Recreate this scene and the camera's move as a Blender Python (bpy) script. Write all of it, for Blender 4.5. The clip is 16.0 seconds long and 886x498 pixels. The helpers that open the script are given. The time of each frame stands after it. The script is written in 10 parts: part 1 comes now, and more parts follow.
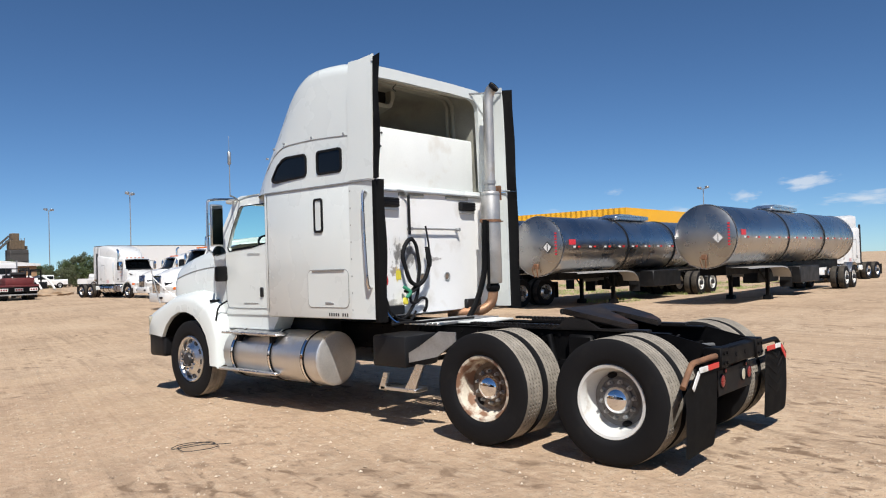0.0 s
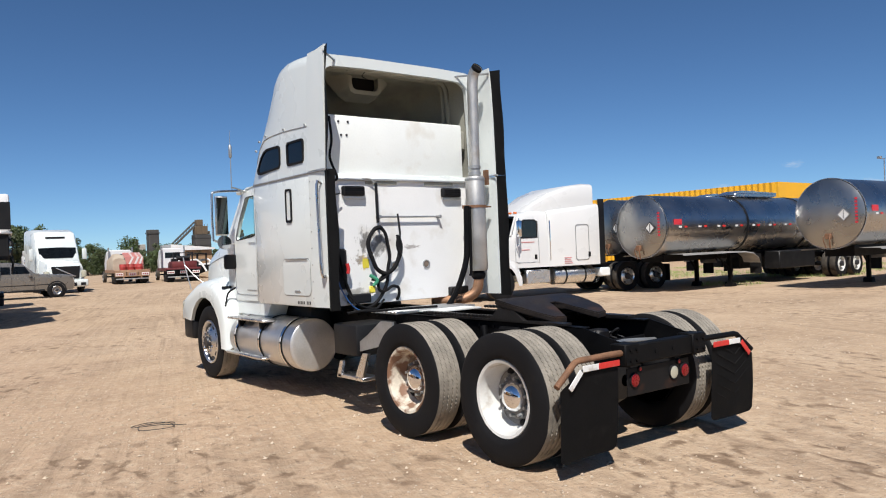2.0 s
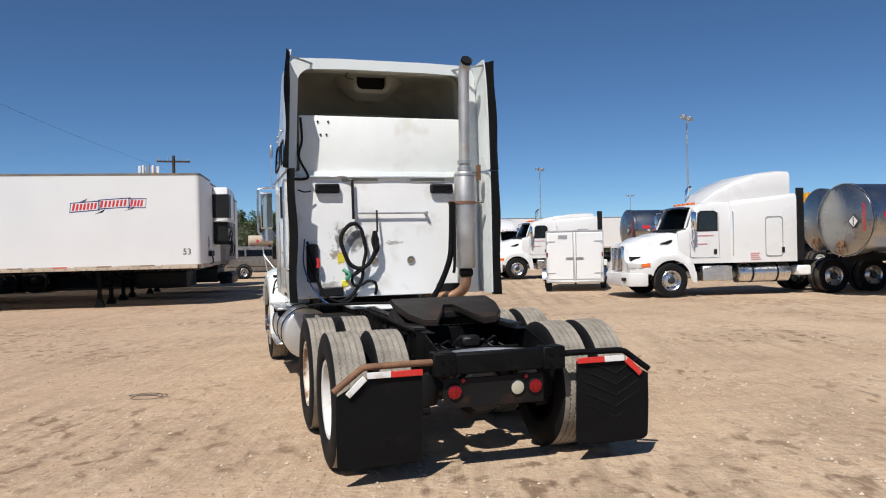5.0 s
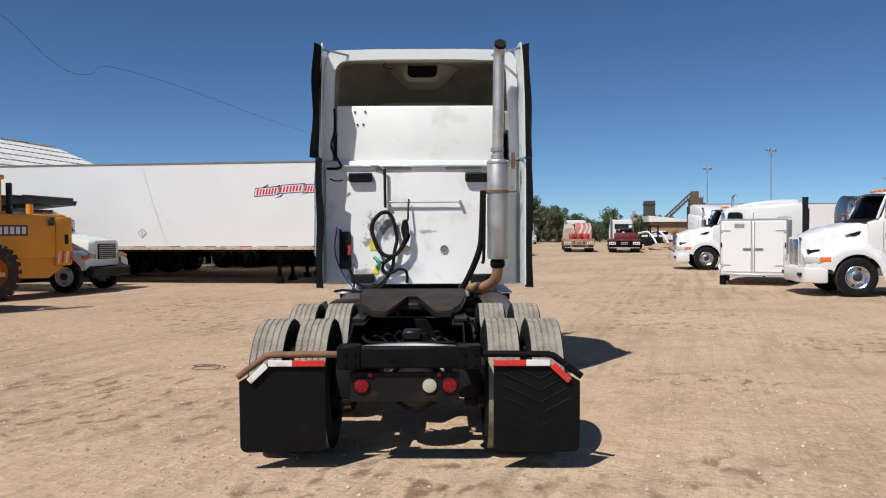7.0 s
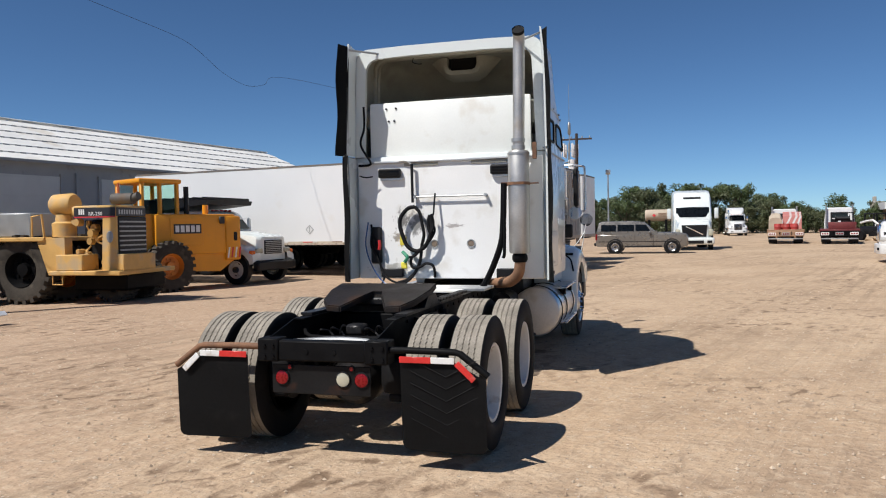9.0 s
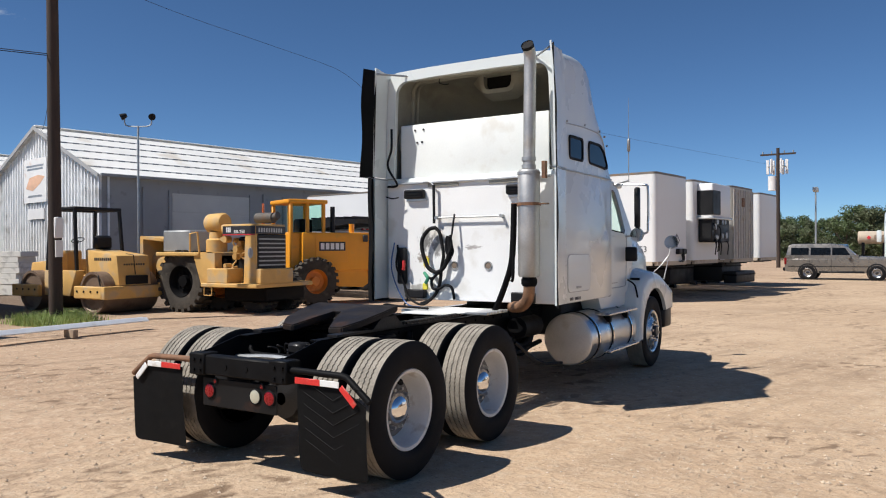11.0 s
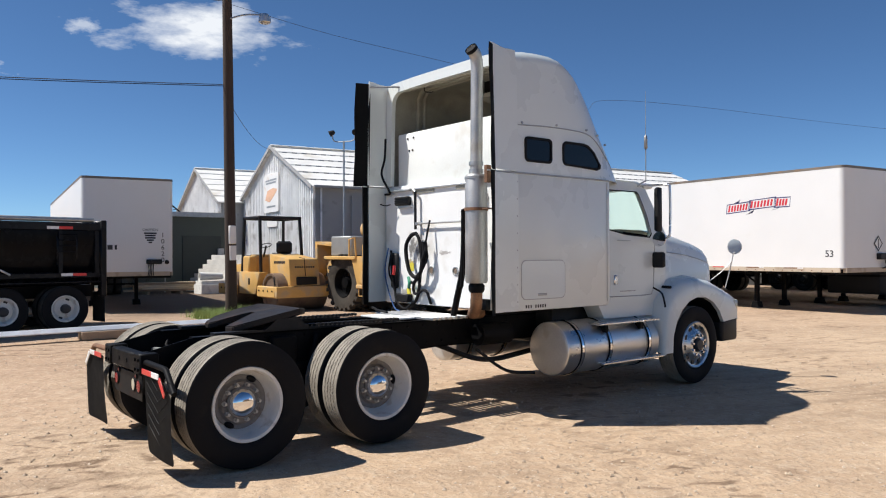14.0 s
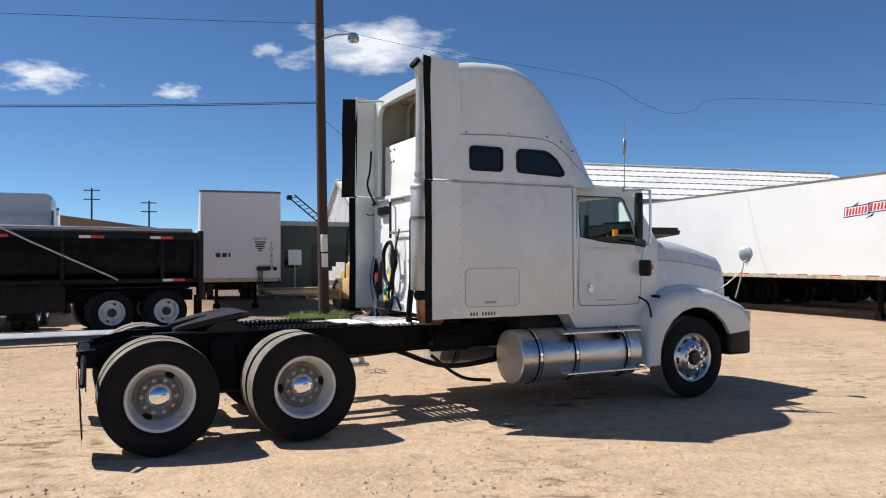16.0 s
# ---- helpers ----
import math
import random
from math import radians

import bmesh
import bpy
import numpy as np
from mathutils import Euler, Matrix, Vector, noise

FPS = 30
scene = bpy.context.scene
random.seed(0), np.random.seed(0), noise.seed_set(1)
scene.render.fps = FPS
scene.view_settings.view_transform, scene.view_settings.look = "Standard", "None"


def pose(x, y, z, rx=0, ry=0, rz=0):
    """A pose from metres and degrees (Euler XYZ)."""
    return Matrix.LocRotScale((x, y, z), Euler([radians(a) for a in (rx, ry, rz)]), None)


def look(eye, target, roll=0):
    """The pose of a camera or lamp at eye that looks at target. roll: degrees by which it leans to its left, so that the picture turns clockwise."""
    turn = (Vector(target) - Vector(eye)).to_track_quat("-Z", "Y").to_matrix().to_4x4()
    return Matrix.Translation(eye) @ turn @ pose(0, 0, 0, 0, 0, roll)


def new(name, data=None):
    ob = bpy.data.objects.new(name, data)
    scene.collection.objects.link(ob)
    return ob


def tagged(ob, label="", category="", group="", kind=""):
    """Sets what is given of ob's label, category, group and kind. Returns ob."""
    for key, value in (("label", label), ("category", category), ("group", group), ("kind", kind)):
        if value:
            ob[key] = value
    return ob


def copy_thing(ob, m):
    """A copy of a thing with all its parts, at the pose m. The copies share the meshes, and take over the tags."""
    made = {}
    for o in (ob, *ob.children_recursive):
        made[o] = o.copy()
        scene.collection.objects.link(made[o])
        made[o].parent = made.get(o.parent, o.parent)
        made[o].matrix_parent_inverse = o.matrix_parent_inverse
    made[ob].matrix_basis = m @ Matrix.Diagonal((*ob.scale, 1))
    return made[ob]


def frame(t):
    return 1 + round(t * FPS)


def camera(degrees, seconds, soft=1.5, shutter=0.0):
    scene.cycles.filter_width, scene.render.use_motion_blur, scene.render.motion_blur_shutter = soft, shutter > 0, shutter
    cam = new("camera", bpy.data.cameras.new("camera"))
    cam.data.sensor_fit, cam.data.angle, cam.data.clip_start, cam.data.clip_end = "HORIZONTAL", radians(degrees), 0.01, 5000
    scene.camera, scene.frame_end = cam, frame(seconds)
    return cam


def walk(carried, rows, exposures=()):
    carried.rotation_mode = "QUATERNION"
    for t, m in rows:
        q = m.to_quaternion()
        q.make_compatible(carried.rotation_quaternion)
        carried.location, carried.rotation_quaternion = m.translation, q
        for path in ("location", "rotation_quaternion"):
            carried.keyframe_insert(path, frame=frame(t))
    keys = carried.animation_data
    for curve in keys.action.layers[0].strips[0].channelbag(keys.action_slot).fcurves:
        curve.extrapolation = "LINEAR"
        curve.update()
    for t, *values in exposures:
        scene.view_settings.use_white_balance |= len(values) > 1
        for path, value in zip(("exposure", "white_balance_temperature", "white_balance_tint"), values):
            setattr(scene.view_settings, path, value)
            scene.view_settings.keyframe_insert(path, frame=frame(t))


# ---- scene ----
cam = camera(60.8, 16.0, soft=1.1)
PATH = [
    (0, (-6.597, -2.951, 1.656), (-5.076, -1.654, 1.696), -1.8),
    (0.5, (-6.206, -3.304, 1.65), (-4.752, -1.931, 1.688), -1.7),
    (1, (-5.828, -3.692, 1.659), (-4.437, -2.256, 1.698), -1.7),
    (1.5, (-5.416, -4.047, 1.652), (-4.121, -2.523, 1.662), -2.0),
    (2, (-4.951, -4.341, 1.664), (-3.738, -2.751, 1.667), -2.3),
    (2.5, (-4.516, -4.738, 1.671), (-3.381, -3.091, 1.657), -1.7),
    (3, (-4.029, -5.012, 1.666), (-2.994, -3.301, 1.666), -2.0),
    (3.2, (-3.836, -5.152, 1.637), (-2.845, -3.415, 1.641), -2.5),
    (5.5, (-1.374, -5.898, 1.686), (-0.932, -3.947, 1.665), -0.7),
    (6, (-0.797, -5.966, 1.702), (-0.509, -3.987, 1.668), -0.8),
    (6.5, (-0.225, -5.913, 1.697), (-0.077, -3.919, 1.651), -0.9),
    (7, (0.32, -6.013, 1.708), (0.313, -4.014, 1.664), -0.2),
    (7.5, (0.854, -5.939, 1.691), (0.713, -3.945, 1.651), -0.5),
    (8, (1.427, -5.922, 1.708), (1.146, -3.942, 1.687), -0.7),
    (8.5, (1.949, -5.8, 1.707), (1.475, -3.858, 1.68), -1.2),
    (9, (2.44, -5.63, 1.696), (1.881, -3.71, 1.64), -1.0),
    (9.2, (2.682, -5.608, 1.716), (2.073, -3.704, 1.669), -0.7),
    (11.3, (4.67, -4.53, 1.699), (3.561, -2.866, 1.691), -0.1),
    (11.5, (4.902, -4.474, 1.702), (3.755, -2.836, 1.687), 0.0),
    (12, (5.328, -4.146, 1.682), (4.072, -2.589, 1.662), -0.4),
    (12.5, (5.735, -3.812, 1.696), (4.378, -2.343, 1.647), -0.4),
    (13, (6.123, -3.433, 1.702), (4.689, -2.039, 1.683), -0.5),
    (13.5, (6.439, -2.97, 1.717), (4.937, -1.649, 1.728), -0.1),
    (14, (6.879, -2.55, 1.71), (5.316, -1.302, 1.722), -0.2),
    (14.5, (7.172, -2.068, 1.71), (5.549, -0.899, 1.71), -0.6),
    (15, (7.593, -1.633, 1.711), (5.905, -0.562, 1.753), -0.6),
    (15.5, (7.909, -1.156, 1.695), (6.149, -0.205, 1.728), -0.6),
    (16, (8.293, -0.7, 1.712), (6.498, 0.18, 1.744), -0.2),
]
walk(cam, [(t, look(eye, target, roll)) for t, eye, target, roll in PATH],
     exposures=((0.0, 0.0), (5.0, -0.12), (7.0, -0.17), (9.0, -0.08), (12.0, 0.1), (16.0, 0.2)))

# ---- world, sun, exposure ----
SUN = Vector((-1.7, -2.15, 3.8)).normalized()
world = bpy.data.worlds.new("sky")
scene.world = world
world.use_nodes = True
wn = world.node_tree.nodes
sky = wn.new("ShaderNodeTexSky")
sky.sky_type = "NISHITA"
sky.sun_disc = False
sky.sun_elevation = math.asin(SUN.z)
sky.sun_rotation = math.atan2(SUN.x, SUN.y)
sky.air_density, sky.dust_density, sky.ozone_density = 0.8, 1.0, 2.0
sky.altitude = 3200
wn["Background"].inputs["Strength"].default_value = 0.092
rich = wn.new("ShaderNodeHueSaturation")
rich.inputs["Saturation"].default_value = 1.06
world.node_tree.links.new(sky.outputs[0], rich.inputs["Color"])
tone = wn.new("ShaderNodeVectorMath")
tone.operation = "MULTIPLY"
tone.inputs[1].default_value = (0.77, 0.97, 1.09)
world.node_tree.links.new(rich.outputs[0], tone.inputs[0])
world.node_tree.links.new(tone.outputs[0], wn["Background"].inputs["Color"])
sun_data = bpy.data.lights.new("sun", "SUN")
sun_data.energy, sun_data.angle, sun_data.color = 5.5, radians(0.53), (1.0, 0.965, 0.92)
sun = new("sun", sun_data)
sun.matrix_world = look(SUN * 50, (0, 0, 0))

# ---- small building kit ----
I4 = Matrix.Identity(4)


def thing(name, m, label, category, group="", kind=""):
    """An Empty at the base of a thing, that carries its parts."""
    e = new(name)
    e.matrix_basis = m
    e.empty_display_size = 0.2
    return tagged(e, label, category, group, kind)


def mesh_of(name, bm, material, smooth=40):
    me = bpy.data.meshes.new(name)
    bmesh.ops.recalc_face_normals(bm, faces=bm.faces)
    bm.to_mesh(me)
    bm.free()
    for m in (material if isinstance(material, (list, tuple)) else [material]):
        me.materials.append(m)
    if smooth:
        me.shade_smooth()
        me.set_sharp_from_angle(angle=radians(smooth))
    return me


def part(name, bm, material, parent=None, label="", m=None, smooth=40):
    ob = new(name, mesh_of(name, bm, material, smooth))
    if parent is not None:
        ob.parent = parent
    if m is not None:
        ob.matrix_basis = m
    return tagged(ob, label)


def again(name, ob, m, label=""):
    """One more object on the same mesh, under the same thing."""
    o = new(name, ob.data)
    o.parent = ob.parent
    o.matrix_basis = m
    return tagged(o, label)


def B():
    return bmesh.new()


def face(bm, vs, mi=0):
    try:
        f = bm.faces.new(vs)
        f.material_index = mi
    except ValueError:
        pass


def box(bm, x0, x1, y0, y1, z0, z1, bev=0.0, seg=1, m=None, mi=0):
    lo, hi = Vector((min(x0, x1), min(y0, y1), min(z0, z1))), Vector((max(x0, x1), max(y0, y1), max(z0, z1)))
    c, s = (lo + hi) / 2, hi - lo
    r = bmesh.ops.create_cube(bm, size=1.0, matrix=Matrix.Translation(c) @ Matrix.Diagonal((*s, 1)))
    vs = r["verts"]
    if mi:
        for f in {f for v in vs for f in v.link_faces}:
            f.material_index = mi
    if bev > 0:
        es = list({e for v in vs for e in v.link_edges})
        r = bmesh.ops.bevel(bm, geom=es, offset=min(bev, min(s) * 0.49), segments=seg, affect="EDGES", profile=0.5)
        vs = list({v for v in vs if v.is_valid} | set(r["verts"]))
    if m is not None:
        bmesh.ops.transform(bm, matrix=m, verts=vs)
    return bm


def ring(bm, c, u, v, r, n, start=0.0):
    return [bm.verts.new(c + (u * math.cos(start + 2 * math.pi * k / n) + v * math.sin(start + 2 * math.pi * k / n)) * r) for k in range(n)]


def frame_of(d):
    d = d.normalized()
    u = d.orthogonal().normalized()
    return u, d.cross(u)


def bridge(bm, a, b, mi=0):
    n = len(a)
    for k in range(n):
        face(bm, (a[k], a[(k + 1) % n], b[(k + 1) % n], b[k]), mi)


def cyl(bm, p0, p1, r0, r1=None, n=16, caps=True, mi=0):
    p0, p1 = Vector(p0), Vector(p1)
    r1 = r0 if r1 is None else r1
    u, v = frame_of(p1 - p0)
    a, b = ring(bm, p0, u, v, r0, n), ring(bm, p1, u, v, r1, n)
    bridge(bm, a, b, mi)
    if caps:
        face(bm, a[::-1], mi)
        face(bm, b, mi)
    return bm


def lathe(bm, prof, c=(0, 0, 0), axis=(1, 0, 0), n=32, closed=False, mi=0):
    """prof: pairs of (along the axis, radius)."""
    c, d = Vector(c), Vector(axis).normalized()
    u, v = frame_of(d)
    rings = []
    for a, r in prof:
        if r < 1e-5:
            rings.append([bm.verts.new(c + d * a)])
        else:
            rings.append(ring(bm, c + d * a, u, v, r, n))
    pairs = list(zip(rings, rings[1:]))
    if closed:
        pairs.append((rings[-1], rings[0]))
    for a, b in pairs:
        if len(a) == 1 and len(b) == 1:
            continue
        if len(a) == 1:
            for k in range(n):
                face(bm, (a[0], b[(k + 1) % n], b[k]), mi)
        elif len(b) == 1:
            for k in range(n):
                face(bm, (a[k], a[(k + 1) % n], b[0]), mi)
        else:
            bridge(bm, a, b, mi)
    return bm


def smooth_path(pts, k=6):
    """Catmull-Rom through the points."""
    pts = [Vector(p) for p in pts]
    if len(pts) < 3:
        return pts
    q = [pts[0] * 2 - pts[1]] + pts + [pts[-1] * 2 - pts[-2]]
    out = []
    for i in range(1, len(q) - 2):
        for j in range(k):
            t = j / k
            a, b, c, d = q[i - 1], q[i], q[i + 1], q[i + 2]
            out.append(0.5 * (2 * b + (c - a) * t + (2 * a - 5 * b + 4 * c - d) * t * t + (3 * b - a - 3 * c + d) * t ** 3))
    return out + [pts[-1]]


def tube(bm, pts, r, n=8, k=6, caps=True, mi=0):
    ps = smooth_path(pts, k) if k > 1 else [Vector(p) for p in pts]
    d = (ps[1] - ps[0]).normalized()
    u = d.orthogonal().normalized()
    last = None
    first = None
    for i, p in enumerate(ps):
        d = (ps[min(i + 1, len(ps) - 1)] - ps[max(i - 1, 0)]).normalized()
        u = (u - d * u.dot(d)).normalized()
        a = ring(bm, p, u, d.cross(u), r, n)
        if last:
            bridge(bm, last, a, mi)
        else:
            first = a
        last = a
    if caps:
        face(bm, first[::-1], mi)
        face(bm, last, mi)
    return bm


def prism(bm, poly, axis, a, b, bev=0.0, mi=0):
    """A flat outline pushed along an axis. poly: pairs, in (y, z) for x, (x, z) for y, (x, y) for z."""
    def at(p, w):
        return {"x": (w, p[0], p[1]), "y": (p[0], w, p[1]), "z": (p[0], p[1], w)}[axis]
    va, vb = [bm.verts.new(at(p, a)) for p in poly], [bm.verts.new(at(p, b)) for p in poly]
    bridge(bm, va, vb, mi)
    face(bm, va[::-1], mi)
    face(bm, vb, mi)
    if bev > 0:
        es = list({e for v in va + vb for e in v.link_edges})
        bmesh.ops.bevel(bm, geom=es, offset=bev, segments=2, affect="EDGES", profile=0.5)
    return bm


def loft(bm, rows, close=False, caps=False, mi=0):
    """Skin over rows of points, all of one length."""
    vs = [[bm.verts.new(p) for p in row] for row in rows]
    for a, b in zip(vs, vs[1:]):
        n = len(a)
        for k in range(n if close else n - 1):
            face(bm, (a[k], a[(k + 1) % n], b[(k + 1) % n], b[k]), mi)
    if caps:
        face(bm, vs[0][::-1], mi)
        face(bm, vs[-1], mi)
    return bm


def rounded(x0, x1, y0, y1, r, n=5):
    """A rounded rectangle's outline, counterclockwise."""
    out = []
    for cx, cy, a in ((x1 - r, y1 - r, 0), (x0 + r, y1 - r, 90), (x0 + r, y0 + r, 180), (x1 - r, y0 + r, 270)):
        for k in range(n + 1):
            t = radians(a + 90 * k / n)
            out.append((cx + r * math.cos(t), cy + r * math.sin(t)))
    return out


def frame_strip(bm, poly, inner, axis, a, b, mi=0):
    """A frame between two outlines of one length, pushed along an axis."""
    def at(p, w):
        return {"x": (w, p[0], p[1]), "y": (p[0], w, p[1]), "z": (p[0], p[1], w)}[axis]
    q = [[bm.verts.new(at(p, w)) for p in o] for o, w in ((poly, a), (poly, b), (inner, b), (inner, a))]
    for i in range(4):
        bridge(bm, q[i], q[(i + 1) % 4], mi)
    return bm


# ---- materials ----
def mat(name, base, rough=0.5, metal=0.0, var=0.12, scale=3.0, fine=60.0, bump=0.0, dirt=None, amount=0.0, dscale=2.0,
        coat=0.0, rvar=0.1, stretch=None, spec=0.5):
    m = bpy.data.materials.new(name)
    m.use_nodes = True
    nt = m.node_tree
    N, L = nt.nodes, nt.links.new
    bs = N["Principled BSDF"]
    tc = N.new("ShaderNodeTexCoord")
    co = tc.outputs["Object"]
    if stretch:
        mp = N.new("ShaderNodeMapping")
        mp.inputs["Scale"].default_value = stretch
        L(co, mp.inputs["Vector"])
        co = mp.outputs[0]

    def noise_tex(s, d=4.0):
        n = N.new("ShaderNodeTexNoise")
        n.inputs["Scale"].default_value, n.inputs["Detail"].default_value = s, d
        L(co, n.inputs["Vector"])
        return n.outputs["Fac"]

    def mapped(v, a, b, c, d):
        r = N.new("ShaderNodeMapRange")
        for k, x in zip(("From Min", "From Max", "To Min", "To Max"), (a, b, c, d)):
            r.inputs[k].default_value = x
        L(v, r.inputs["Value"])
        return r.outputs[0]
    big, small = noise_tex(scale), noise_tex(fine)
    f = N.new("ShaderNodeMath")
    f.operation = "ADD"
    L(mapped(big, 0.3, 0.7, -var, var), f.inputs[0])
    L(mapped(small, 0.3, 0.7, 1 - var * 0.5, 1 + var * 0.5), f.inputs[1])
    mul = N.new("ShaderNodeVectorMath")
    mul.operation = "SCALE"
    mul.inputs[0].default_value = base
    L(f.outputs[0], mul.inputs["Scale"])
    col = mul.outputs[0]
    if dirt:
        dn = noise_tex(dscale, 7.0)
        mx = N.new("ShaderNodeMix")
        mx.data_type = "RGBA"
        L(mapped(dn, 0.66 - amount * 0.4, 0.74 - amount * 0.3, 0.0, min(1.0, 0.35 + amount)), mx.inputs["Factor"])
        L(col, mx.inputs["A"])
        mx.inputs["B"].default_value = (*dirt, 1)
        col = mx.outputs["Result"]
    L(col, bs.inputs["Base Color"])
    bs.inputs["Metallic"].default_value = metal
    bs.inputs["Specular IOR Level"].default_value = spec
    L(mapped(big, 0.3, 0.7, max(0.02, rough - rvar), min(1, rough + rvar)), bs.inputs["Roughness"])
    if coat:
        bs.inputs["Coat Weight"].default_value = coat
        bs.inputs["Coat Roughness"].default_value = 0.08
    if bump:
        bp = N.new("ShaderNodeBump")
        bp.inputs["Strength"].default_value = 1.0
        bp.inputs["Distance"].default_value = bump
        L(small, bp.inputs["Height"])
        L(bp.outputs[0], bs.inputs["Normal"])
    return m


lamp_lens = mat("frosted_headlamp_lens", (0.5, 0.5, 0.48), 0.15, var=0.1, coat=0.6)
white = mat("white_truck_paint", (0.70, 0.738, 0.715), 0.3, var=0.015, scale=1.5, coat=0.5)
white_worn = mat("white_sleeper_panel", (0.795, 0.815, 0.785), 0.45, var=0.03, scale=2, dirt=(0.6, 0.56, 0.48), amount=0.15, dscale=2.2)
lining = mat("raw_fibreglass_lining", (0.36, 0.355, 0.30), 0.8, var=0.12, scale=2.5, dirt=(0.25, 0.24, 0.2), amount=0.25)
white_far = mat("white_trailer_paint", (0.765, 0.765, 0.75), 0.42, var=0.02, scale=0.7, dirt=(0.7, 0.67, 0.6), amount=0.08, dscale=0.8)
white_cab = mat("white_cab_paint", (0.67, 0.67, 0.655), 0.3, var=0.015, scale=1.0, coat=0.3)
rubber = mat("tyre_rubber", (0.008, 0.008, 0.009), 0.75, var=0.2, fine=120, bump=0.0006, dirt=(0.022, 0.02, 0.017), amount=0.1, dscale=4, spec=0.2)
tread = mat("dusty_tread", (0.285, 0.255, 0.212), 0.95, var=0.3, scale=5, fine=90, bump=0.002, dirt=(0.14, 0.125, 0.105), amount=0.2, dscale=9, spec=0.1)
yard_tread = mat("worn_dark_tread", (0.07, 0.062, 0.053), 0.9, var=0.3, scale=4, fine=60, dirt=(0.16, 0.135, 0.1), amount=0.15, dscale=5, spec=0.15)
flap_rubber = mat("black_flap_rubber", (0.010, 0.010, 0.0105), 0.7, var=0.25, scale=4, dirt=(0.024, 0.023, 0.021), amount=0.1, dscale=5, spec=0.25)
frame_black = mat("black_chassis_paint", (0.005, 0.005, 0.0055), 0.55, var=0.25, scale=6, spec=0.1, dirt=(0.014, 0.012, 0.01), amount=0.08, dscale=6, bump=0.001)
plastic_black = mat("black_plastic", (0.010, 0.010, 0.011), 0.5, var=0.15, dirt=(0.03, 0.028, 0.025), amount=0.08, spec=0.3)
grease = mat("greasy_cast_steel", (0.012, 0.011, 0.011), 0.45, var=0.3, scale=8, spec=0.3, dirt=(0.03, 0.02, 0.013), amount=0.14, dscale=5, bump=0.002)
chrome = mat("chrome", (0.82, 0.82, 0.83), 0.08, 1.0, var=0.03, rvar=0.04)
alu = mat("brushed_aluminium", (0.72, 0.72, 0.72), 0.28, 1.0, var=0.06, scale=4, fine=150, dirt=(0.5, 0.46, 0.4), amount=0.1, rvar=0.08)
alu_dull = mat("dull_aluminium", (0.62, 0.62, 0.61), 0.45, 0.85, var=0.08, scale=5, dirt=(0.5, 0.46, 0.4), amount=0.1)
steel_grey = mat("grey_galvanised_steel", (0.42, 0.43, 0.43), 0.5, 0.8, var=0.15, scale=6, dirt=(0.3, 0.24, 0.18), amount=0.15)
rust = mat("rusty_steel", (0.19, 0.095, 0.05), 0.8, var=0.35, scale=9, fine=90, bump=0.002, dirt=(0.05, 0.03, 0.02), amount=0.2)
rust_pipe = mat("heat_tinted_pipe", (0.34, 0.19, 0.11), 0.55, 0.6, var=0.3, scale=8, dirt=(0.15, 0.08, 0.05), amount=0.25)
rim_white = mat("white_wheel_paint", (0.66, 0.66, 0.63), 0.5, var=0.06, scale=6, dirt=(0.4, 0.34, 0.27), amount=0.2, dscale=8)
rim_rusty = mat("cream_wheel_paint_with_rust", (0.66, 0.6, 0.49), 0.6, var=0.12, scale=6, dirt=(0.2, 0.09, 0.045), amount=0.58, dscale=9)
rim_disc = mat("grey_wheel_disc", (0.17, 0.165, 0.158), 0.5, var=0.15, scale=8, dirt=(0.11, 0.09, 0.07), amount=0.35, dscale=10)
rim_disc_rusty = mat("rust_stained_wheel_disc", (0.2, 0.15, 0.11), 0.65, var=0.2, scale=8, dirt=(0.05, 0.03, 0.02), amount=0.4, dscale=9)
polished = mat("polished_aluminium", (0.70, 0.70, 0.69), 0.30, 1.0, var=0.05, scale=8, rvar=0.05, dirt=(0.4, 0.37, 0.32), amount=0.08, dscale=12)
tank_alu = mat("weathered_aluminium_tank", (0.66, 0.66, 0.66), 0.36, 0.95, var=0.08, scale=3, fine=140, rvar=0.1, dirt=(0.5, 0.46, 0.40), amount=0.1, dscale=3)
tank_end = mat("oxidised_aluminium_head", (0.62, 0.61, 0.58), 0.5, 0.7, var=0.1, scale=4, dirt=(0.5, 0.45, 0.38), amount=0.2, dscale=4)
mirror_face = mat("mirror_glass", (0.52, 0.58, 0.56), 0.03, 1.0, var=0.02, rvar=0.01)
tint = mat("dark_tinted_glass", (0.006, 0.007, 0.009), 0.06, var=0.1, rvar=0.02, spec=0.25)
red_lens = mat("red_lens", (0.21, 0.003, 0.006), 0.3, var=0.25, scale=60, fine=160, coat=0.15, spec=0.3)
clear_lens = mat("clear_lens", (0.45, 0.43, 0.33), 0.15, var=0.1, coat=0.6)
amber_lens = mat("amber_lens", (0.75, 0.16, 0.02), 0.2, var=0.1, coat=0.5)
rail_beige = mat("dusty_beige_rail", (0.5, 0.42, 0.32), 0.6, var=0.1, scale=1.5, dirt=(0.25, 0.17, 0.1), amount=0.25)
red_tape = mat("red_reflective_tape", (0.62, 0.03, 0.025), 0.4, var=0.12, dirt=(0.4, 0.2, 0.15), amount=0.12, dscale=10)
white_tape = mat("white_reflective_tape", (0.75, 0.75, 0.73), 0.4, var=0.08, dirt=(0.45, 0.4, 0.33), amount=0.2, dscale=10)
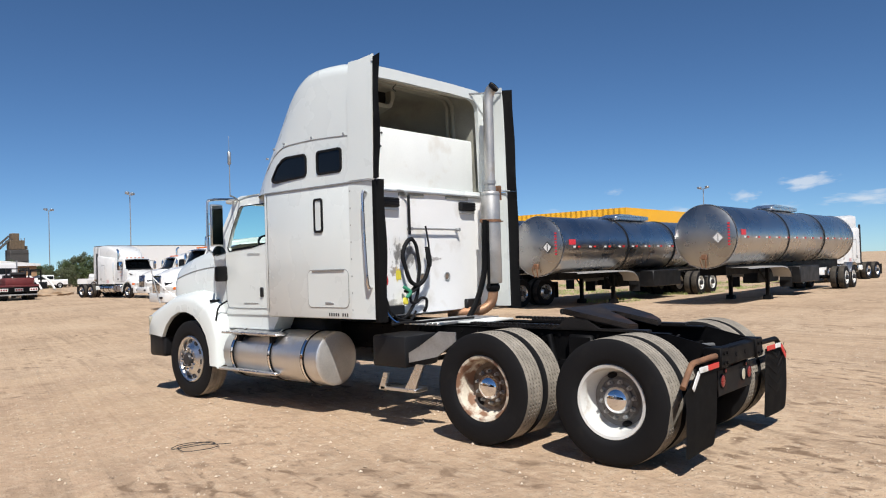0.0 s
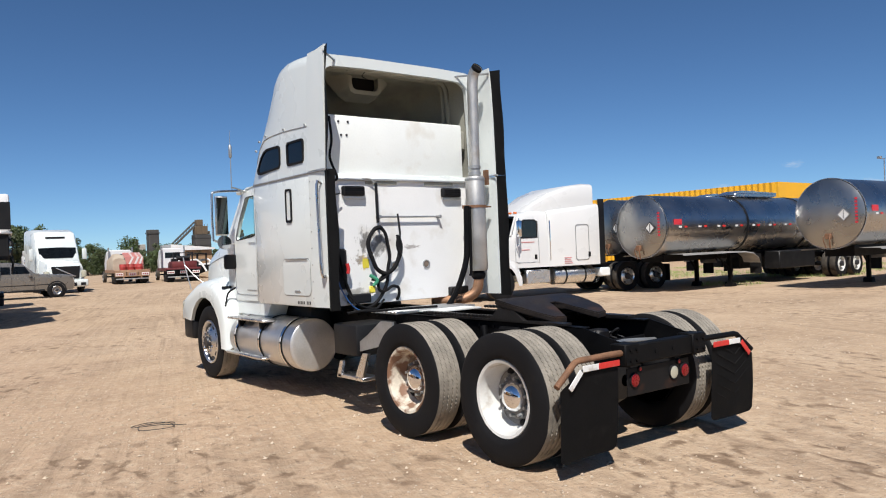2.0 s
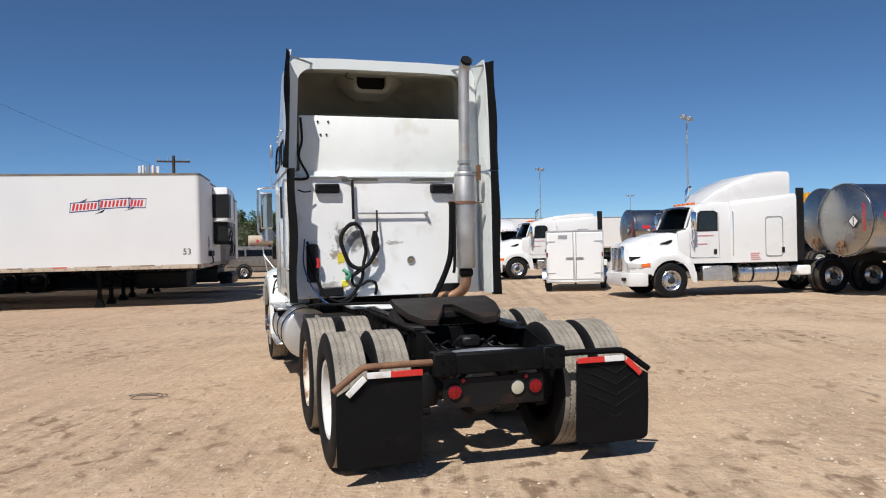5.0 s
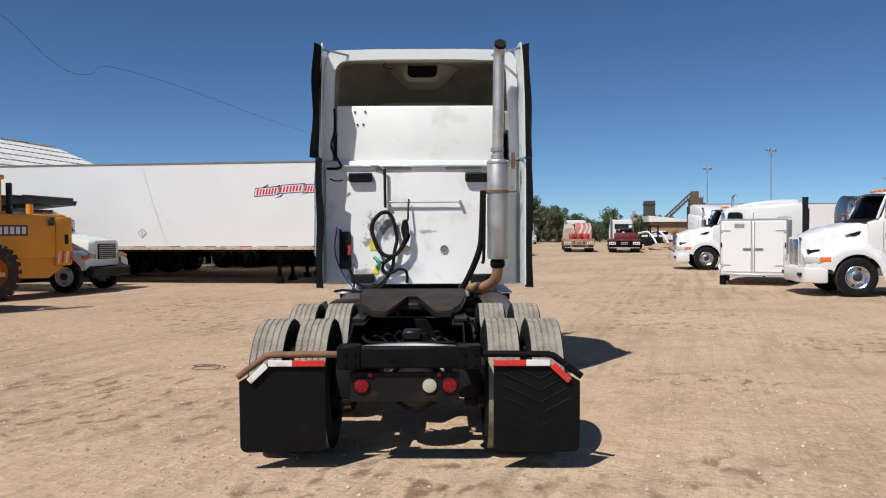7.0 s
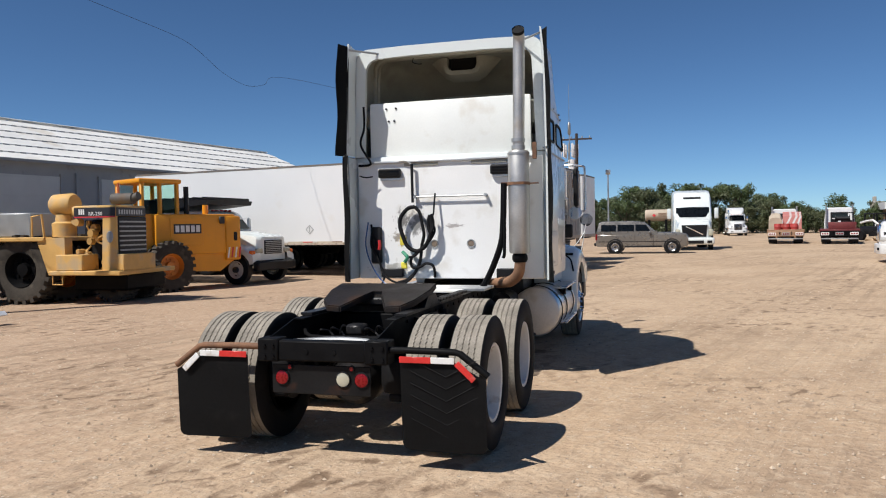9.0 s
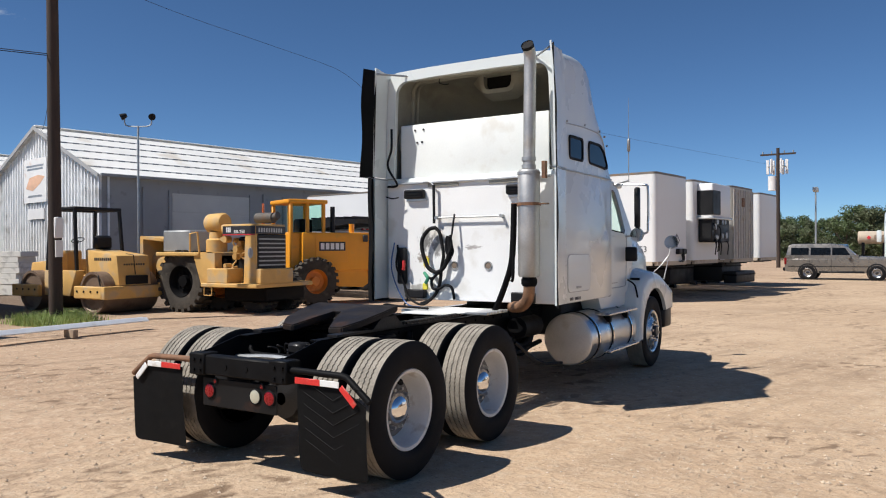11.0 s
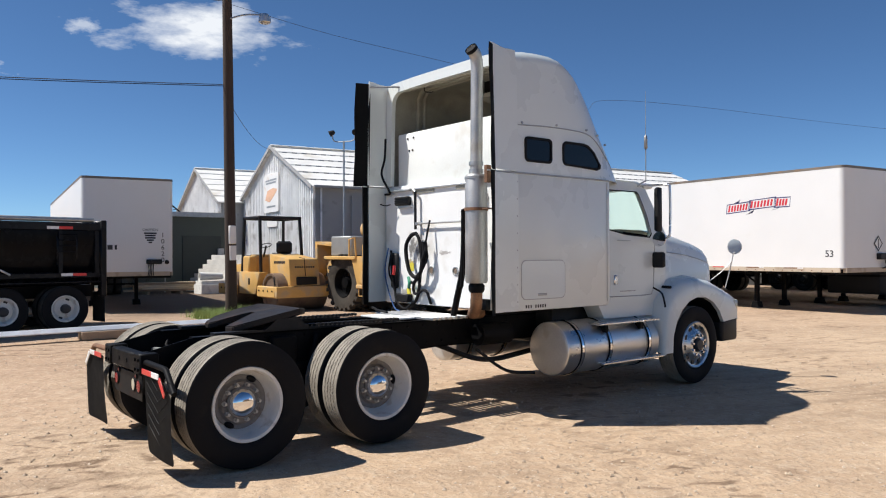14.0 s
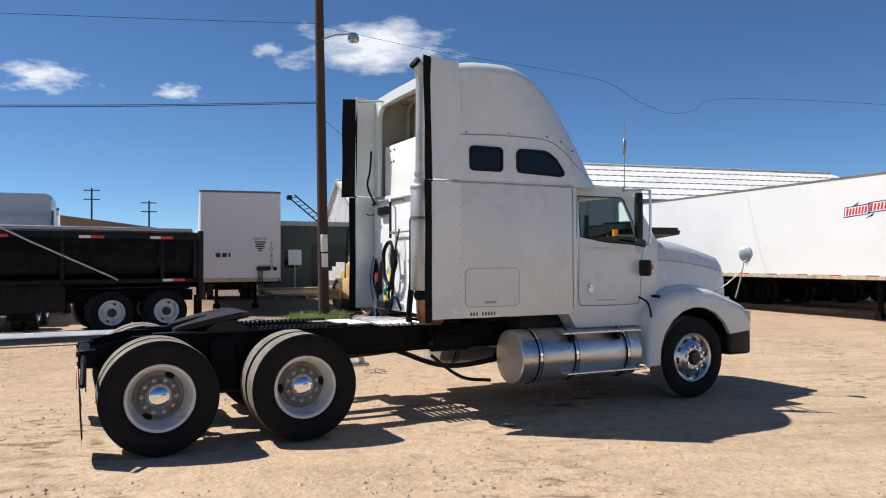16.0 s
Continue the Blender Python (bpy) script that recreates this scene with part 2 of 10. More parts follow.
red_paint = mat("red_lettering", (0.6, 0.035, 0.05), 0.5, var=0.05)
pale_red = mat("faded_red_lettering", (0.6, 0.22, 0.22), 0.5, var=0.1)
blue_paint = mat("blue_outline", (0.03, 0.035, 0.14), 0.5, var=0.05)
black_paint = mat("black_lettering", (0.025, 0.025, 0.028), 0.5, var=0.1)

# ---- ground ----
TRACK = 72


def ground_material():
    m = bpy.data.materials.new("caliche_dirt")
    m.use_nodes = True
    nt = m.node_tree
    N, L = nt.nodes, nt.links.new
    bs = N["Principled BSDF"]
    co = N.new("ShaderNodeTexCoord").outputs["Object"]

    def nz(s, d=5.0, stretch=None, warp=0.0):
        n = N.new("ShaderNodeTexNoise")
        n.inputs["Scale"].default_value, n.inputs["Detail"].default_value = s, d
        n.inputs["Distortion"].default_value = warp
        if stretch:
            mp = N.new("ShaderNodeMapping")
            mp.vector_type = "TEXTURE"
            mp.inputs["Scale"].default_value = [1 / q for q in stretch[:3]]
            mp.inputs["Rotation"].default_value = (0, 0, radians(stretch[3]))
            L(co, mp.inputs["Vector"])
            L(mp.outputs[0], n.inputs["Vector"])
        else:
            L(co, n.inputs["Vector"])
        return n.outputs["Fac"]

    def rng(v, a, b, c=0.0, d=1.0):
        r = N.new("ShaderNodeMapRange")
        for k, x in zip(("From Min", "From Max", "To Min", "To Max"), (a, b, c, d)):
            r.inputs[k].default_value = x
        L(v, r.inputs["Value"])
        return r.outputs[0]

    def mix(f, a, b):
        x = N.new("ShaderNodeMix")
        x.data_type = "RGBA"
        L(f, x.inputs["Factor"])
        for k, v in (("A", a), ("B", b)):
            if isinstance(v, tuple):
                x.inputs[k].default_value = (*v, 1)
            else:
                L(v, x.inputs[k])
        return x.outputs["Result"]
    col = mix(rng(nz(0.12), 0.35, 0.65), (0.485, 0.345, 0.225), (0.56, 0.412, 0.278))
    col = mix(rng(nz(0.45, 7, None, 0.5), 0.46, 0.7, 0.0, 0.6), col, (0.33, 0.228, 0.15))
    col = mix(rng(nz(0.5, 7, (0.5, 1.4, 1, 14)), 0.52, 0.72, 0.0, 0.6), col, (0.57, 0.435, 0.305))
    col = mix(rng(nz(0.9, 8, (0.6, 1.6, 1, 32)), 0.58, 0.72, 0.0, 0.45), col, (0.30, 0.21, 0.14))
    # reddish trampled earth on the open side, behind and beside the tractor
    sp2 = N.new("ShaderNodeSeparateXYZ")
    L(co, sp2.inputs[0])
    side = N.new("ShaderNodeMath")
    side.operation = "MULTIPLY_ADD"
    L(nz(0.5, 6, None, 0.8), side.inputs[0])
    side.inputs[1].default_value = 9.0
    L(sp2.outputs[0], side.inputs[2])
    col = mix(rng(side.outputs[0], -1.0, 4.5, 0.45, 0.0), col, (0.38, 0.245, 0.168))
    col = mix(rng(nz(3.2, 9, None, 0.3), 0.52, 0.68, 0.0, 0.4), col, (0.33, 0.23, 0.155))
    col = mix(rng(nz(9, 8), 0.48, 0.66, 0.0, 0.55), col, (0.56, 0.435, 0.31))
    col = mix(rng(nz(17, 7), 0.56, 0.68, 0.0, 0.4), col, (0.29, 0.205, 0.14))
    col = mix(rng(nz(60, 3), 0.56, 0.72, 0.0, 0.5), col, (0.27, 0.19, 0.13))
    # darker ground round the sheds and machines, with trailer shade put into its colour
    sp3 = N.new("ShaderNodeSeparateXYZ")
    L(co, sp3.inputs[0])
    edge = N.new("ShaderNodeMath")
    edge.operation = "MULTIPLY_ADD"
    L(nz(0.35, 6, None, 0.6), edge.inputs[0])
    edge.inputs[1].default_value = 7.0
    L(sp3.outputs[0], edge.inputs[2])
    west = rng(edge.outputs[0], -12.5, -8.0, 1.0, 0.0)
    north = rng(sp3.outputs[1], 1.5, 5.0, 0.0, 0.85)
    dark_ground = N.new("ShaderNodeMath")
    dark_ground.operation = "MULTIPLY"
    L(west, dark_ground.inputs[0])
    L(north, dark_ground.inputs[1])
    col = mix(dark_ground.outputs[0], col, (0.125, 0.092, 0.068))

    tracks = N.new("ShaderNodeMath")
    tracks.operation = "MULTIPLY"
    L(rng(nz(0.16, 3), 0.42, 0.6), tracks.inputs[0])
    L(rng(nz(1.6, 6, (0.1, 2.2, 1, TRACK), 0.15), 0.48, 0.64, 0.0, 0.55), tracks.inputs[1])
    col = mix(tracks.outputs[0], col, (0.28, 0.2, 0.135))
    ruts = rng(nz(2.4, 5, (0.08, 2.4, 1, TRACK), 0.1), 0.3, 0.7, 0, 0.02)

    def pebbles(scale, share, size):
        v = N.new("ShaderNodeTexVoronoi")
        v.inputs["Scale"].default_value = scale
        L(co, v.inputs["Vector"])
        sp = N.new("ShaderNodeSeparateColor")
        L(v.outputs["Color"], sp.inputs[0])
        keep = rng(sp.outputs[0], 1 - share, 1 - share + 0.02)
        near = rng(v.outputs["Distance"], size * 0.7, size, 1.0, 0.0)
        p = N.new("ShaderNodeMath")
        p.operation = "MULTIPLY"
        L(keep, p.inputs[0])
        L(near, p.inputs[1])
        return p.outputs[0], sp.outputs[1]
    p1, c1 = pebbles(24, 0.1, 0.3)
    p2, c2 = pebbles(58, 0.2, 0.34)
    stone = mix(rng(c1, 0.2, 0.9), (0.30, 0.22, 0.16), (0.70, 0.61, 0.50))
    col = mix(p1, col, stone)
    col = mix(p2, col, mix(rng(c2, 0.2, 0.9), (0.26, 0.19, 0.13), (0.66, 0.56, 0.45)))
    patch = N.new("ShaderNodeMath")
    patch.operation = "MULTIPLY"
    L(rng(nz(0.3, 3), 0.46, 0.6), patch.inputs[0])
    L(rng(nz(4.2, 12, (0.8, 1.25, 1, 70), 0.5), 0.53, 0.65, 0.0, 0.85), patch.inputs[1])
    col = mix(patch.outputs[0], col, (0.18, 0.118, 0.076))
    L(col, bs.inputs["Base Color"])
    bs.inputs["Roughness"].default_value = 0.95
    bs.inputs["Specular IOR Level"].default_value = 0.15

    def total(a, b):
        h = N.new("ShaderNodeMath")
        h.operation = "ADD"
        L(a, h.inputs[0])
        L(b, h.inputs[1])
        return h.outputs[0]
    hh = total(total(rng(nz(3.5, 8), 0.3, 0.7, 0, 0.016), rng(nz(18, 6), 0.4, 0.75, 0, 0.008)), rng(nz(70, 3), 0.4, 0.8, 0, 0.0016))
    hh = total(hh, rng(p1, 0.0, 1.0, 0.0, 0.008))
    hh = total(hh, ruts)
    hh = total(hh, rng(p2, 0.0, 1.0, 0.0, 0.005))
    bp = N.new("ShaderNodeBump")
    bp.inputs["Distance"].default_value = 1.0
    L(hh, bp.inputs["Height"])
    L(bp.outputs[0], bs.inputs["Normal"])
    return m


def ground_height(x, y):
    near = 1.0 / (1.0 + (math.hypot(x, y) / 40.0) ** 4)
    a = noise.noise(Vector((x * 0.35, y * 0.35, 1.7))) * 0.016 + noise.noise(Vector((x * 1.3, y * 1.3, 4.2))) * 0.008
    return (a - 0.012) * near


def build_ground():
    n = 260
    ax = [math.sinh(6.2 * (2 * i / n - 1)) / math.sinh(6.2) * 2400 for i in range(n + 1)]
    vs = [(x, y, ground_height(x, y)) for y in ax for x in ax]
    fs = [(j * (n + 1) + i, j * (n + 1) + i + 1, (j + 1) * (n + 1) + i + 1, (j + 1) * (n + 1) + i) for j in range(n) for i in range(n)]
    me = bpy.data.meshes.new("ground")
    me.from_pydata(vs, [], fs)
    me.materials.append(ground_material())
    me.shade_smooth()
    tagged(new("ground", me), "tan compacted dirt and gravel yard with dark stains", "ground", kind="structure")


build_ground()

# ---- the white sleeper tractor ----
truck = thing("semi_truck", pose(0.03, 0, 0), "white high-roof sleeper tractor unit without a trailer, parked on dirt", "truck")


def tyre(bm, r, w, rim, m=None, n=168):
    """A tyre about the x axis, centred, with zigzag grooves round the tread."""
    h = w / 2
    side = [(-h * 0.72, rim), (-h * 0.90, rim + 0.02), (-h * 0.98, rim + 0.06), (-h, (r + rim) / 2 + 0.01), (-h * 0.98, r - 0.06), (-h * 0.94, r - 0.035), (-h * 0.89, r - 0.012)]
    zig, half, deep = (0.0065, 0.0042, 0.008) if n > 90 else (0.009, 0.0036, 0.009)
    rings = []
    for k in range(n):
        z = (zig if k % 2 else -zig) * (0.55 + 0.45 * math.sin(k * 2.39) ** 2)
        prof = [(a, q, 0) for a, q in side]
        notch = 0.002 if n < 90 and k % 3 == 0 else 0.0
        prof.append((-h * 0.83, r - 0.003 - notch, 1))
        for g in range(4):
            c = h * (-0.5 + g / 3.0) + z
            prof += [(c - half - 0.002, r - notch, 1), (c - half, r - deep, 1), (c + half, r - deep, 1), (c + half + 0.002, r - notch, 1)]
        prof.append((h * 0.83, r - 0.003 - notch, 1))
        prof += [(-a, q, 0) for a, q in side[::-1]]
        t = 2 * math.pi * k / n
        rings.append([(bm.verts.new((a, q * math.cos(t), max(q * math.sin(t), -r + 0.012))), i) for a, q, i in prof])
    for k in range(n):
        a, b = rings[k], rings[(k + 1) % n]
        for j in range(len(a) - 1):
            face(bm, (a[j][0], a[j + 1][0], b[j + 1][0], b[j][0]), 1 if a[j][1] and a[j + 1][1] else 0)
    if m is not None:
        bmesh.ops.transform(bm, matrix=m, verts=[v for q in rings for v, i in q])
    return bm


def rear_rim(bm, r):
    """The deep barrel of a dished steel wheel; x = 0 at the tyre's outer face."""
    lathe(bm, [(-0.26, r - 0.01), (-0.012, r + 0.012), (0.0, r + 0.004), (-0.006, r - 0.018), (-0.03, r - 0.03), (-0.09, r - 0.036), (-0.15, r - 0.05), (-0.178, r - 0.075)], n=48)
    return bm


def rear_disc(bm, r):
    lathe(bm, [(-0.178, r - 0.075), (-0.186, r - 0.11), (-0.17, 0.172), (-0.16, 0.165), (-0.16, 0.0)], n=48)
    return bm


def hub_set(bm, x, r=0.095, nuts=10, circle=0.146):
    for k in range(nuts):
        a = 2 * math.pi * k / nuts
        c = Vector((x - 0.162, math.cos(a) * circle, math.sin(a) * circle))
        cyl(bm, c, c + Vector((0.018, 0, 0)), 0.022, 0.02, 8)
        cyl(bm, c + Vector((0.018, 0, 0)), c + Vector((0.046, 0, 0)), 0.015, 0.013, 6)
    return bm


TYRE_R, RIM_R = 0.512, 0.295


def dual_wheel(side, y, rim_mat, hub_label, twist, disc_mat):
    """Two tyres on one hub. side: +1 right, -1 left."""
    turn = pose(0, y, TYRE_R - 0.004, twist, 0, 0) if side > 0 else pose(0, y, TYRE_R - 0.004, twist, 0, 180)
    w = new("rear_wheel")
    w.parent = truck
    w.matrix_basis = turn
    for nm, xc in (("outer_tyre", 1.045), ("inner_tyre", 0.72)):
        part(nm, tyre(B(), TYRE_R, 0.28, RIM_R), [rubber, tread], w, "worn black truck tyre with dusty tread", pose(xc, 0, 0))
    part("rim", rear_rim(B(), RIM_R), rim_mat, w, hub_label, pose(1.163, 0, 0))
    part("wheel_disc", rear_disc(B(), RIM_R), disc_mat, w, "", pose(1.178, 0, 0))
    # no real holes: black ovals stand in for their shade
    for a in (27, 207):
        hm = Matrix.Translation((1.178 - 0.178, math.cos(radians(a)) * 0.202, math.sin(radians(a)) * 0.202)) @ Matrix.Rotation(radians(a), 4, "X") @ Matrix.Diagonal((1, 0.025, 0.046, 1))
        part("hand_hole", lathe(B(), [(0.0, 0.0), (0.0, 1.0), (0.005, 0.95), (0.005, 0.0)], n=18), rubber, w, "", hm)
    part("hub_ring", lathe(B(), [(-0.16, 0.13), (-0.135, 0.13), (-0.127, 0.122), (-0.127, 0.09)], n=32), disc_mat, w, "", pose(1.178, 0, 0))
    tagged(part("wheel_nut", hub_set(B(), 1.178), steel_grey, w), kind="stuff")
    bm = lathe(B(), [(-0.10, 0.122), (-0.02, 0.120), (0.012, 0.113), (0.038, 0.094), (0.053, 0.066), (0.061, 0.03), (0.063, 0.0)], n=32)
    part("hub_cap", bm, chrome, w, "chrome hub cap", pose(1.045, 0, 0))
    part("inner_rim", lathe(B(), [(-0.14, RIM_R), (0.14, RIM_R), (0.10, 0.2), (-0.05, 0.18), (-0.05, 0.0)], n=28), frame_black, w, "", pose(0.72, 0, 0))
    return w


dual_wheel(1, 0.0, rim_white, "white-painted dished steel wheel", 35, rim_disc)
dual_wheel(1, 1.31, rim_white, "white-painted dished steel wheel", 160, rim_disc)
dual_wheel(-1, 0.0, rim_white, "chalky white-painted dished steel wheel", 80, rim_disc)
dual_wheel(-1, 1.30, rim_rusty, "cream-painted dished steel wheel, rust-stained", 20, rim_disc_rusty)


def front_wheel(side):
    w = new("front_wheel")
    w.parent = truck
    w.matrix_basis = pose(0, 6.25, 0.50, 25, 0, 0) if side > 0 else pose(0, 6.2, 0.50, 10, 0, 180)
    part("tyre", tyre(B(), 0.505, 0.275, RIM_R), [rubber, tread], w, "black steer tyre", pose(1.03, 0, 0))
    bm = lathe(B(), [(-0.2, RIM_R - 0.01), (-0.01, RIM_R + 0.012), (0.0, RIM_R), (-0.012, RIM_R - 0.025), (-0.05, RIM_R - 0.04), (-0.035, 0.22), (0.0, 0.165), (0.012, 0.15), (0.012, 0.1), (-0.02, 0.09), (-0.02, 0.0)], n=40)
    part("rim", bm, polished, w, "polished aluminium wheel with round holes", pose(1.165, 0, 0))
    # black discs on the rim stand in for the shaded round holes
    for k in range(10):
        a = 2 * math.pi * (k + 0.5) / 10
        part("hand_hole", lathe(B(), [(-0.02, 0.0), (-0.02, 0.034), (0.010, 0.034), (0.010, 0.0)], (1.165 - 0.036, math.cos(a) * 0.222, math.sin(a) * 0.222), (1, 0, 0), 14), black_paint, w)
    bm = B()
    for k in range(10):
        a = 2 * math.pi * k / 10
        c = Vector((0.012, math.cos(a) * 0.135, math.sin(a) * 0.135))
        cyl(bm, c, c + Vector((0.035, 0, 0)), 0.019, 0.015, 6)
    tagged(part("wheel_nut", bm, chrome, w, "", pose(1.165, 0, 0)), kind="stuff")
    part("hub_cap", lathe(B(), [(-0.04, 0.088), (0.03, 0.085), (0.055, 0.07), (0.06, 0.0)], n=24), black_paint, w, "dark oily hub cap", pose(1.165, 0, 0))


front_wheel(1)
front_wheel(-1)

# chassis
for s in (-1, 1):
    bm = prism(B(), [(-0.64, 0.72), (-0.64, 0.885), (-0.2, 0.99), (0.2, 1.0), (5.9, 1.0), (5.9, 0.72), (1.9, 0.70), (-0.2, 0.70)], "x", s * 0.42, s * 0.43)
    box(bm, s * 0.34, s * 0.43, -0.18, 5.9, 0.985, 0.995)
    box(bm, s * 0.34, s * 0.43, 0.0, 5.9, 0.705, 0.715)
    for k in range(26):
        cyl(bm, (s * 0.43, 0.1 + k * 0.2, 0.95), (s * 0.442, 0.1 + k * 0.2, 0.95), 0.014, n=6)
        cyl(bm, (s * 0.43, 0.16 + k * 0.2, 0.77), (s * 0.442, 0.16 + k * 0.2, 0.77), 0.014, n=6)
    part("frame_rail", bm, frame_black, truck)
for y in (0.65, 2.3, 3.6, 5.0):
    bm = box(B(), -0.42, 0.42, y - 0.06, y + 0.06, 0.74, 0.96, 0.02)
    part("crossmember", bm, frame_black, truck)
# tail crossmember, a channel with gussets and bolts
bm = box(B(), -0.47, 0.52, -0.64, -0.54, 0.735, 0.887, 0.012)
box(bm, -0.49, -0.32, -0.655, -0.5, 0.73, 0.90, 0.01)
box(bm, 0.36, 0.54, -0.655, -0.5, 0.73, 0.90, 0.01)
for x in (-0.43, -0.36, 0.42, 0.5):
    for z in (0.77, 0.85):
        cyl(bm, (x, -0.655, z), (x, -0.668, z), 0.014, n=6)
for x in (-0.1, 0.12):
    cyl(bm, (x, -0.64, 0.81), (x, -0.646, 0.81), 0.02, n=10)
part("tail_crossmember", bm, frame_black, truck)
# axles, differentials, springs, torque rods
for y in (0.0, 1.30):
    bm = cyl(B(), (-1.0, y, 0.51), (1.0, y, 0.51), 0.075, n=14)
    lathe(bm, [(-0.2, 0.05), (-0.17, 0.16), (-0.08, 0.215), (0.08, 0.215), (0.17, 0.16), (0.2, 0.05)], (0.05, y, 0.51), (0, 1, 0), 20)
    part("drive_axle", bm, grease, truck)
    for s in (-1, 1):
        bm = lathe(B(), [(-0.13, 0.07), (-0.12, 0.13), (-0.06, 0.145), (0.06, 0.145), (0.12, 0.13), (0.13, 0.07)], (s * 0.48, y - 0.22, 0.58), (0, 0, 1), 18)
        box(bm, s * 0.43, s * 0.53, y - 0.35, y + 0.45, 0.40, 0.46, 0.01)
        part("air_spring", bm, rubber, truck)
        bm = lathe(B(), [(-0.09, 0.2), (0.09, 0.2), (0.09, 0.1)], (s * 0.62, y, 0.51), (1, 0, 0), 20)
        part("brake_drum", bm, grease, truck)
        bm = cyl(B(), (s * 0.35, y + 0.12, 0.62), (s * 0.35, y + 0.36, 0.66), 0.085, n=14)
        part("brake_chamber", bm, frame_black, truck)
bm = cyl(B(), (0.05, 1.1, 0.6), (0.0, 3.6, 0.75), 0.06, n=12)
part("drive_shaft", bm, grease, truck)
part("torque_rod", tube(B(), [(-0.4, -0.25, 0.82), (0, -0.22, 0.84), (0.4, -0.25, 0.82)], 0.022), steel_grey, truck)
part("air_line", tube(B(), [(-0.2, 0.0, 0.72), (0.0, 0.1, 0.85), (0.1, 0.2, 0.78), (0.25, 0.1, 0.86)], 0.016), plastic_black, truck)
part("air_line", tube(B(), [(-0.3, 0.1, 0.75), (-0.1, -0.05, 0.83), (0.15, 0.0, 0.80), (0.3, 0.2, 0.8)], 0.013), plastic_black, truck)
for k in range(6):
    x = -0.28 + 0.1 * k
    part("air_line", tube(B(), [(x - 0.06, 0.05 + 0.05 * (k % 2), 0.84), (x, 0.0, 0.88 + 0.02 * (k % 3)), (x + 0.05, 0.06, 0.86), (x + 0.1, 0.02, 0.83)], 0.009, n=6), plastic_black, truck)
part("valve_rod", tube(B(), [(-0.36, -0.12, 0.9), (-0.3, -0.16, 0.85), (0.0, -0.16, 0.845), (0.36, -0.16, 0.85)], 0.017, n=8, k=2), frame_black, truck)
part("relay_valve", box(B(), -0.06, 0.1, -0.02, 0.12, 0.84, 0.93, 0.02), grease, truck)
for s in (-1, 1):
    part("equaliser", box(B(), s * 0.28, s * 0.52, 0.38, 0.92, 0.40, 0.72, 0.04), frame_black, truck)
    part("shock_absorber", cyl(B(), (s * 0.53, 0.45, 0.42), (s * 0.47, 0.3, 0.95), 0.035, n=10), frame_black, truck)
    part("shock_absorber", cyl(B(), (s * 0.53, 0.85, 0.42), (s * 0.47, 1.0, 0.95), 0.035, n=10), frame_black, truck)
    part("frame_hanger", box(B(), s * 0.43, s * 0.50, 0.52, 0.78, 0.5, 0.96, 0.02), frame_black, truck)
# fifth wheel
rusty_plate = mat("greasy_rust_brown_plate", (0.016, 0.012, 0.010), 0.55, var=0.4, scale=5, fine=40, bump=0.002, dirt=(0.06, 0.028, 0.012), amount=0.2, dscale=3, spec=0.3)
bm = B()
plate = [(-0.46, 0.84), (-0.47, 0.62), (-0.42, 0.36), (-0.33, 0.22), (-0.2, 0.20), (-0.07, 0.47), (-0.05, 0.58), (0.05, 0.58), (0.07, 0.47), (0.2, 0.20), (0.33, 0.22), (0.42, 0.36), (0.47, 0.62), (0.46, 0.84), (0.36, 0.94), (0.18, 0.97), (-0.18, 0.97), (-0.36, 0.94)]
prism(bm, plate, "z", 1.15, 1.205)
for v in bm.verts:
    v.co.z -= max(0.0, 0.85 - v.co.y) * 0.19 + max(0.0, 0.42 - v.co.y) * 0.14 + max(0.0, v.co.y - 0.88) * 0.25
bmesh.ops.bevel(bm, geom=list(bm.edges), offset=0.01, segments=2, affect="EDGES")
fifth = part("fifth_wheel", bm, rusty_plate, truck, "greasy black fifth wheel coupling plate, rust-brown on top", smooth=30)
bm = box(B(), -0.44, 0.44, 0.55, 0.85, 1.02, 1.10, 0.02)
for s in (-1, 1):
    prism(bm, [(0.45, 1.0), (0.95, 1.0), (0.8, 1.12), (0.6, 1.11)], "x", s * 0.40, s * 0.46)
part("pivot_bracket", bm, grease, fifth)
bm = box(B(), -0.46, -0.36, 0.0, 1.75, 1.0, 1.02)
box(bm, 0.36, 0.46, 0.0, 1.75, 1.0, 1.02)
for s in (-1, 1):
    for k in range(22):
        box(bm, s * 0.37, s * 0.45, 0.9 + k * 0.05, 0.925 + k * 0.05, 1.02, 1.045)
part("slide_rail", bm, grease, fifth)
# deck plate and catwalk
bm = box(B(), -0.3, 0.34, 1.98, 2.28, 1.012, 1.03, 0.004, m=None)
part("deck_plate", bm, white_worn, truck, "loose white deck plate behind the sleeper")
for k in range(7):
    part("catwalk_slat", box(B(), -0.55, 0.55, 2.34 + k * 0.075, 2.38 + k * 0.075, 1.0, 1.03, 0.004), alu_dull, truck)

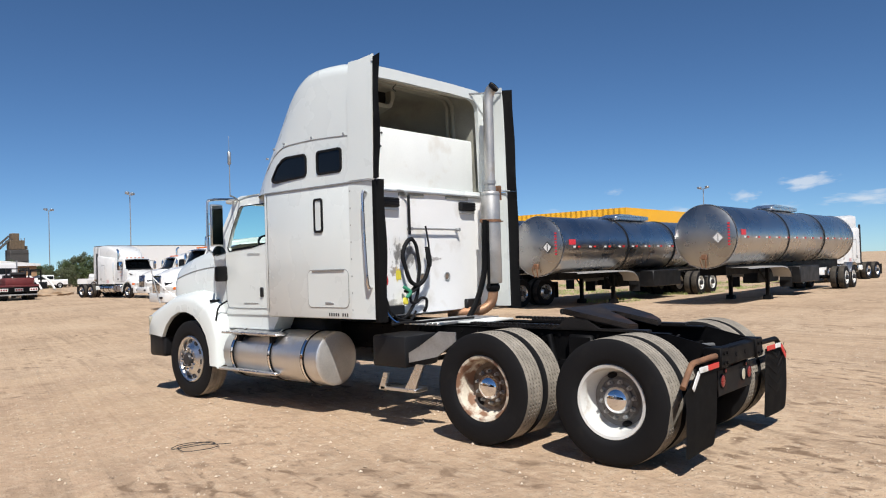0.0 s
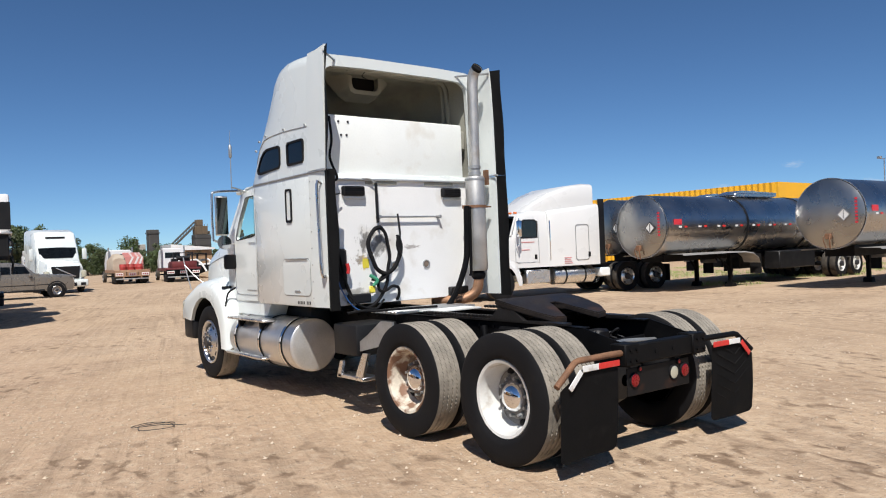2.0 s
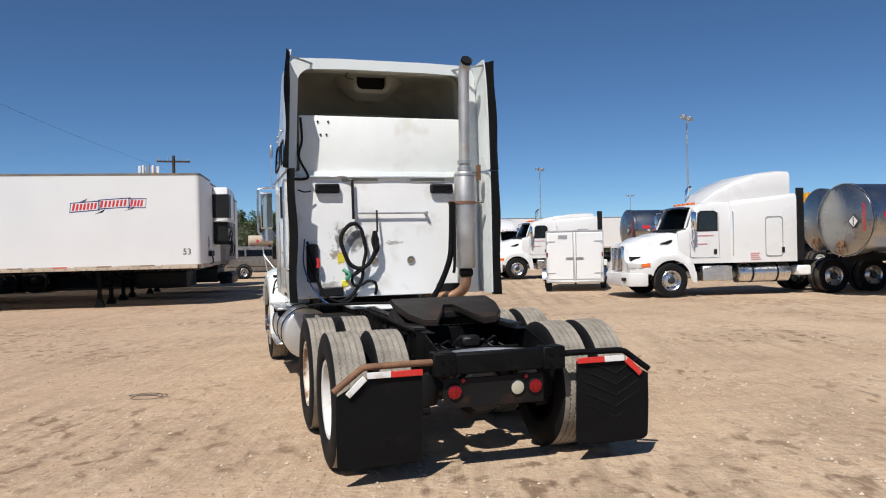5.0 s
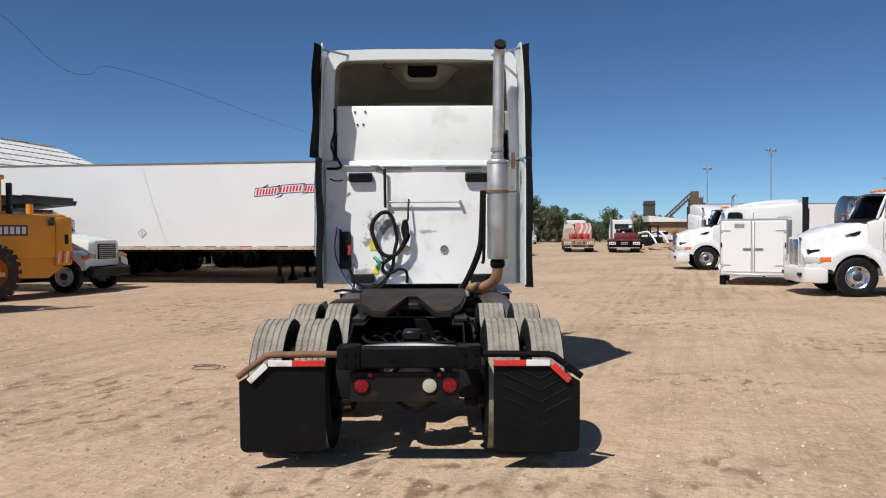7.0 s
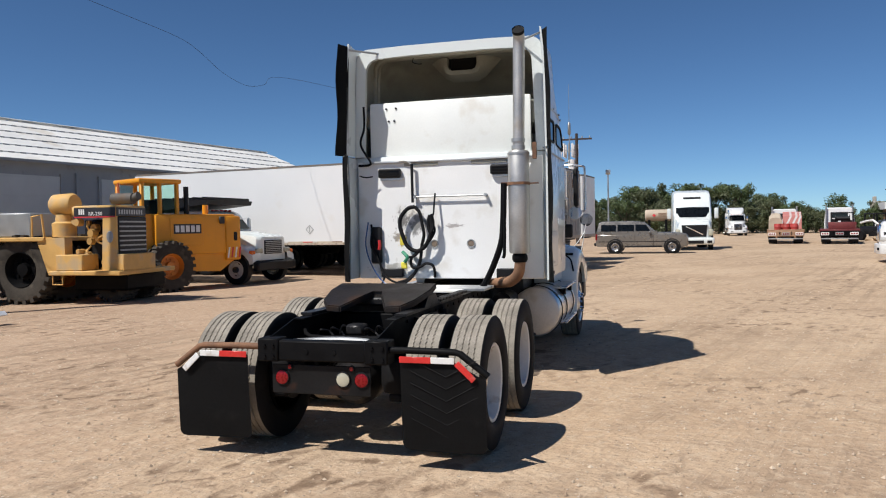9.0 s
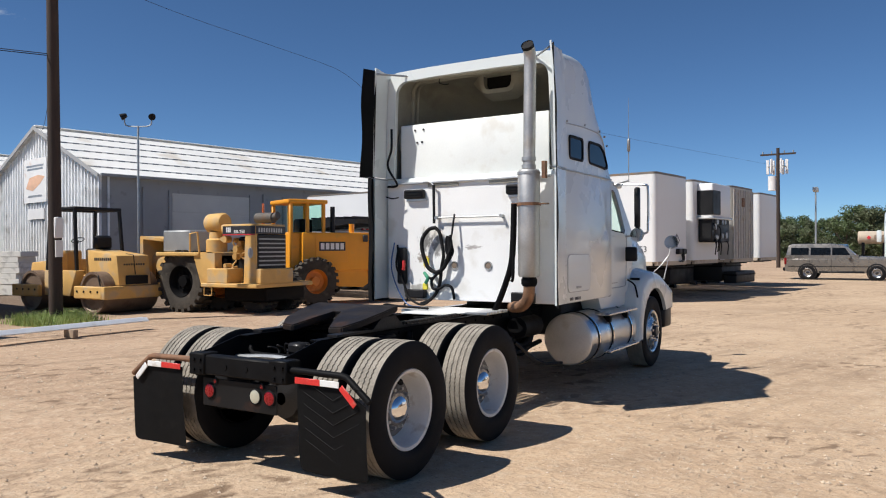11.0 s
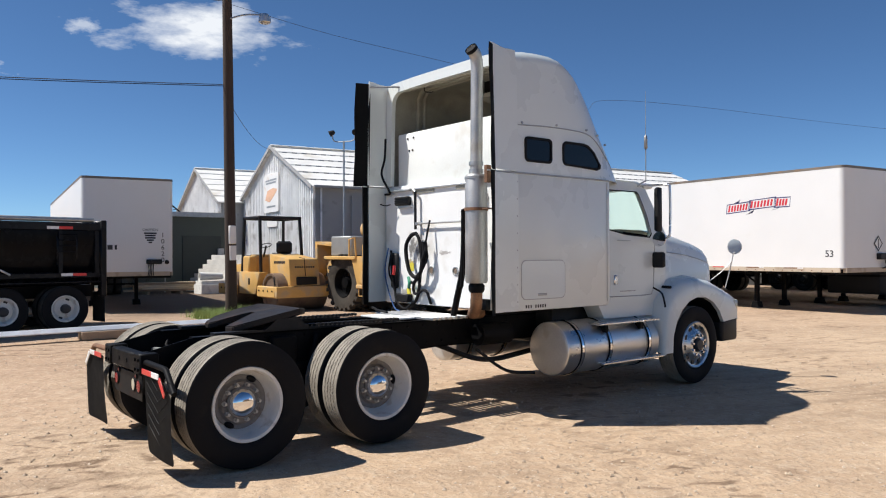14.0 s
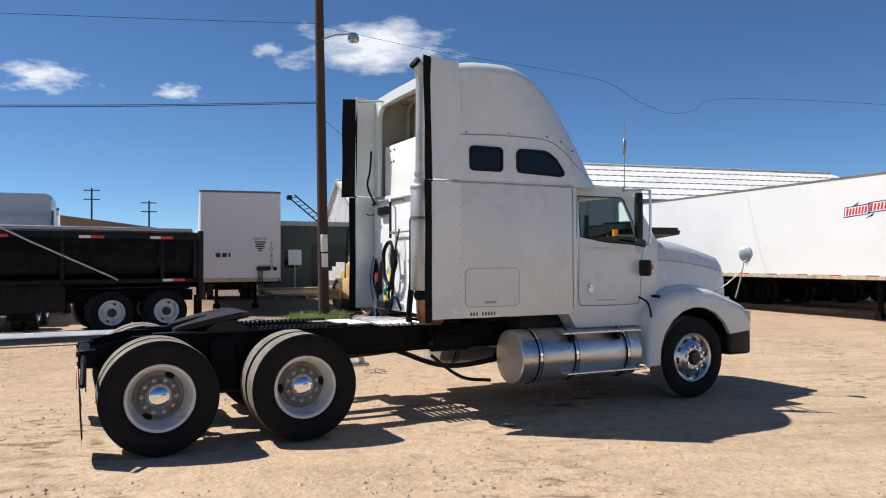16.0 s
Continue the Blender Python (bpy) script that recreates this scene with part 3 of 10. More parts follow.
# mud flaps and their bars
for s in (-1, 1):
    x_in, x_out = (0.545, 1.21) if s < 0 else (0.60, 1.265)
    bm = B()
    # an outline with a chamfered outer top corner
    n = 10
    rows = []
    for t in [i / n for i in range(n)] + [0.925, 0.95, 0.97, 0.985, 0.995, 1.0]:
        row = []
        low = max(0.0, 0.055 - (1 - t) * 0.645)
        tuck = 0.055 - math.sqrt(max(0.0, 0.055 ** 2 - low ** 2))
        for j in range(9):
            u = j / 8
            top = 0.775 - max(0.0, (u - 0.62)) * 0.34
            z = top + (0.13 - top) * t
            x = x_in + 0.03 + tuck + (x_out - x_in - 0.05 - 2 * tuck) * u
            y = -0.645 + 0.03 * t * t + 0.012 * math.sin(3 * u + 2 * t + s) * t
            row.append((s * x, y, z))
        rows.append(row)
    loft(bm, rows)
    bmesh.ops.solidify(bm, geom=list(bm.faces), thickness=0.012)
    fl = part("mud_flap", bm, flap_rubber, truck, "black rubber mud flap")
    if s > 0:
        xm = (x_in + x_out) / 2 + 0.01
        for k in range(6):
            z = 0.24 + k * 0.085
            bm = B()
            for q in (-1, 1):
                tube(bm, [(xm + 0.02, -0.652 + 0.03 * ((0.775 - z) / 0.64) ** 2, z), (xm + q * 0.24, -0.654 + 0.03 * ((0.775 - z) / 0.64) ** 2, z + 0.12)], 0.0028, n=5, k=1)
            part("chevron_rib", bm, flap_rubber, fl)
    bm = tube(B(), [(s * (x_in - 0.14), -0.605, 0.833), (s * (x_in + 0.05), -0.61, 0.836), (s * (x_in + 0.42), -0.615, 0.833), (s * (x_in + 0.46), -0.615, 0.823), (s * (x_out - 0.005), -0.625, 0.675)], 0.024, n=10, k=1)
    bar = part("flap_bar", bm, rust if s < 0 else frame_black, truck, "rusty bent flap bar" if s < 0 else "black bent flap bar")
    for a, b, mt in ((0.03, 0.26, red_tape), (0.26, 0.43, white_tape)):
        bm = box(B(), s * (x_in + a), s * (x_in + b), -0.669, -0.662, 0.757, 0.802, 0.003)
        part("reflective_tape", bm, mt, fl)
    ang = math.atan2(0.16, 0.17)
    bm = box(B(), 0.0, 0.17, -0.004, 0.004, -0.0225, 0.0225, 0.003)
    mt = red_tape if s > 0 else white_tape
    part("reflective_tape", bm, mt, fl, "", pose(s * (x_in + 0.445), -0.668, 0.767, 0, math.degrees(ang), 0) if s > 0 else pose(s * (x_in + 0.445), -0.668, 0.767, 0, 180 - math.degrees(ang), 0))
# lamp plate
bm = box(B(), -0.405, 0.385, -0.59, -0.58, 0.485, 0.703, 0.006)
lp = part("lamp_plate", bm, mat("rust_stained_black_plate", (0.008, 0.0075, 0.0075), 0.6, var=0.3, spec=0.2, dirt=(0.05, 0.02, 0.01), amount=0.14, dscale=6), truck, "black tail lamp plate with rust stains")
for x, r, mt in ((-0.32, 0.052, red_lens), (0.315, 0.052, red_lens), (0.17, 0.052, clear_lens), (-0.255, 0.017, red_lens), (0.24, 0.017, red_lens)):
    z = 0.606 if r > 0.03 else 0.686
    bm = lathe(B(), [(0, r), (0.010, r), (0.013, r * 0.85), (0.014, 0.0)], (x, -0.59, z), (0, -1, 0), 24)
    tl = part("tail_lamp", bm, mt, lp, "round red tail lamp" if mt is red_lens else "round clear reversing lamp")
    part("grommet", lathe(B(), [(0, r + 0.009), (0.012, r + 0.006), (0.014, r), (0.0, r - 0.001)], (x, -0.59, z), (0, -1, 0), 24), rubber, tl)

# ---- sleeper ----
XS = 1.165


def roof_z(y):
    pts = [(2.55, 3.83), (2.93, 3.85), (3.2, 3.89), (3.5, 3.91), (3.78, 3.89), (4.04, 3.83), (4.29, 3.71), (4.54, 3.52), (4.74, 3.28), (4.91, 2.99), (5.02, 2.76), (5.05, 2.67)]
    if y <= pts[0][0]:
        return pts[0][1]
    for (a, za), (b, zb) in zip(pts, pts[1:]):
        if y <= b:
            return za + (zb - za) * (y - a) / (b - a)
    return pts[-1][1]


def sleeper_section(y, inset=0.0):
    """Half-round roof section at y, from the right belt line over the top to the left one."""
    top = roof_z(y) - inset
    front = max(0.0, (y - 3.7) / 1.06)
    wide = XS - inset - 0.06 * front ** 3
    low = 2.56
    h = max(top - low, 0.02)
    out = []
    lean = 0.05 * min(1.0, h / 1.2)
    r = min(0.15 + 0.1 * front, h * 0.75)
    base = [(wide, low), (wide - lean * 0.35, low + (h - r) * 0.5), (wide - lean * 0.8, low + (h - r))]
    for k in range(1, 6):
        a = radians(90 * k / 5)
        base.append((wide - lean * 0.8 - r * (1 - math.cos(a)), top - r + r * math.sin(a)))
    base += [(wide * 0.45, top + 0.012)]
    base = [(x * (1 - 0.62 * max(0.0, y - (4.42 - 0.68 * (z - 2.6))) ** 2), z) for x, z in base]
    right = [(x, y, z) for x, z in base]
    left = [(-x, y, z) for x, z in reversed(base)]
    return right + left


# roof cap shell, open at the back
ys = [2.93, 3.05, 3.2, 3.4, 3.6, 3.75, 3.9, 4.0, 4.1, 4.2, 4.3, 4.4, 4.5, 4.6, 4.7, 4.8, 4.88, 4.95, 5.0, 5.04]
bm = loft(B(), [sleeper_section(y) for y in ys])
part("roof_cap", bm, white, truck, "white high-roof sleeper cap, open at the back")
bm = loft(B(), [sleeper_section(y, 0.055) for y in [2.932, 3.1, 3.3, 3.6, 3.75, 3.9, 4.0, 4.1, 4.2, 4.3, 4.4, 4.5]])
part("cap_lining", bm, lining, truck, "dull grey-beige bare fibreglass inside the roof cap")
# edge of the open cap
o, i = sleeper_section(2.93), sleeper_section(2.93, 0.12)
bm = B()
loft(bm, [[(x, 2.928, z) for x, y, z in o], [(x, 2.905, z) for x, y, z in o], [(x, 2.905, z) for x, y, z in i], [(x, 2.96, z) for x, y, z in i]])
part("cap_edge", bm, white, truck)
# recess at the front of the cap, its opening closed by a black plate
hole = [(-0.19, 3.85), (-0.19, 3.75), (-0.17, 3.70), (-0.13, 3.68), (0.13, 3.68), (0.17, 3.70), (0.19, 3.75), (0.19, 3.85)]
lip = [(-0.26, 3.86), (-0.25, 3.75), (-0.21, 3.655), (-0.15, 3.63), (0.15, 3.63), (0.21, 3.655), (0.25, 3.75), (0.26, 3.86)]
flare = [(-0.5, 3.87), (-0.4, 3.76), (-0.27, 3.63), (-0.17, 3.57), (0.17, 3.57), (0.27, 3.63), (0.4, 3.76), (0.5, 3.87)]
bm = loft(B(), [[(x, y, z) for x, z in row] for row, y in ((hole, 3.75), (hole, 3.645), (lip, 3.65), (flare, 3.86))])
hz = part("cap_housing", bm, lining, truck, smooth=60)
# black plate: the shade inside the opening is put into its colour
part("cap_opening", prism(B(), hole, "y", 3.74, 3.76), rubber, hz)
for y in (3.36, 3.46):
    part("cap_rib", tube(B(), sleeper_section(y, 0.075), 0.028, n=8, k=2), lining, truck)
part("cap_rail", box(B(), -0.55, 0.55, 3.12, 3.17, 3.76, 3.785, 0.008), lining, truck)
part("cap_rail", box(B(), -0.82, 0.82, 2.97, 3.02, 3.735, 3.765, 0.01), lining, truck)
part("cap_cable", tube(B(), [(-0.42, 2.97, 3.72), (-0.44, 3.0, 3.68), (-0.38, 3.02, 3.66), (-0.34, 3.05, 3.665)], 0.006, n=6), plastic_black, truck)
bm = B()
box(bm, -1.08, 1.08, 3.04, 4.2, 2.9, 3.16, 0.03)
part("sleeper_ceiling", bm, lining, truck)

# lower body
bm = box(B(), -XS, XS, 2.93, 4.46, 1.10, 2.56, 0.02, 2)
part("sleeper_body", bm, white, truck, "white sleeper box with rounded corners")
bm = box(B(), -1.0, 0.975, 2.99, 3.03, 2.505, 3.215, 0.02, 2)
part("rear_panel", bm, white_worn, truck, "plain white upper rear panel with bolt holes")
bm = B()
# black studs stand in for the dark insides of the bolt holes
for x, z in ((-0.782, 3.14), (-0.66, 3.142), (-0.752, 2.99), (-0.682, 2.992)):
    cyl(bm, (x, 2.992, z), (x, 2.98, z), 0.013, n=8)
tagged(part("bolt", bm, black_paint, truck), kind="stuff")
# belt trim and seams
for s in (-1, 1):
    bm = box(B(), s * (XS - 0.002), s * (XS + 0.012), 2.56, 4.46, 2.545, 2.562, 0.004)
    part("belt_trim", bm, steel_grey, truck)
    seam = [(2.97, 3.06), (3.5, 3.085), (4.0, 3.08), (4.2, 3.04), (4.38, 2.95), (4.55, 2.83), (4.8, 2.72)]
    rows = []
    for y, z in seam:
        sec = [p for p in sleeper_section(y) if (p[0] > 0) == (s > 0)]
        sec = sorted(sec, key=lambda p: p[2])
        x = sec[0][0]
        for a, b in zip(sec, sec[1:]):
            if a[2] <= z <= b[2] and b[2] > a[2]:
                x = a[0] + (b[0] - a[0]) * (z - a[2]) / (b[2] - a[2])
        rows.append((x, y, z))
    part("cap_seam", tube(B(), rows, 0.007, n=6, k=4), steel_grey, truck)
    bm = B()
    for x, y, z in rows[:5]:
        cyl(bm, (x - s * 0.01, y + 0.1, z + 0.03), (x + s * 0.012, y + 0.1, z + 0.03), 0.013, n=8)
    tagged(part("rivet", bm, steel_grey, truck), kind="stuff")
    # two dark side windows
    for wy0, wy1, kind in ((3.10, 3.515, 0), (3.685, 4.32, 1)):
        if kind == 0:
            o, i = rounded(wy0, wy1, 2.68, 2.95, 0.05), rounded(wy0 + 0.025, wy1 - 0.025, 2.705, 2.925, 0.035)
        else:
            o = [(wy0 + 0.05, 2.95), (wy0 + 0.01, 2.92), (wy0, 2.88), (wy0, 2.73), (wy0 + 0.02, 2.69), (wy0 + 0.06, 2.68), (wy1 - 0.05, 2.66), (wy1, 2.68), (wy1 + 0.005, 2.72), (wy1 - 0.10, 2.86), (wy1 - 0.2, 2.93), (wy1 - 0.28, 2.95)][::-1]
            cx, cz = sum(p[0] for p in o) / len(o), sum(p[1] for p in o) / len(o)
            i = [(cx + (p[0] - cx) * 0.92, cz + (p[1] - cz) * 0.83) for p in o]
        bx = XS - 0.03
        w = part("sleeper_window", frame_strip(B(), o, i, "x", s * bx, s * (XS + 0.006)), rubber, truck, "black-framed dark tinted sleeper window")
        part("pane", prism(B(), i, "x", s * bx, s * (XS - 0.004)), tint, w)
    # luggage hatch
    o, i = rounded(3.035, 3.715, 1.215, 1.638, 0.07), rounded(3.045, 3.705, 1.225, 1.628, 0.06)
    h = part("luggage_hatch", frame_strip(B(), o, i, "x", s * (XS - 0.01), s * (XS + 0.003)), steel_grey, truck)
    bm = prism(B(), i, "x", s * (XS - 0.01), s * (XS + 0.006))
    part("hatch_door", bm, white, h, "white luggage hatch door")
    bm = box(B(), s * XS, s * (XS + 0.012), 3.28, 3.42, 1.255, 1.28, 0.004)
    part("hatch_latch", bm, steel_grey, h)
    if s < 0:
        bm = tube(B(), [(-XS - 0.012, 3.10, 1.628), (-XS - 0.012, 3.62, 1.628)], 0.009, n=6, k=1)
        part("drip_rail", bm, steel_grey, h)
    # a row of bars where the number stood
    for k in range(9):
        if k != 3:
            y = (3.06 if s < 0 else 3.10) + k * 0.036
            part("number_bar", box(B(), s * (XS + 0.001), s * (XS + 0.004), y, y + 0.018, 1.128, 1.162), black_paint, truck)
    # screws down the seam
    bm = B()
    for k in range(8):
        z = 1.2 + k * 0.18
        cyl(bm, (s * (XS - 0.005), 2.98, z), (s * (XS + 0.006), 2.98, z), 0.009, n=6)
    tagged(part("screw", bm, steel_grey, truck), kind="stuff")
# vent door on the left side only
o, i = rounded(3.425, 3.575, 2.045, 2.425, 0.035), rounded(3.45, 3.55, 2.07, 2.4, 0.02)
vd = part("vent_door", frame_strip(B(), o, i, "x", -XS + 0.01, -XS - 0.014), rubber, truck, "white vent door in a black rubber frame")
part("vent_panel", prism(B(), i, "x", -XS + 0.01, -XS - 0.006), white, vd)

# side extenders with rubber edges
def slab(rows, dx):
    """A sheet given by rows of points, thickened along x."""
    return loft(B(), [row + [(x + dx, y, z) for x, y, z in reversed(row)] for row in rows], close=True, caps=True)


for s in (-1, 1):
    rows = []
    for y, dx in ((3.0, 0.0), (2.82, 0.012 if s > 0 else -0.008), (2.63, 0.042 if s > 0 else -0.022)):
        col = []
        for z in (1.105, 1.6, 2.1, 2.54):
            col.append((s * (XS + 0.004 + dx), y, z))
        rows.append(col)
    bm = slab(rows, -s * 0.02)
    ext = part("side_extender", bm, white, truck, "white lower side extender panel with black rubber edge", smooth=15)
    rows = []
    for y, dx in ((2.99, 0.0), (2.82, 0.0), (2.63, 0.03 if s > 0 else -0.01)):
        col = []
        for z in (2.57, 2.9, 3.2, 3.5, 3.75, 3.845):
            sec = max(0.0, (z - 3.55)) ** 1.2 * 0.12 + 0.02 * max(0.0, (z - 2.57)) / 1.3
            col.append((s * (XS + 0.012 + dx - sec), y, z + (0.025 if y < 2.7 and z > 3.8 else 0.0)))
        rows.append(col)
    bm = slab(rows, -s * 0.02)
    up = part("roof_extender", bm, white, truck, "white upper side extender panel with black rubber edge", smooth=15)
    for z0, z1, pr, y0 in ((1.08, 2.553, ext, 2.635), (2.555, 3.84, up, 2.64)):
        bm = B()
        rows = []
        for j in range(13):
            t = j / 12
            z = z0 + (z1 - z0) * t
            w = 0.007 * math.sin(9 * t + s + z0) * (1 if s < 0 else 0.6)
            x = XS + (0.035 if s > 0 else -0.005) - (0.03 * max(0, z - 2.6))
            hook = ((0.0, 0.01), (0.045, -0.05), (0.075, -0.115)) if s > 0 else ((0.0, 0.015), (0.022, -0.065), (-0.065, -0.105)) if pr is ext else ((-0.012, 0.012), (0.022, -0.075), (0.06, -0.17))
            rows.append([(s * (x + dx + w * k), y0 + dy, z) for k, (dx, dy) in enumerate(hook)])
        loft(bm, rows)
        bmesh.ops.solidify(bm, geom=list(bm.faces), thickness=0.014)
        part("rubber_edge", bm, flap_rubber, pr)
    # stay rods at the roof
    part("stay_rod", tube(B(), [(s * 0.82, 2.93, 3.79), (s * 1.02, 2.75, 3.80), (s * 1.14, 2.62, 3.80)], 0.012, n=6), steel_grey, truck)
# grab rail on the left extender
bm = tube(B(), [(-XS + 0.01, 2.74, 2.42), (-XS - 0.045, 2.74, 2.40), (-XS - 0.045, 2.73, 1.9), (-XS - 0.045, 2.70, 1.47), (-XS + 0.01, 2.70, 1.44)], 0.016, n=8, k=3)
part("grab_rail", bm, alu, truck)

# rear wall fittings
YB = 2.905


def scuffed_wall():
    """White wall paint with black rub marks where the hoses swing."""
    m = mat("scuffed_white_wall", (0.84, 0.84, 0.82), 0.45, var=0.03, scale=2, dirt=(0.6, 0.56, 0.48), amount=0.15, dscale=2.2)
    nt = m.node_tree
    N, L = nt.nodes, nt.links.new
    bs = N["Principled BSDF"]
    col = bs.inputs["Base Color"].links[0].from_socket
    co = N.new("ShaderNodeTexCoord").outputs["Object"]
    for c, size, ink, stretch in (((-0.56, 1.80), 0.13, (0.06, 0.055, 0.05), (1.2, 1, 0.8)), ((-0.38, 1.76), 0.16, (0.09, 0.085, 0.08), (1, 1, 0.9)), ((-0.62, 1.60), 0.1, (0.22, 0.17, 0.12), (0.9, 1, 1.4)),
                                  ((0.06, 1.72), 0.1, (0.3, 0.27, 0.25), (0.7, 1, 3.0)), ((-0.57, 1.56), 0.07, (0.72, 0.5, 0.05), (1.2, 1, 0.7)), ((-0.72, 1.2), 0.2, (0.3, 0.28, 0.24), (0.8, 1, 1.5))):
        mp = N.new("ShaderNodeVectorMath")
        mp.operation = "SUBTRACT"
        L(co, mp.inputs[0])
        mp.inputs[1].default_value = (c[0], 2.91, c[1])
        sc = N.new("ShaderNodeVectorMath")
        sc.operation = "MULTIPLY"
        L(mp.outputs[0], sc.inputs[0])
        sc.inputs[1].default_value = (stretch[0] / size, 0.0, stretch[2] / size)
        ln = N.new("ShaderNodeVectorMath")
        ln.operation = "LENGTH"
        L(sc.outputs[0], ln.inputs[0])
        nz = N.new("ShaderNodeTexNoise")
        nz.inputs["Scale"].default_value, nz.inputs["Detail"].default_value = 2.2, 7.0
        L(sc.outputs[0], nz.inputs["Vector"])
        ad = N.new("ShaderNodeMath")
        ad.operation = "MULTIPLY_ADD"
        L(nz.outputs["Fac"], ad.inputs[0])
        ad.inputs[1].default_value = -2.6
        L(ln.outputs["Value"], ad.inputs[2])
        mr = N.new("ShaderNodeMapRange")
        for k, x in zip(("From Min", "From Max", "To Min", "To Max"), (-0.95, -0.45, 0.8, 0.0)):
            mr.inputs[k].default_value = x
        L(ad.outputs[0], mr.inputs["Value"])
        mx = N.new("ShaderNodeMix")
        mx.data_type = "RGBA"
        L(mr.outputs[0], mx.inputs["Factor"])
        L(col, mx.inputs["A"])
        mx.inputs["B"].default_value = (*ink, 1)
        col = mx.outputs["Result"]
    L(col, bs.inputs["Base Color"])
    return m


bm = box(B(), -1.12, 1.12, YB - 0.02, YB + 0.03, 1.10, 2.50, 0.006)
box(bm, -1.12, 1.12, YB + 0.025, 3.03, 2.485, 2.503)
part("rear_wall", bm, scuffed_wall(), truck, "scuffed white lower rear wall of the sleeper")
bm = box(B(), -1.05, 1.05, YB - 0.055, YB - 0.02, 2.475, 2.50, 0.006)
part("wall_rail", bm, alu_dull, truck)
for x0 in (-0.32, 0.50):
    bm = box(B(), x0 - 0.21, x0 + 0.21, YB - 0.034, YB - 0.02, 2.435, 2.472, 0.003)
    part("patch_strip", bm, lining, truck)
for x0 in (-0.705, 0.66):
    bm = box(B(), x0 - 0.14, x0 + 0.14, YB - 0.085, YB - 0.02, 2.30, 2.41, 0.02, 2)
    v = part("air_vent", bm, plastic_black, truck, "black louvred air vent")
    bm = B()
    for k in range(3):
        box(bm, x0 - 0.12, x0 + 0.12, YB - 0.095, YB - 0.08, 2.32 + k * 0.03, 2.332 + k * 0.03)
    part("louvre", bm, rubber, v)
    bm = box(B(), x0 - 0.12, x0 + 0.16, YB - 0.05, YB - 0.02, 2.27, 2.30, 0.004)
    part("vent_bracket", bm, alu_dull, v)
for x0 in (0.272, -0.172):
    bm = lathe(B(), [(0, 0.05), (0.012, 0.05), (0.012, 0.04), (0.0, 0.035)], (x0, YB - 0.02, 1.51), (0, -1, 0), 24)
    hb = part("bump_stop", bm, steel_grey, truck, "round grey bump stop")
    part("bump_pad", lathe(B(), [(0.001, 0.036), (0.006, 0.03), (0.006, 0)], (x0, YB - 0.02, 1.51), (0, -1, 0), 20), rim_disc_rusty, hb)
# hose hanger: spring post, rail and arm
bm = cyl(B(), (-0.42, YB - 0.075, 2.45), (-0.415, YB - 0.075, 2.0), 0.017, n=10)
hg = part("hose_hanger", bm, plastic_black, truck, "black spring post with a grey rail")
bm = tube(B(), [(-0.62, YB - 0.04, 2.49), (-0.5, YB - 0.06, 2.49), (-0.43, YB - 0.07, 2.45)], 0.01, n=6)
cyl(bm, (-0.40, YB - 0.066, 2.067), (0.48, YB - 0.066, 2.067), 0.011, n=8)
for x in (-0.385, 0.462):
    cyl(bm, (x, YB - 0.09, 2.067), (x, YB - 0.0, 2.067), 0.02, n=8)
part("rail", bm, steel_grey, hg)
part("hook", tube(B(), [(-0.14, YB - 0.07, 2.10), (-0.145, YB - 0.1, 1.97), (-0.15, YB - 0.12, 1.86), (-0.18, YB - 0.12, 1.82)], 0.012, n=6), plastic_black, hg)


HY = YB - 0.085
bm = tube(B(), [(-0.39, HY, 1.95), (-0.47, HY - 0.01, 1.93), (-0.55, HY - 0.02, 1.84), (-0.57, HY - 0.02, 1.74), (-0.53, HY - 0.03, 1.60), (-0.47, HY - 0.03, 1.48), (-0.36, HY - 0.03, 1.43), (-0.26, HY - 0.04, 1.48), (-0.20, HY - 0.05, 1.58), (-0.17, HY - 0.05, 1.70), (-0.18, HY - 0.05, 1.84)], 0.024, n=10)
hose = part("air_hose", bm, rubber, truck, "coiled black trailer air hoses and cables")
part("hose_coil", tube(B(), [(-0.39, HY, 1.95), (-0.33, HY, 1.88), (-0.30, HY, 1.75), (-0.28, HY, 1.62), (-0.31, HY, 1.48), (-0.33, HY, 1.32), (-0.40, HY + 0.02, 1.18), (-0.50, HY + 0.02, 1.09), (-0.62, HY + 0.03, 1.05)], 0.02, n=8), rubber, hose)
part("hose_coil", tube(B(), [(-0.18, HY - 0.02, 1.86), (-0.16, HY - 0.02, 1.74), (-0.14, HY - 0.03, 1.66), (-0.20, HY - 0.04, 1.55), (-0.30, HY - 0.04, 1.45), (-0.42, HY - 0.02, 1.36), (-0.52, HY + 0.02, 1.37)], 0.016, n=8), rubber, hose)
part("hose_coil", tube(B(), [(-0.19, HY - 0.06, 1.85), (-0.21, HY - 0.06, 1.74), (-0.18, HY - 0.07, 1.64), (-0.15, HY - 0.05, 1.74), (-0.17, HY - 0.03, 1.84)], 0.018, n=8), rubber, hose)
part("loose_hose", tube(B(), [(-0.33, HY, 1.44), (-0.44, HY, 1.34), (-0.43, HY, 1.24), (-0.34, HY, 1.24), (-0.26, HY, 1.28), (-0.18, HY, 1.26), (-0.16, HY + 0.02, 1.18), (-0.17, HY + 0.05, 1.12)], 0.017, n=8), rubber, hose)
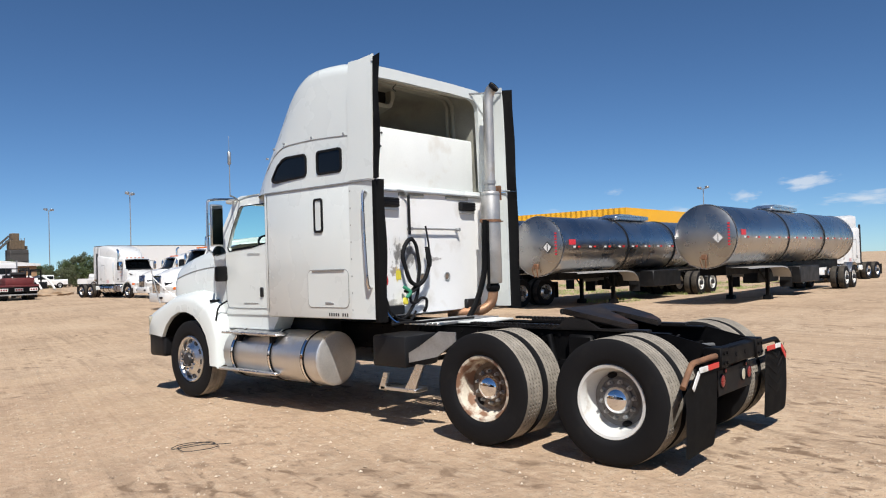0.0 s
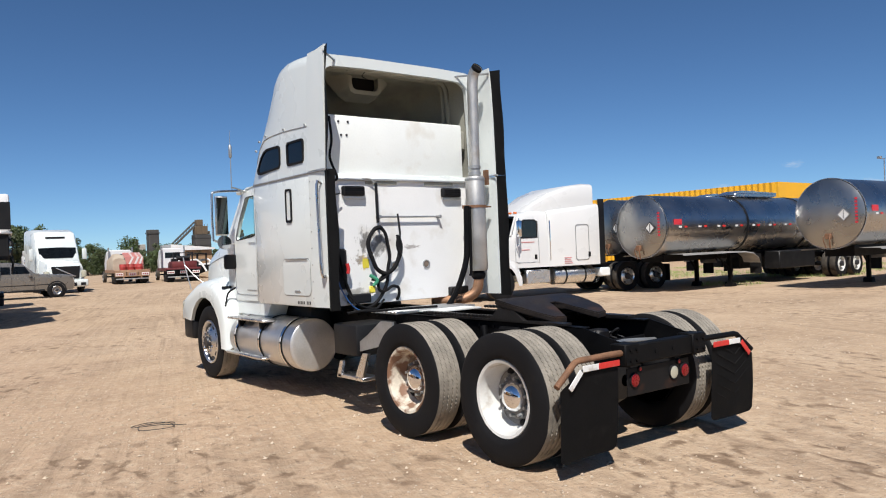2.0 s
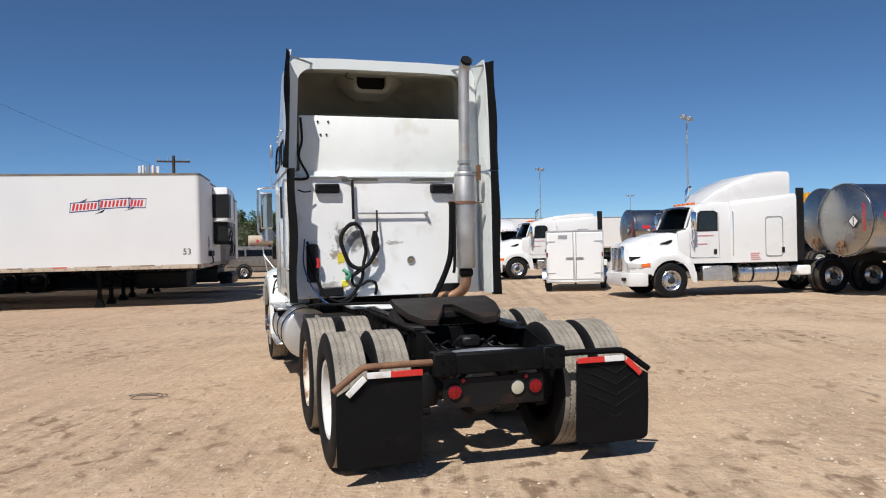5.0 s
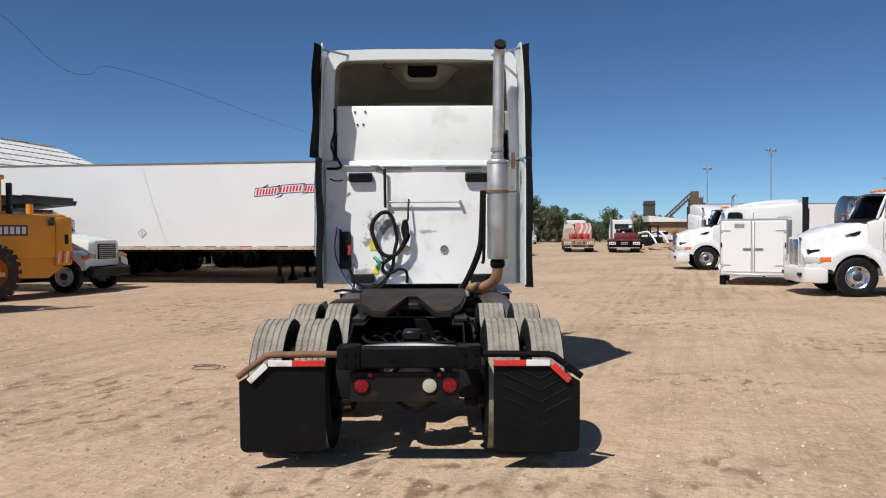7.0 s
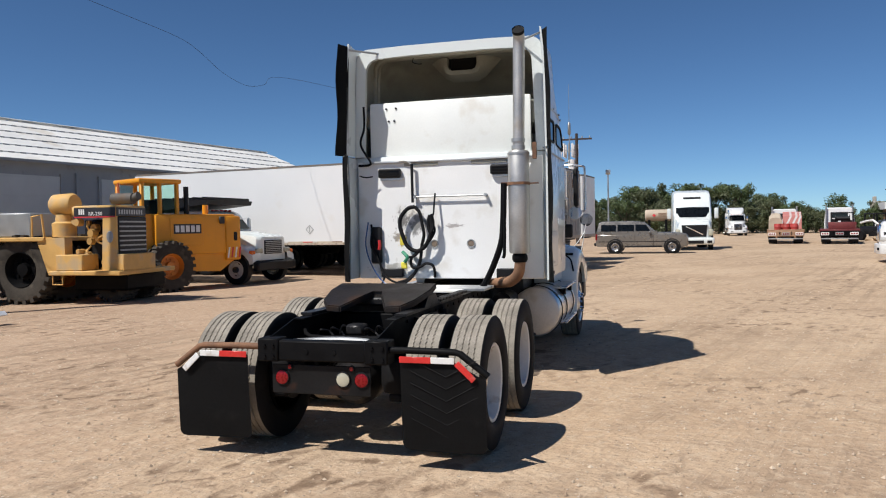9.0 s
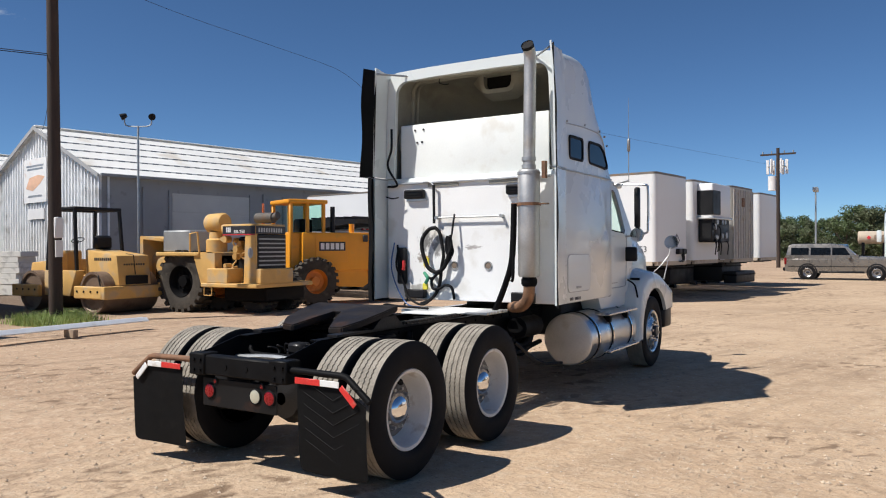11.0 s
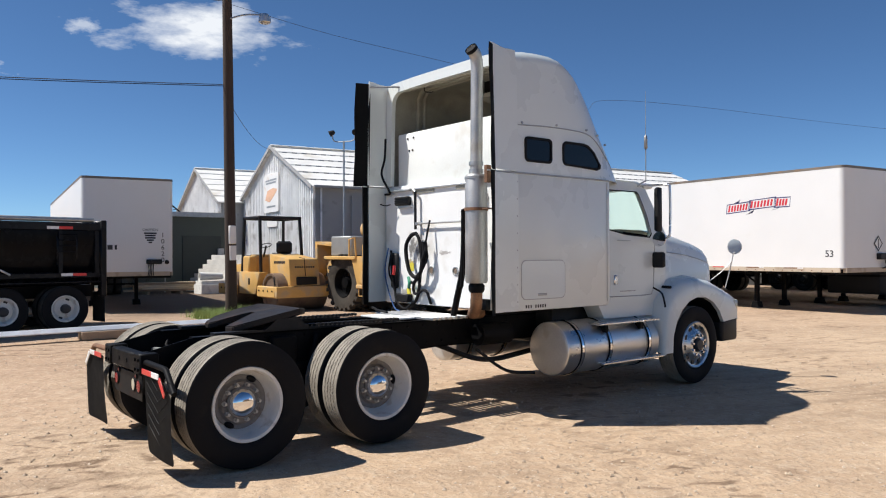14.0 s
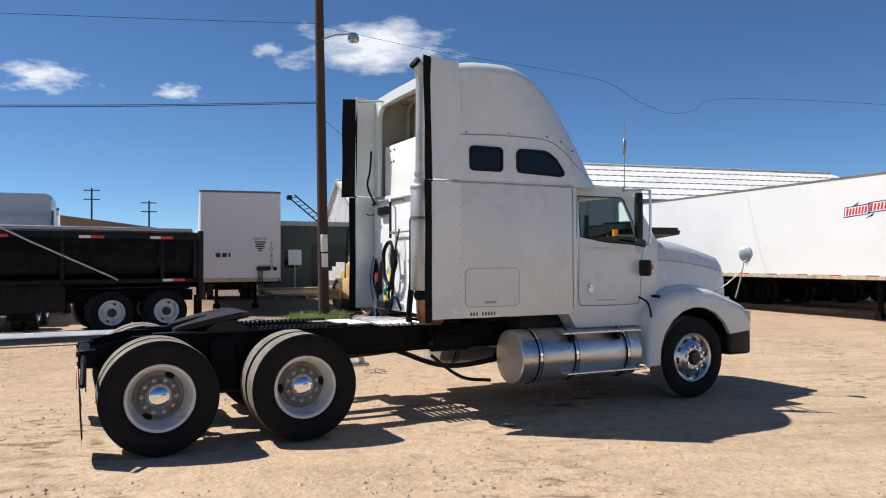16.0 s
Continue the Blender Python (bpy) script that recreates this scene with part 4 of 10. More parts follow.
part("loose_hose", tube(B(), [(-0.95, YB - 0.06, 1.75), (-0.90, YB - 0.09, 1.55), (-0.86, YB - 0.06, 1.36), (-0.80, YB - 0.1, 1.18), (-0.68, YB - 0.12, 1.08), (-0.52, YB - 0.14, 1.05), (-0.40, YB - 0.12, 1.14)], 0.013, n=8), rubber, hose)
part("loose_hose", tube(B(), [(-0.93, YB - 0.07, 1.72), (-0.94, YB - 0.1, 1.5), (-0.86, YB - 0.1, 1.34), (-0.78, YB - 0.1, 1.15), (-0.8, YB - 0.15, 1.02)], 0.012, n=8), rubber, hose)
part("loose_hose", tube(B(), [(-1.0, 2.8, 3.15), (-0.99, 2.78, 2.9), (-1.03, 2.76, 2.7), (-0.93, 2.8, 2.5), (-0.97, 2.84, 2.46), (-1.1, 2.86, 2.46)], 0.014, n=8), rubber, hose)
part("loose_hose", tube(B(), [(-1.05, 2.75, 2.33), (-0.98, 2.78, 2.31), (-0.9, 2.8, 2.32)], 0.008, n=6), rubber, hose)
part("loose_hose", tube(B(), [(-0.98, 2.6, 1.04), (-0.85, 2.5, 1.06), (-0.7, 2.45, 1.05), (-0.45, 2.3, 1.06), (-0.1, 2.2, 1.06)], 0.014, n=6), rubber, hose)
hose_red = mat("red_hose_fitting", (0.5, 0.03, 0.03), 0.4)
hose_blue = mat("blue_air_hose", (0.03, 0.10, 0.28), 0.4)
hose_green = mat("green_cable", (0.04, 0.25, 0.14), 0.45)
hose_yellow = mat("yellow_tag", (0.7, 0.6, 0.06), 0.5)
part("blue_hose", tube(B(), [(-0.98, YB - 0.08, 1.78), (-1.0, YB - 0.12, 1.5), (-0.92, YB - 0.12, 1.25), (-0.75, YB - 0.15, 1.05), (-0.5, YB - 0.25, 1.03)], 0.008, n=8), hose_blue, hose, "blue air hose")
part("red_fitting", tube(B(), [(-0.84, YB - 0.09, 1.56), (-0.83, YB - 0.1, 1.5), (-0.84, YB - 0.1, 1.45)], 0.02, n=8), hose_red, hose, "red hose fitting")
bm = tube(B(), [(-0.55, YB - 0.08, 1.42), (-0.48, YB - 0.12, 1.36), (-0.52, YB - 0.1, 1.3)], 0.02, n=8)
part("green_plug", bm, hose_green, hose, "green cable plug")
part("yellow_tag", box(B(), -0.57, -0.49, YB - 0.1, YB - 0.08, 1.22, 1.30, 0.01), hose_yellow, hose, "yellow tag")
part("yellow_sticker", box(B(), -0.60, -0.52, YB - 0.024, YB - 0.021, 1.50, 1.60), hose_yellow, truck, "torn yellow sticker")
# junction boxes at the foot of the wall
part("junction_box", box(B(), -0.82, -0.55, YB - 0.10, YB - 0.02, 1.12, 1.22, 0.01), plastic_black, truck)
part("junction_box", box(B(), -0.96, -0.82, YB - 0.07, YB - 0.02, 1.28, 1.72, 0.02), plastic_black, truck)
bm = box(B(), 0.58, 0.86, YB - 0.08, YB - 0.02, 1.10, 1.22, 0.01)
part("junction_box", bm, plastic_black, truck)

# exhaust
EX, EY = 0.885, 2.66
bm = tube(B(), [(EX, EY, 2.45), (EX + 0.01, EY, 3.0), (EX + 0.018, EY, 3.5), (EX + 0.022, EY - 0.005, 3.70), (EX + 0.027, EY - 0.035, 3.79), (EX + 0.032, EY - 0.095, 3.84)], 0.065, n=20, k=6, caps=False)
pipe_grey = mat("sooty_aluminised_pipe", (0.5, 0.49, 0.47), 0.5, 0.75, var=0.12, scale=4, dirt=(0.4, 0.34, 0.27), amount=0.2, dscale=3)
ex = part("exhaust_pipe", bm, pipe_grey, truck, "tall dull-metal exhaust stack with a muffler")
bm = lathe(B(), [(0, 0.05), (0, 0.106), (0.02, 0.118), (1.11, 0.118), (1.135, 0.106), (1.135, 0.05)], (EX, EY, 1.40), (0, 0, 1), 28)
# black disc across the mouth stands in for the shade inside the pipe
bore = lathe(B(), [(0, 0.063), (0.001, 0.0)], (EX + 0.0318, EY - 0.09, 3.836), (0.05, -0.78, 0.62), 18)
part("bore", bore, rubber, ex, "black disc in the pipe mouth, for its dark inside")
# black ring round the last stretch of pipe
part("sooty_tip", tube(B(), [(EX + 0.0305, EY - 0.07, 3.82), (EX + 0.0325, EY - 0.1, 3.8435)], 0.0675, n=20, k=1, caps=False), rubber, ex, "black ring round the pipe end")
part("muffler", bm, pipe_grey, ex, "dull aluminised muffler")
bm = B()
for z in (2.57, 2.65):
    lathe(bm, [(-0.02, 0.066), (-0.02, 0.076), (0.02, 0.076), (0.02, 0.066)], (EX, EY, z), (0, 0, 1), 20)
lathe(bm, [(-0.012, 0.118), (-0.012, 0.123), (0.012, 0.123), (0.012, 0.118)], (EX, EY, 2.5), (0, 0, 1), 24)
part("clamp", bm, steel_grey, ex)
part("band", lathe(B(), [(-0.016, 0.118), (-0.016, 0.126), (0.016, 0.126), (0.016, 0.118)], (EX, EY, 2.172), (0, 0, 1), 24), rust, ex)
part("bracket", box(B(), EX - 0.2, EX - 0.1, EY - 0.02, EY + 0.02, 2.15, 2.19), rust, ex)
part("bracket", box(B(), EX + 0.1, EX + 0.22, EY - 0.03, EY + 0.03, 2.165, 2.18), rust, ex)
part("bracket", box(B(), EX + 0.16, EX + 0.2, EY - 0.03, EY + 0.03, 2.44, 2.62), rust, ex)
bm = tube(B(), [(EX, EY, 1.40), (EX, EY, 1.28), (EX - 0.03, EY + 0.02, 1.16), (EX - 0.13, EY + 0.08, 1.08), (EX - 0.26, EY + 0.18, 1.06), (EX - 0.4, EY + 0.4, 1.04)], 0.062, n=16)
part("elbow_pipe", bm, rust_pipe, ex, "heat-browned elbow pipe")
bm = lathe(B(), [(0, 0.07), (0.03, 0.085), (0.07, 0.085), (0.1, 0.07)], (EX, EY, 1.30), (0, 0, 1), 20)
part("flange", bm, frame_black, ex)
bm = B()
tube(bm, [(EX - 0.165, EY - 0.02, 2.18), (EX - 0.18, EY - 0.02, 1.75), (EX - 0.21, EY - 0.02, 1.5), (EX - 0.33, EY, 1.2), (EX - 0.46, EY + 0.05, 0.98)], 0.035, n=8, k=4)
tube(bm, [(EX - 0.15, EY - 0.06, 2.17), (EX - 0.16, EY - 0.06, 1.45), (EX - 0.18, EY - 0.06, 1.35)], 0.018, n=8, k=4)
part("stack_strut", bm, frame_black, ex)

# ---- cab ----


# side walls around the door glass, built as a frame with a real opening
win_o = [(4.70, 2.49), (4.68, 1.99), (5.02, 1.93), (5.50, 1.90), (5.55, 1.95), (5.50, 2.2), (5.40, 2.46), (5.36, 2.49)]


def cab_x(z):
    return 0.985 - 0.13 * max(0.0, min(1.0, (z - 1.9) / 0.75))


glass = bpy.data.materials.new("cab_glass")
glass.use_nodes = True
gb = glass.node_tree.nodes["Principled BSDF"]
gb.inputs["Base Color"].default_value = (0.72, 0.93, 0.86, 1)
gb.inputs["Roughness"].default_value = 0.02
gb.inputs["Transmission Weight"].default_value = 1.0
gb.inputs["IOR"].default_value = 1.02
interior = mat("grey_cab_trim", (0.16, 0.16, 0.16), 0.7, var=0.2)
for s in (-1, 1):
    out = [(4.46, 1.10), (5.80, 1.10), (5.86, 1.93), (5.53, 2.58), (5.40, 2.62), (4.46, 2.60)]
    # frame between outer outline and window, as quads by angle
    n = 40
    cy, cz = 5.08, 2.2

    def hit_poly(poly, a):
        d = (math.cos(a), math.sin(a))
        best = None
        for p, q in zip(poly, poly[1:] + poly[:1]):
            ex_, ez_ = q[0] - p[0], q[1] - p[1]
            den = d[0] * ez_ - d[1] * ex_
            if abs(den) < 1e-9:
                continue
            t = ((p[0] - cy) * ez_ - (p[1] - cz) * ex_) / den
            u = ((p[0] - cy) * d[1] - (p[1] - cz) * d[0]) / den
            if t > 0 and -1e-6 <= u <= 1 + 1e-6:
                best = t if best is None else max(best, t)
        return (cy + d[0] * best, cz + d[1] * best)
    angs = sorted([2 * math.pi * k / n for k in range(n)] + [math.atan2(p[1] - cz, p[0] - cy) % (2 * math.pi) for p in out + win_o])
    po = [hit_poly(out, a) for a in angs]
    pi_ = [hit_poly(win_o, a) for a in angs]
    bm = B()
    rows = []
    for poly, d in ((po, 0.0), (pi_, 0.0), (pi_, -0.05)):
        rows.append([(s * (cab_x(z) + d), y, z) for y, z in poly])
    loft(bm, rows, close=True)
    part("cab_side", bm, white, truck)
    g = [(s * (cab_x(z) - 0.03), y, z) for y, z in win_o]
    bm = B()
    face(bm, [bm.verts.new(p) for p in g])
    dw = part("door_window", bm, glass, truck, "clear green-tinted door window", smooth=0)
    dw.visible_shadow = False
    cyz = [(5.1 + (y - 5.1) * 0.93, 2.22 + (z - 2.22) * 0.9) for y, z in win_o]
    part("window_seal", loft(B(), [[(s * (cab_x(z) + 0.004), y, z) for y, z in win_o], [(s * (cab_x(z) + 0.004), y, z) for y, z in [(5.1 + (y - 5.1) * 0.965, 2.22 + (z - 2.22) * 0.95) for y, z in win_o]]], close=True), rubber, dw)
    # door shut line
    dl = [(4.68, 2.52), (4.64, 1.9), (4.64, 1.30), (4.67, 1.21), (4.74, 1.18), (5.45, 1.18), (5.54, 1.22), (5.57, 1.32), (5.60, 1.9)]
    part("door_seam", tube(B(), [(s * (cab_x(z) + 0.001), y, z) for y, z in dl], 0.006, n=6, k=5), steel_grey, truck)
    bm = box(B(), s * 0.98, s * 1.0, 4.78, 4.85, 1.32, 1.44, 0.01)
    part("door_handle", bm, plastic_black if s < 0 else chrome, truck)
    part("grab_handle", tube(B(), [(s * 0.99, 4.60, 2.4), (s * 1.03, 4.60, 2.35), (s * 1.03, 4.58, 1.5), (s * 0.99, 4.58, 1.45)], 0.013, n=8, k=3), alu, truck)
    part("door_moulding", box(B(), s * 0.985, s * 0.992, 4.85, 5.1, 1.86, 1.866), steel_grey, truck)
    part("door_moulding", box(B(), s * 0.985, s * 0.99, 4.9, 5.2, 1.235, 1.247), steel_grey, truck)
    # cab to sleeper side filler
    bm = box(B(), s * 0.93, s * XS, 4.40, 4.50, 1.12, 2.56, 0.03, 2)
    part("sleeper_corner", bm, white, truck)
    # rocker and step fairing
    bm = prism(B(), [(4.5, 1.10), (5.75, 1.10), (5.62, 0.92), (4.62, 0.92)], "x", s * 0.72, s * 0.97)
    part("rocker_panel", bm, white, truck)
# roof, floor, back, windscreen
roof_rows = []
for y, z in [(4.44, 2.60), (4.6, 2.655), (4.9, 2.685), (5.2, 2.685), (5.42, 2.65), (5.56, 2.585), (5.60, 2.55)]:
    roof_rows.append([(x, y, z - 0.07 * (abs(x) / 0.88) ** 3) for x in (-0.88, -0.8, -0.6, -0.3, 0, 0.3, 0.6, 0.8, 0.88)])
bm = loft(B(), roof_rows)
bmesh.ops.solidify(bm, geom=list(bm.faces), thickness=0.03)
part("cab_roof", bm, white, truck)
bm = box(B(), -0.90, 0.90, 5.50, 5.70, 2.535, 2.60, 0.03, 2)
part("sun_visor", bm, white, truck, "white sun visor over the windscreen")
bm = loft(B(), [[(-0.9, 5.85, 1.93), (0, 5.95, 1.93), (0.9, 5.85, 1.93)], [(-0.82, 5.52, 2.56), (0, 5.62, 2.56), (0.82, 5.52, 2.56)]])
ws = part("windscreen", bm, glass, truck, "clear windscreen", smooth=0)
ws.visible_shadow = False
bm = box(B(), -0.93, 0.93, 4.47, 4.50, 1.12, 2.58)
box(bm, -0.95, 0.95, 4.47, 5.85, 1.10, 1.14)
part("cab_lining", bm, interior, truck)
bm = box(B(), -0.9, 0.9, 5.45, 5.86, 1.14, 1.90, 0.06, 2)
part("dashboard", bm, interior, truck)
part("steering_wheel", lathe(B(), [(0.0, 0.22), (0.02, 0.235), (0.04, 0.22), (0.02, 0.205)], (-0.45, 5.3, 1.95), (0, -0.7, 0.7), 24, closed=True), plastic_black, truck)
for x in (-0.45, 0.45):
    bm = box(B(), x - 0.25, x + 0.25, 4.75, 5.2, 1.5, 1.62, 0.05, 2)
    box(bm, x - 0.24, x + 0.24, 4.62, 4.78, 1.6, 2.3, 0.05, 2)
    part("cab_seat", bm, interior, truck)

# hood
def hood_section(y):
    t = (y - 5.75) / 1.4
    w = 0.93 - 0.11 * t - 0.03 * t ** 4
    edge = 1.73 - 0.02 * t - 0.15 * t * t
    top = 2.04 - 0.04 * t - 0.2 * t ** 2
    base = [(w + 0.03, 1.10), (w + 0.012, 1.40), (w, edge - 0.02), (w - 0.012, edge + 0.004), (w - 0.035, edge + 0.35 * (top - edge)), (w - 0.10, edge + 0.72 * (top - edge)), (w - 0.24, top - 0.03), (w * 0.35, top)]
    return [(x, y, z) for x, z in base] + [(-x, y, z) for x, z in reversed(base)]


hy = [5.75, 5.9, 6.1, 6.3, 6.5, 6.7, 6.9, 7.05, 7.12]
hr = [hood_section(y) for y in hy]
hr.append([(x * 0.97, 7.18, 1.1 + (z - 1.1) * 0.95) for x, y, z in hood_section(7.12)])
hr.append([(x * 0.92, 7.21, 1.1 + (z - 1.1) * 0.86) for x, y, z in hood_section(7.12)])
bm = loft(B(), hr)
part("hood", bm, white, truck, "white sloped engine hood")
for s in (-1, 1):
    rows = [(s * (hood_section(y)[2][0] + 0.001), y, hood_section(y)[2][2] + 0.012) for y in hy]
    part("hood_crease", tube(B(), rows, 0.005, n=6, k=2), steel_grey, truck)
bm = prism(B(), [(7.14, 1.0), (7.14, 1.5), (7.23, 1.5), (7.23, 1.0)], "x", -0.55, 0.55)
part("grille", bm, chrome, truck)
bm = B()
for s in (-1, 1):
    tube(bm, [(s * 0.96, 5.75, 1.1), (s * 0.945, 5.75, 1.5), (s * 0.91, 5.75, 1.83), (s * 0.82, 5.75, 1.92), (s * 0.4, 5.75, 1.99)], 0.012, n=6)
part("hood_seam", bm, rubber, truck)

# front fenders
for s in (-1, 1):
    cy, cz, ra = 6.31, 0.52, 0.61
    prof = [(5.52, 0.44), (5.54, 0.8), (5.60, 1.06), (5.74, 1.22), (6.0, 1.325), (6.3, 1.35), (6.6, 1.315), (6.9, 1.205), (7.15, 1.11), (7.24, 1.0), (7.25, 0.80)]
    arch = []
    n = 10
    for k in range(n + 1):
        a = radians(186 - 180 * k / n)
        arch.append((cy + ra * math.cos(a), cz + ra * math.sin(a)))
    arch[0] = (5.70, 0.44)
    arch[-1] = (6.90, 0.80)
    rows = []
    # outer skin: outline to arch, then arch lip
    rows.append([(s * 0.66, y, z + 0.10 if 0.9 < z else z) for y, z in prof])
    rows.append([(s * 0.95, y, z + 0.05 if 0.9 < z else z) for y, z in prof])
    rows.append([(s * 1.10, y, z + 0.015) for y, z in prof])
    rows.append([(s * 1.17, 6.31 + (y - 6.31) * 0.985, z - 0.03) for y, z in prof])
    rows.append([(s * 1.19, 6.31 + (y - 6.31) * 0.95, z - 0.09 if z > 0.9 else z) for y, z in prof])
    rows.append([(s * 1.185, y, z) for y, z in arch])
    rows.append([(s * 1.16, y, z) for y, z in arch])
    rows.append([(s * 0.75, y, z) for y, z in arch])
    bm = loft(B(), rows)
    fd = part("front_fender", bm, white, truck, "white front fender with a round wheel arch", smooth=50)
    part("fender_liner", loft(B(), [[(s * 1.14, y, z - 0.01) for y, z in arch], [(s * 0.6, y, z - 0.01) for y, z in arch]]), frame_black, fd)
    bm = box(B(), s * 0.2, s * 1.16, 6.87, 7.27, 0.49, 0.82, 0.05, 3)
    part("bumper_end", bm, plastic_black, truck, "matt black plastic bumper end")
    bm = box(B(), s * 1.10, s * 1.187, 7.08, 7.24, 0.88, 1.06, 0.03, 2)
    part("headlamp", bm, clear_lens, fd)
    # hood latch strap
    bm = tube(B(), [(s * 1.03, 5.50, 1.27), (s * 1.1, 5.58, 1.20), (s * 1.13, 5.6, 1.08), (s * 1.14, 5.6, 1.02)], 0.012, n=8)
    cyl(bm, (s * 0.99, 5.75, 1.27), (s * 1.12, 5.75, 1.27), 0.018, n=8)
    part("hood_latch", bm, rubber, truck)
    # hood side marker
    bm = box(B(), s * 0.98, s * 1.0, 5.65, 5.78, 1.60, 1.66, 0.008)
    part("side_marker", bm, amber_lens, truck)
    bm = box(B(), s * 0.96, s * 1.14, 5.55, 5.63, 1.52, 1.72, 0.03, 2)
    part("cab_spot_lamp", bm, plastic_black, truck)
    # west coast mirror
    my, mx = 5.42, 1.22
    bm = box(B(), s * (mx - 0.085), s * (mx + 0.085), my - 0.03, my + 0.02, 1.97, 2.50, 0.02, 2)
    if s > 0:
        bm = box(B(), mx - 0.03, mx + 0.03, my - 0.11, my - 0.02, 1.97, 2.52, 0.02, 2)
    mr = part("side_mirror", bm, polished if s < 0 else plastic_black, truck, "tall chrome side mirror on tubular arms")
    bm = box(B(), s * (mx - 0.08), s * (mx + 0.075), my - 0.034, my - 0.031, 1.99, 2.48, 0.01)
    if s > 0:
        bm = box(B(), mx - 0.034, mx - 0.031, my - 0.105, my - 0.025, 1.99, 2.50)
    part("mirror_glass", bm, mirror_face, mr)
    bm = tube(B(), [(s * 0.86, 5.45, 2.58), (s * 1.1, my, 2.57), (s * 1.3, my, 2.55), (s * 1.34, my, 2.48), (s * 1.34, my, 2.0), (s * 1.30, my, 1.90), (s * 0.95, 5.6, 1.86)], 0.016, n=8, k=3)
    part("mirror_arm", bm, alu, mr)
    bm = lathe(B(), [(-0.03, 0.0), (-0.03, 0.05), (-0.01, 0.09), (0.01, 0.095), (0.012, 0.0)], (s * 1.2, my - 0.02, 1.88), (0, -1, 0.1), 20)
    part("spot_mirror", bm, chrome, mr)
    # hood mirror on a stalk
    if s > 0:
        hm = part("hood_mirror", lathe(B(), [(-0.06, 0.0), (-0.05, 0.06), (-0.01, 0.10), (0.012, 0.105), (0.012, 0.0)], (s * 1.19, 7.15, 1.79), (0, -1, 0), 24), chrome, truck, "round chrome hood mirror on wire stalks")
    else:
        hm = truck
    bm = tube(B(), [(s * 1.18, 7.13, 1.71), (s * 1.15, 7.1, 1.5), (s * 1.10, 7.05, 1.22)], 0.008, n=6)
    tube(bm, [(s * 1.17, 7.12, 1.60), (s * 1.06, 6.97, 1.42), (s * 0.94, 6.82, 1.28)], 0.006, n=6)
    part("stalk", bm, alu_dull, hm)
    # whip antenna
    ya = 5.2
    bm = cyl(B(), (s * 1.15, ya, 2.58), (s * 1.15, ya, 2.98), 0.006, n=6)
    lathe(bm, [(0, 0.008), (0.02, 0.022), (0.16, 0.02), (0.18, 0.008)], (s * 1.15, ya, 2.98), (0, 0, 1), 10)
    cyl(bm, (s * 1.15, ya, 3.15), (s * 1.15, ya, 3.7 if s > 0 else 3.35), 0.004, 0.002, n=5)
    tube(bm, [(s * 1.15, ya, 2.6), (s * 1.0, 5.3, 2.58), (s * 0.88, 5.4, 2.56)], 0.01, n=6)
    part("antenna", bm, steel_grey, truck)
    # fuel tank with straps and steps
    tx, tz, tr = s * 0.87, 0.62, 0.308
    y0, y1 = (3.76, 5.46) if s > 0 else (3.6, 5.44)
    ft = part("fuel_tank", lathe(B(), [(0.0, tr - 0.012), (0.006, tr - 0.003), (0.018, tr), (y1 - y0 - 0.05, tr), (y1 - y0 - 0.02, tr - 0.02), (y1 - y0, 0.0)], (tx, y0, tz), (0, 1, 0), 40), tank_alu, truck, "brushed aluminium cylindrical fuel tank")
    part("tank_head", lathe(B(), [(-0.03, 0.0), (-0.028, 0.08), (-0.021, 0.17), (-0.01, tr - 0.05), (-0.004, tr - 0.022), (0.001, tr - 0.012)], (tx, y0, tz), (0, 1, 0), 40), tank_end, ft, "dull flat tank head")
    for ys_ in ((3.99, 4.48, 5.22) if s > 0 else (3.84, 4.45, 5.2)):
        bm = lathe(B(), [(-0.03, tr + 0.001), (-0.03, tr + 0.010), (0.03, tr + 0.010), (0.03, tr + 0.001)], (tx, ys_, tz), (0, 1, 0), 40)
        part("strap", bm, frame_black, ft)
        bm = lathe(B(), [(-0.018, tr + 0.010), (-0.018, tr + 0.013), (0.018, tr + 0.013), (0.018, tr + 0.010)], (tx, ys_, tz), (0, 1, 0), 40)
        part("strap_band", bm, chrome, ft)
    for z, ya, yb, xo in ((0.885, 4.28, 5.40, 1.20), (0.425, 4.32, 5.48, 1.20)):
        bm = box(B(), s * (xo - 0.2), s * xo, ya, yb, z - 0.014, z + 0.016, 0.008)
        st = part("step", bm, alu, truck, "aluminium cab step")
        bm = B()
        for k in range(14):
            box(bm, s * (xo - 0.19), s * (xo - 0.02), ya + 0.04 + k * (yb - ya - 0.08) / 14, ya + 0.065 + k * (yb - ya - 0.08) / 14, z + 0.016, z + 0.02)
        part("tread_bar", bm, alu_dull, st)
        for yk in (4.42, 5.08):
            bm = box(B(), s * (xo - 0.24), s * (xo - 0.03), yk - 0.025, yk + 0.025, min(z, 0.7) - 0.03 if z < 0.6 else z - 0.1, z - 0.014)
            part("step_bracket", bm, frame_black, st)

# left side battery box, bracket and low step
bm = box(B(), -1.02, -0.5, 2.38, 2.86, 0.60, 0.93, 0.03, 2)
part("battery_box", bm, plastic_black, truck, "black battery box")
bm = prism(B(), [(2.36, 0.66), (1.98, 0.74), (1.74, 0.90), (1.74, 0.99), (1.95, 0.99), (2.2, 0.84), (2.36, 0.76)], "x", -0.99, -0.97)
part("quarter_bracket", bm, steel_grey, truck, "grey steel bracket")
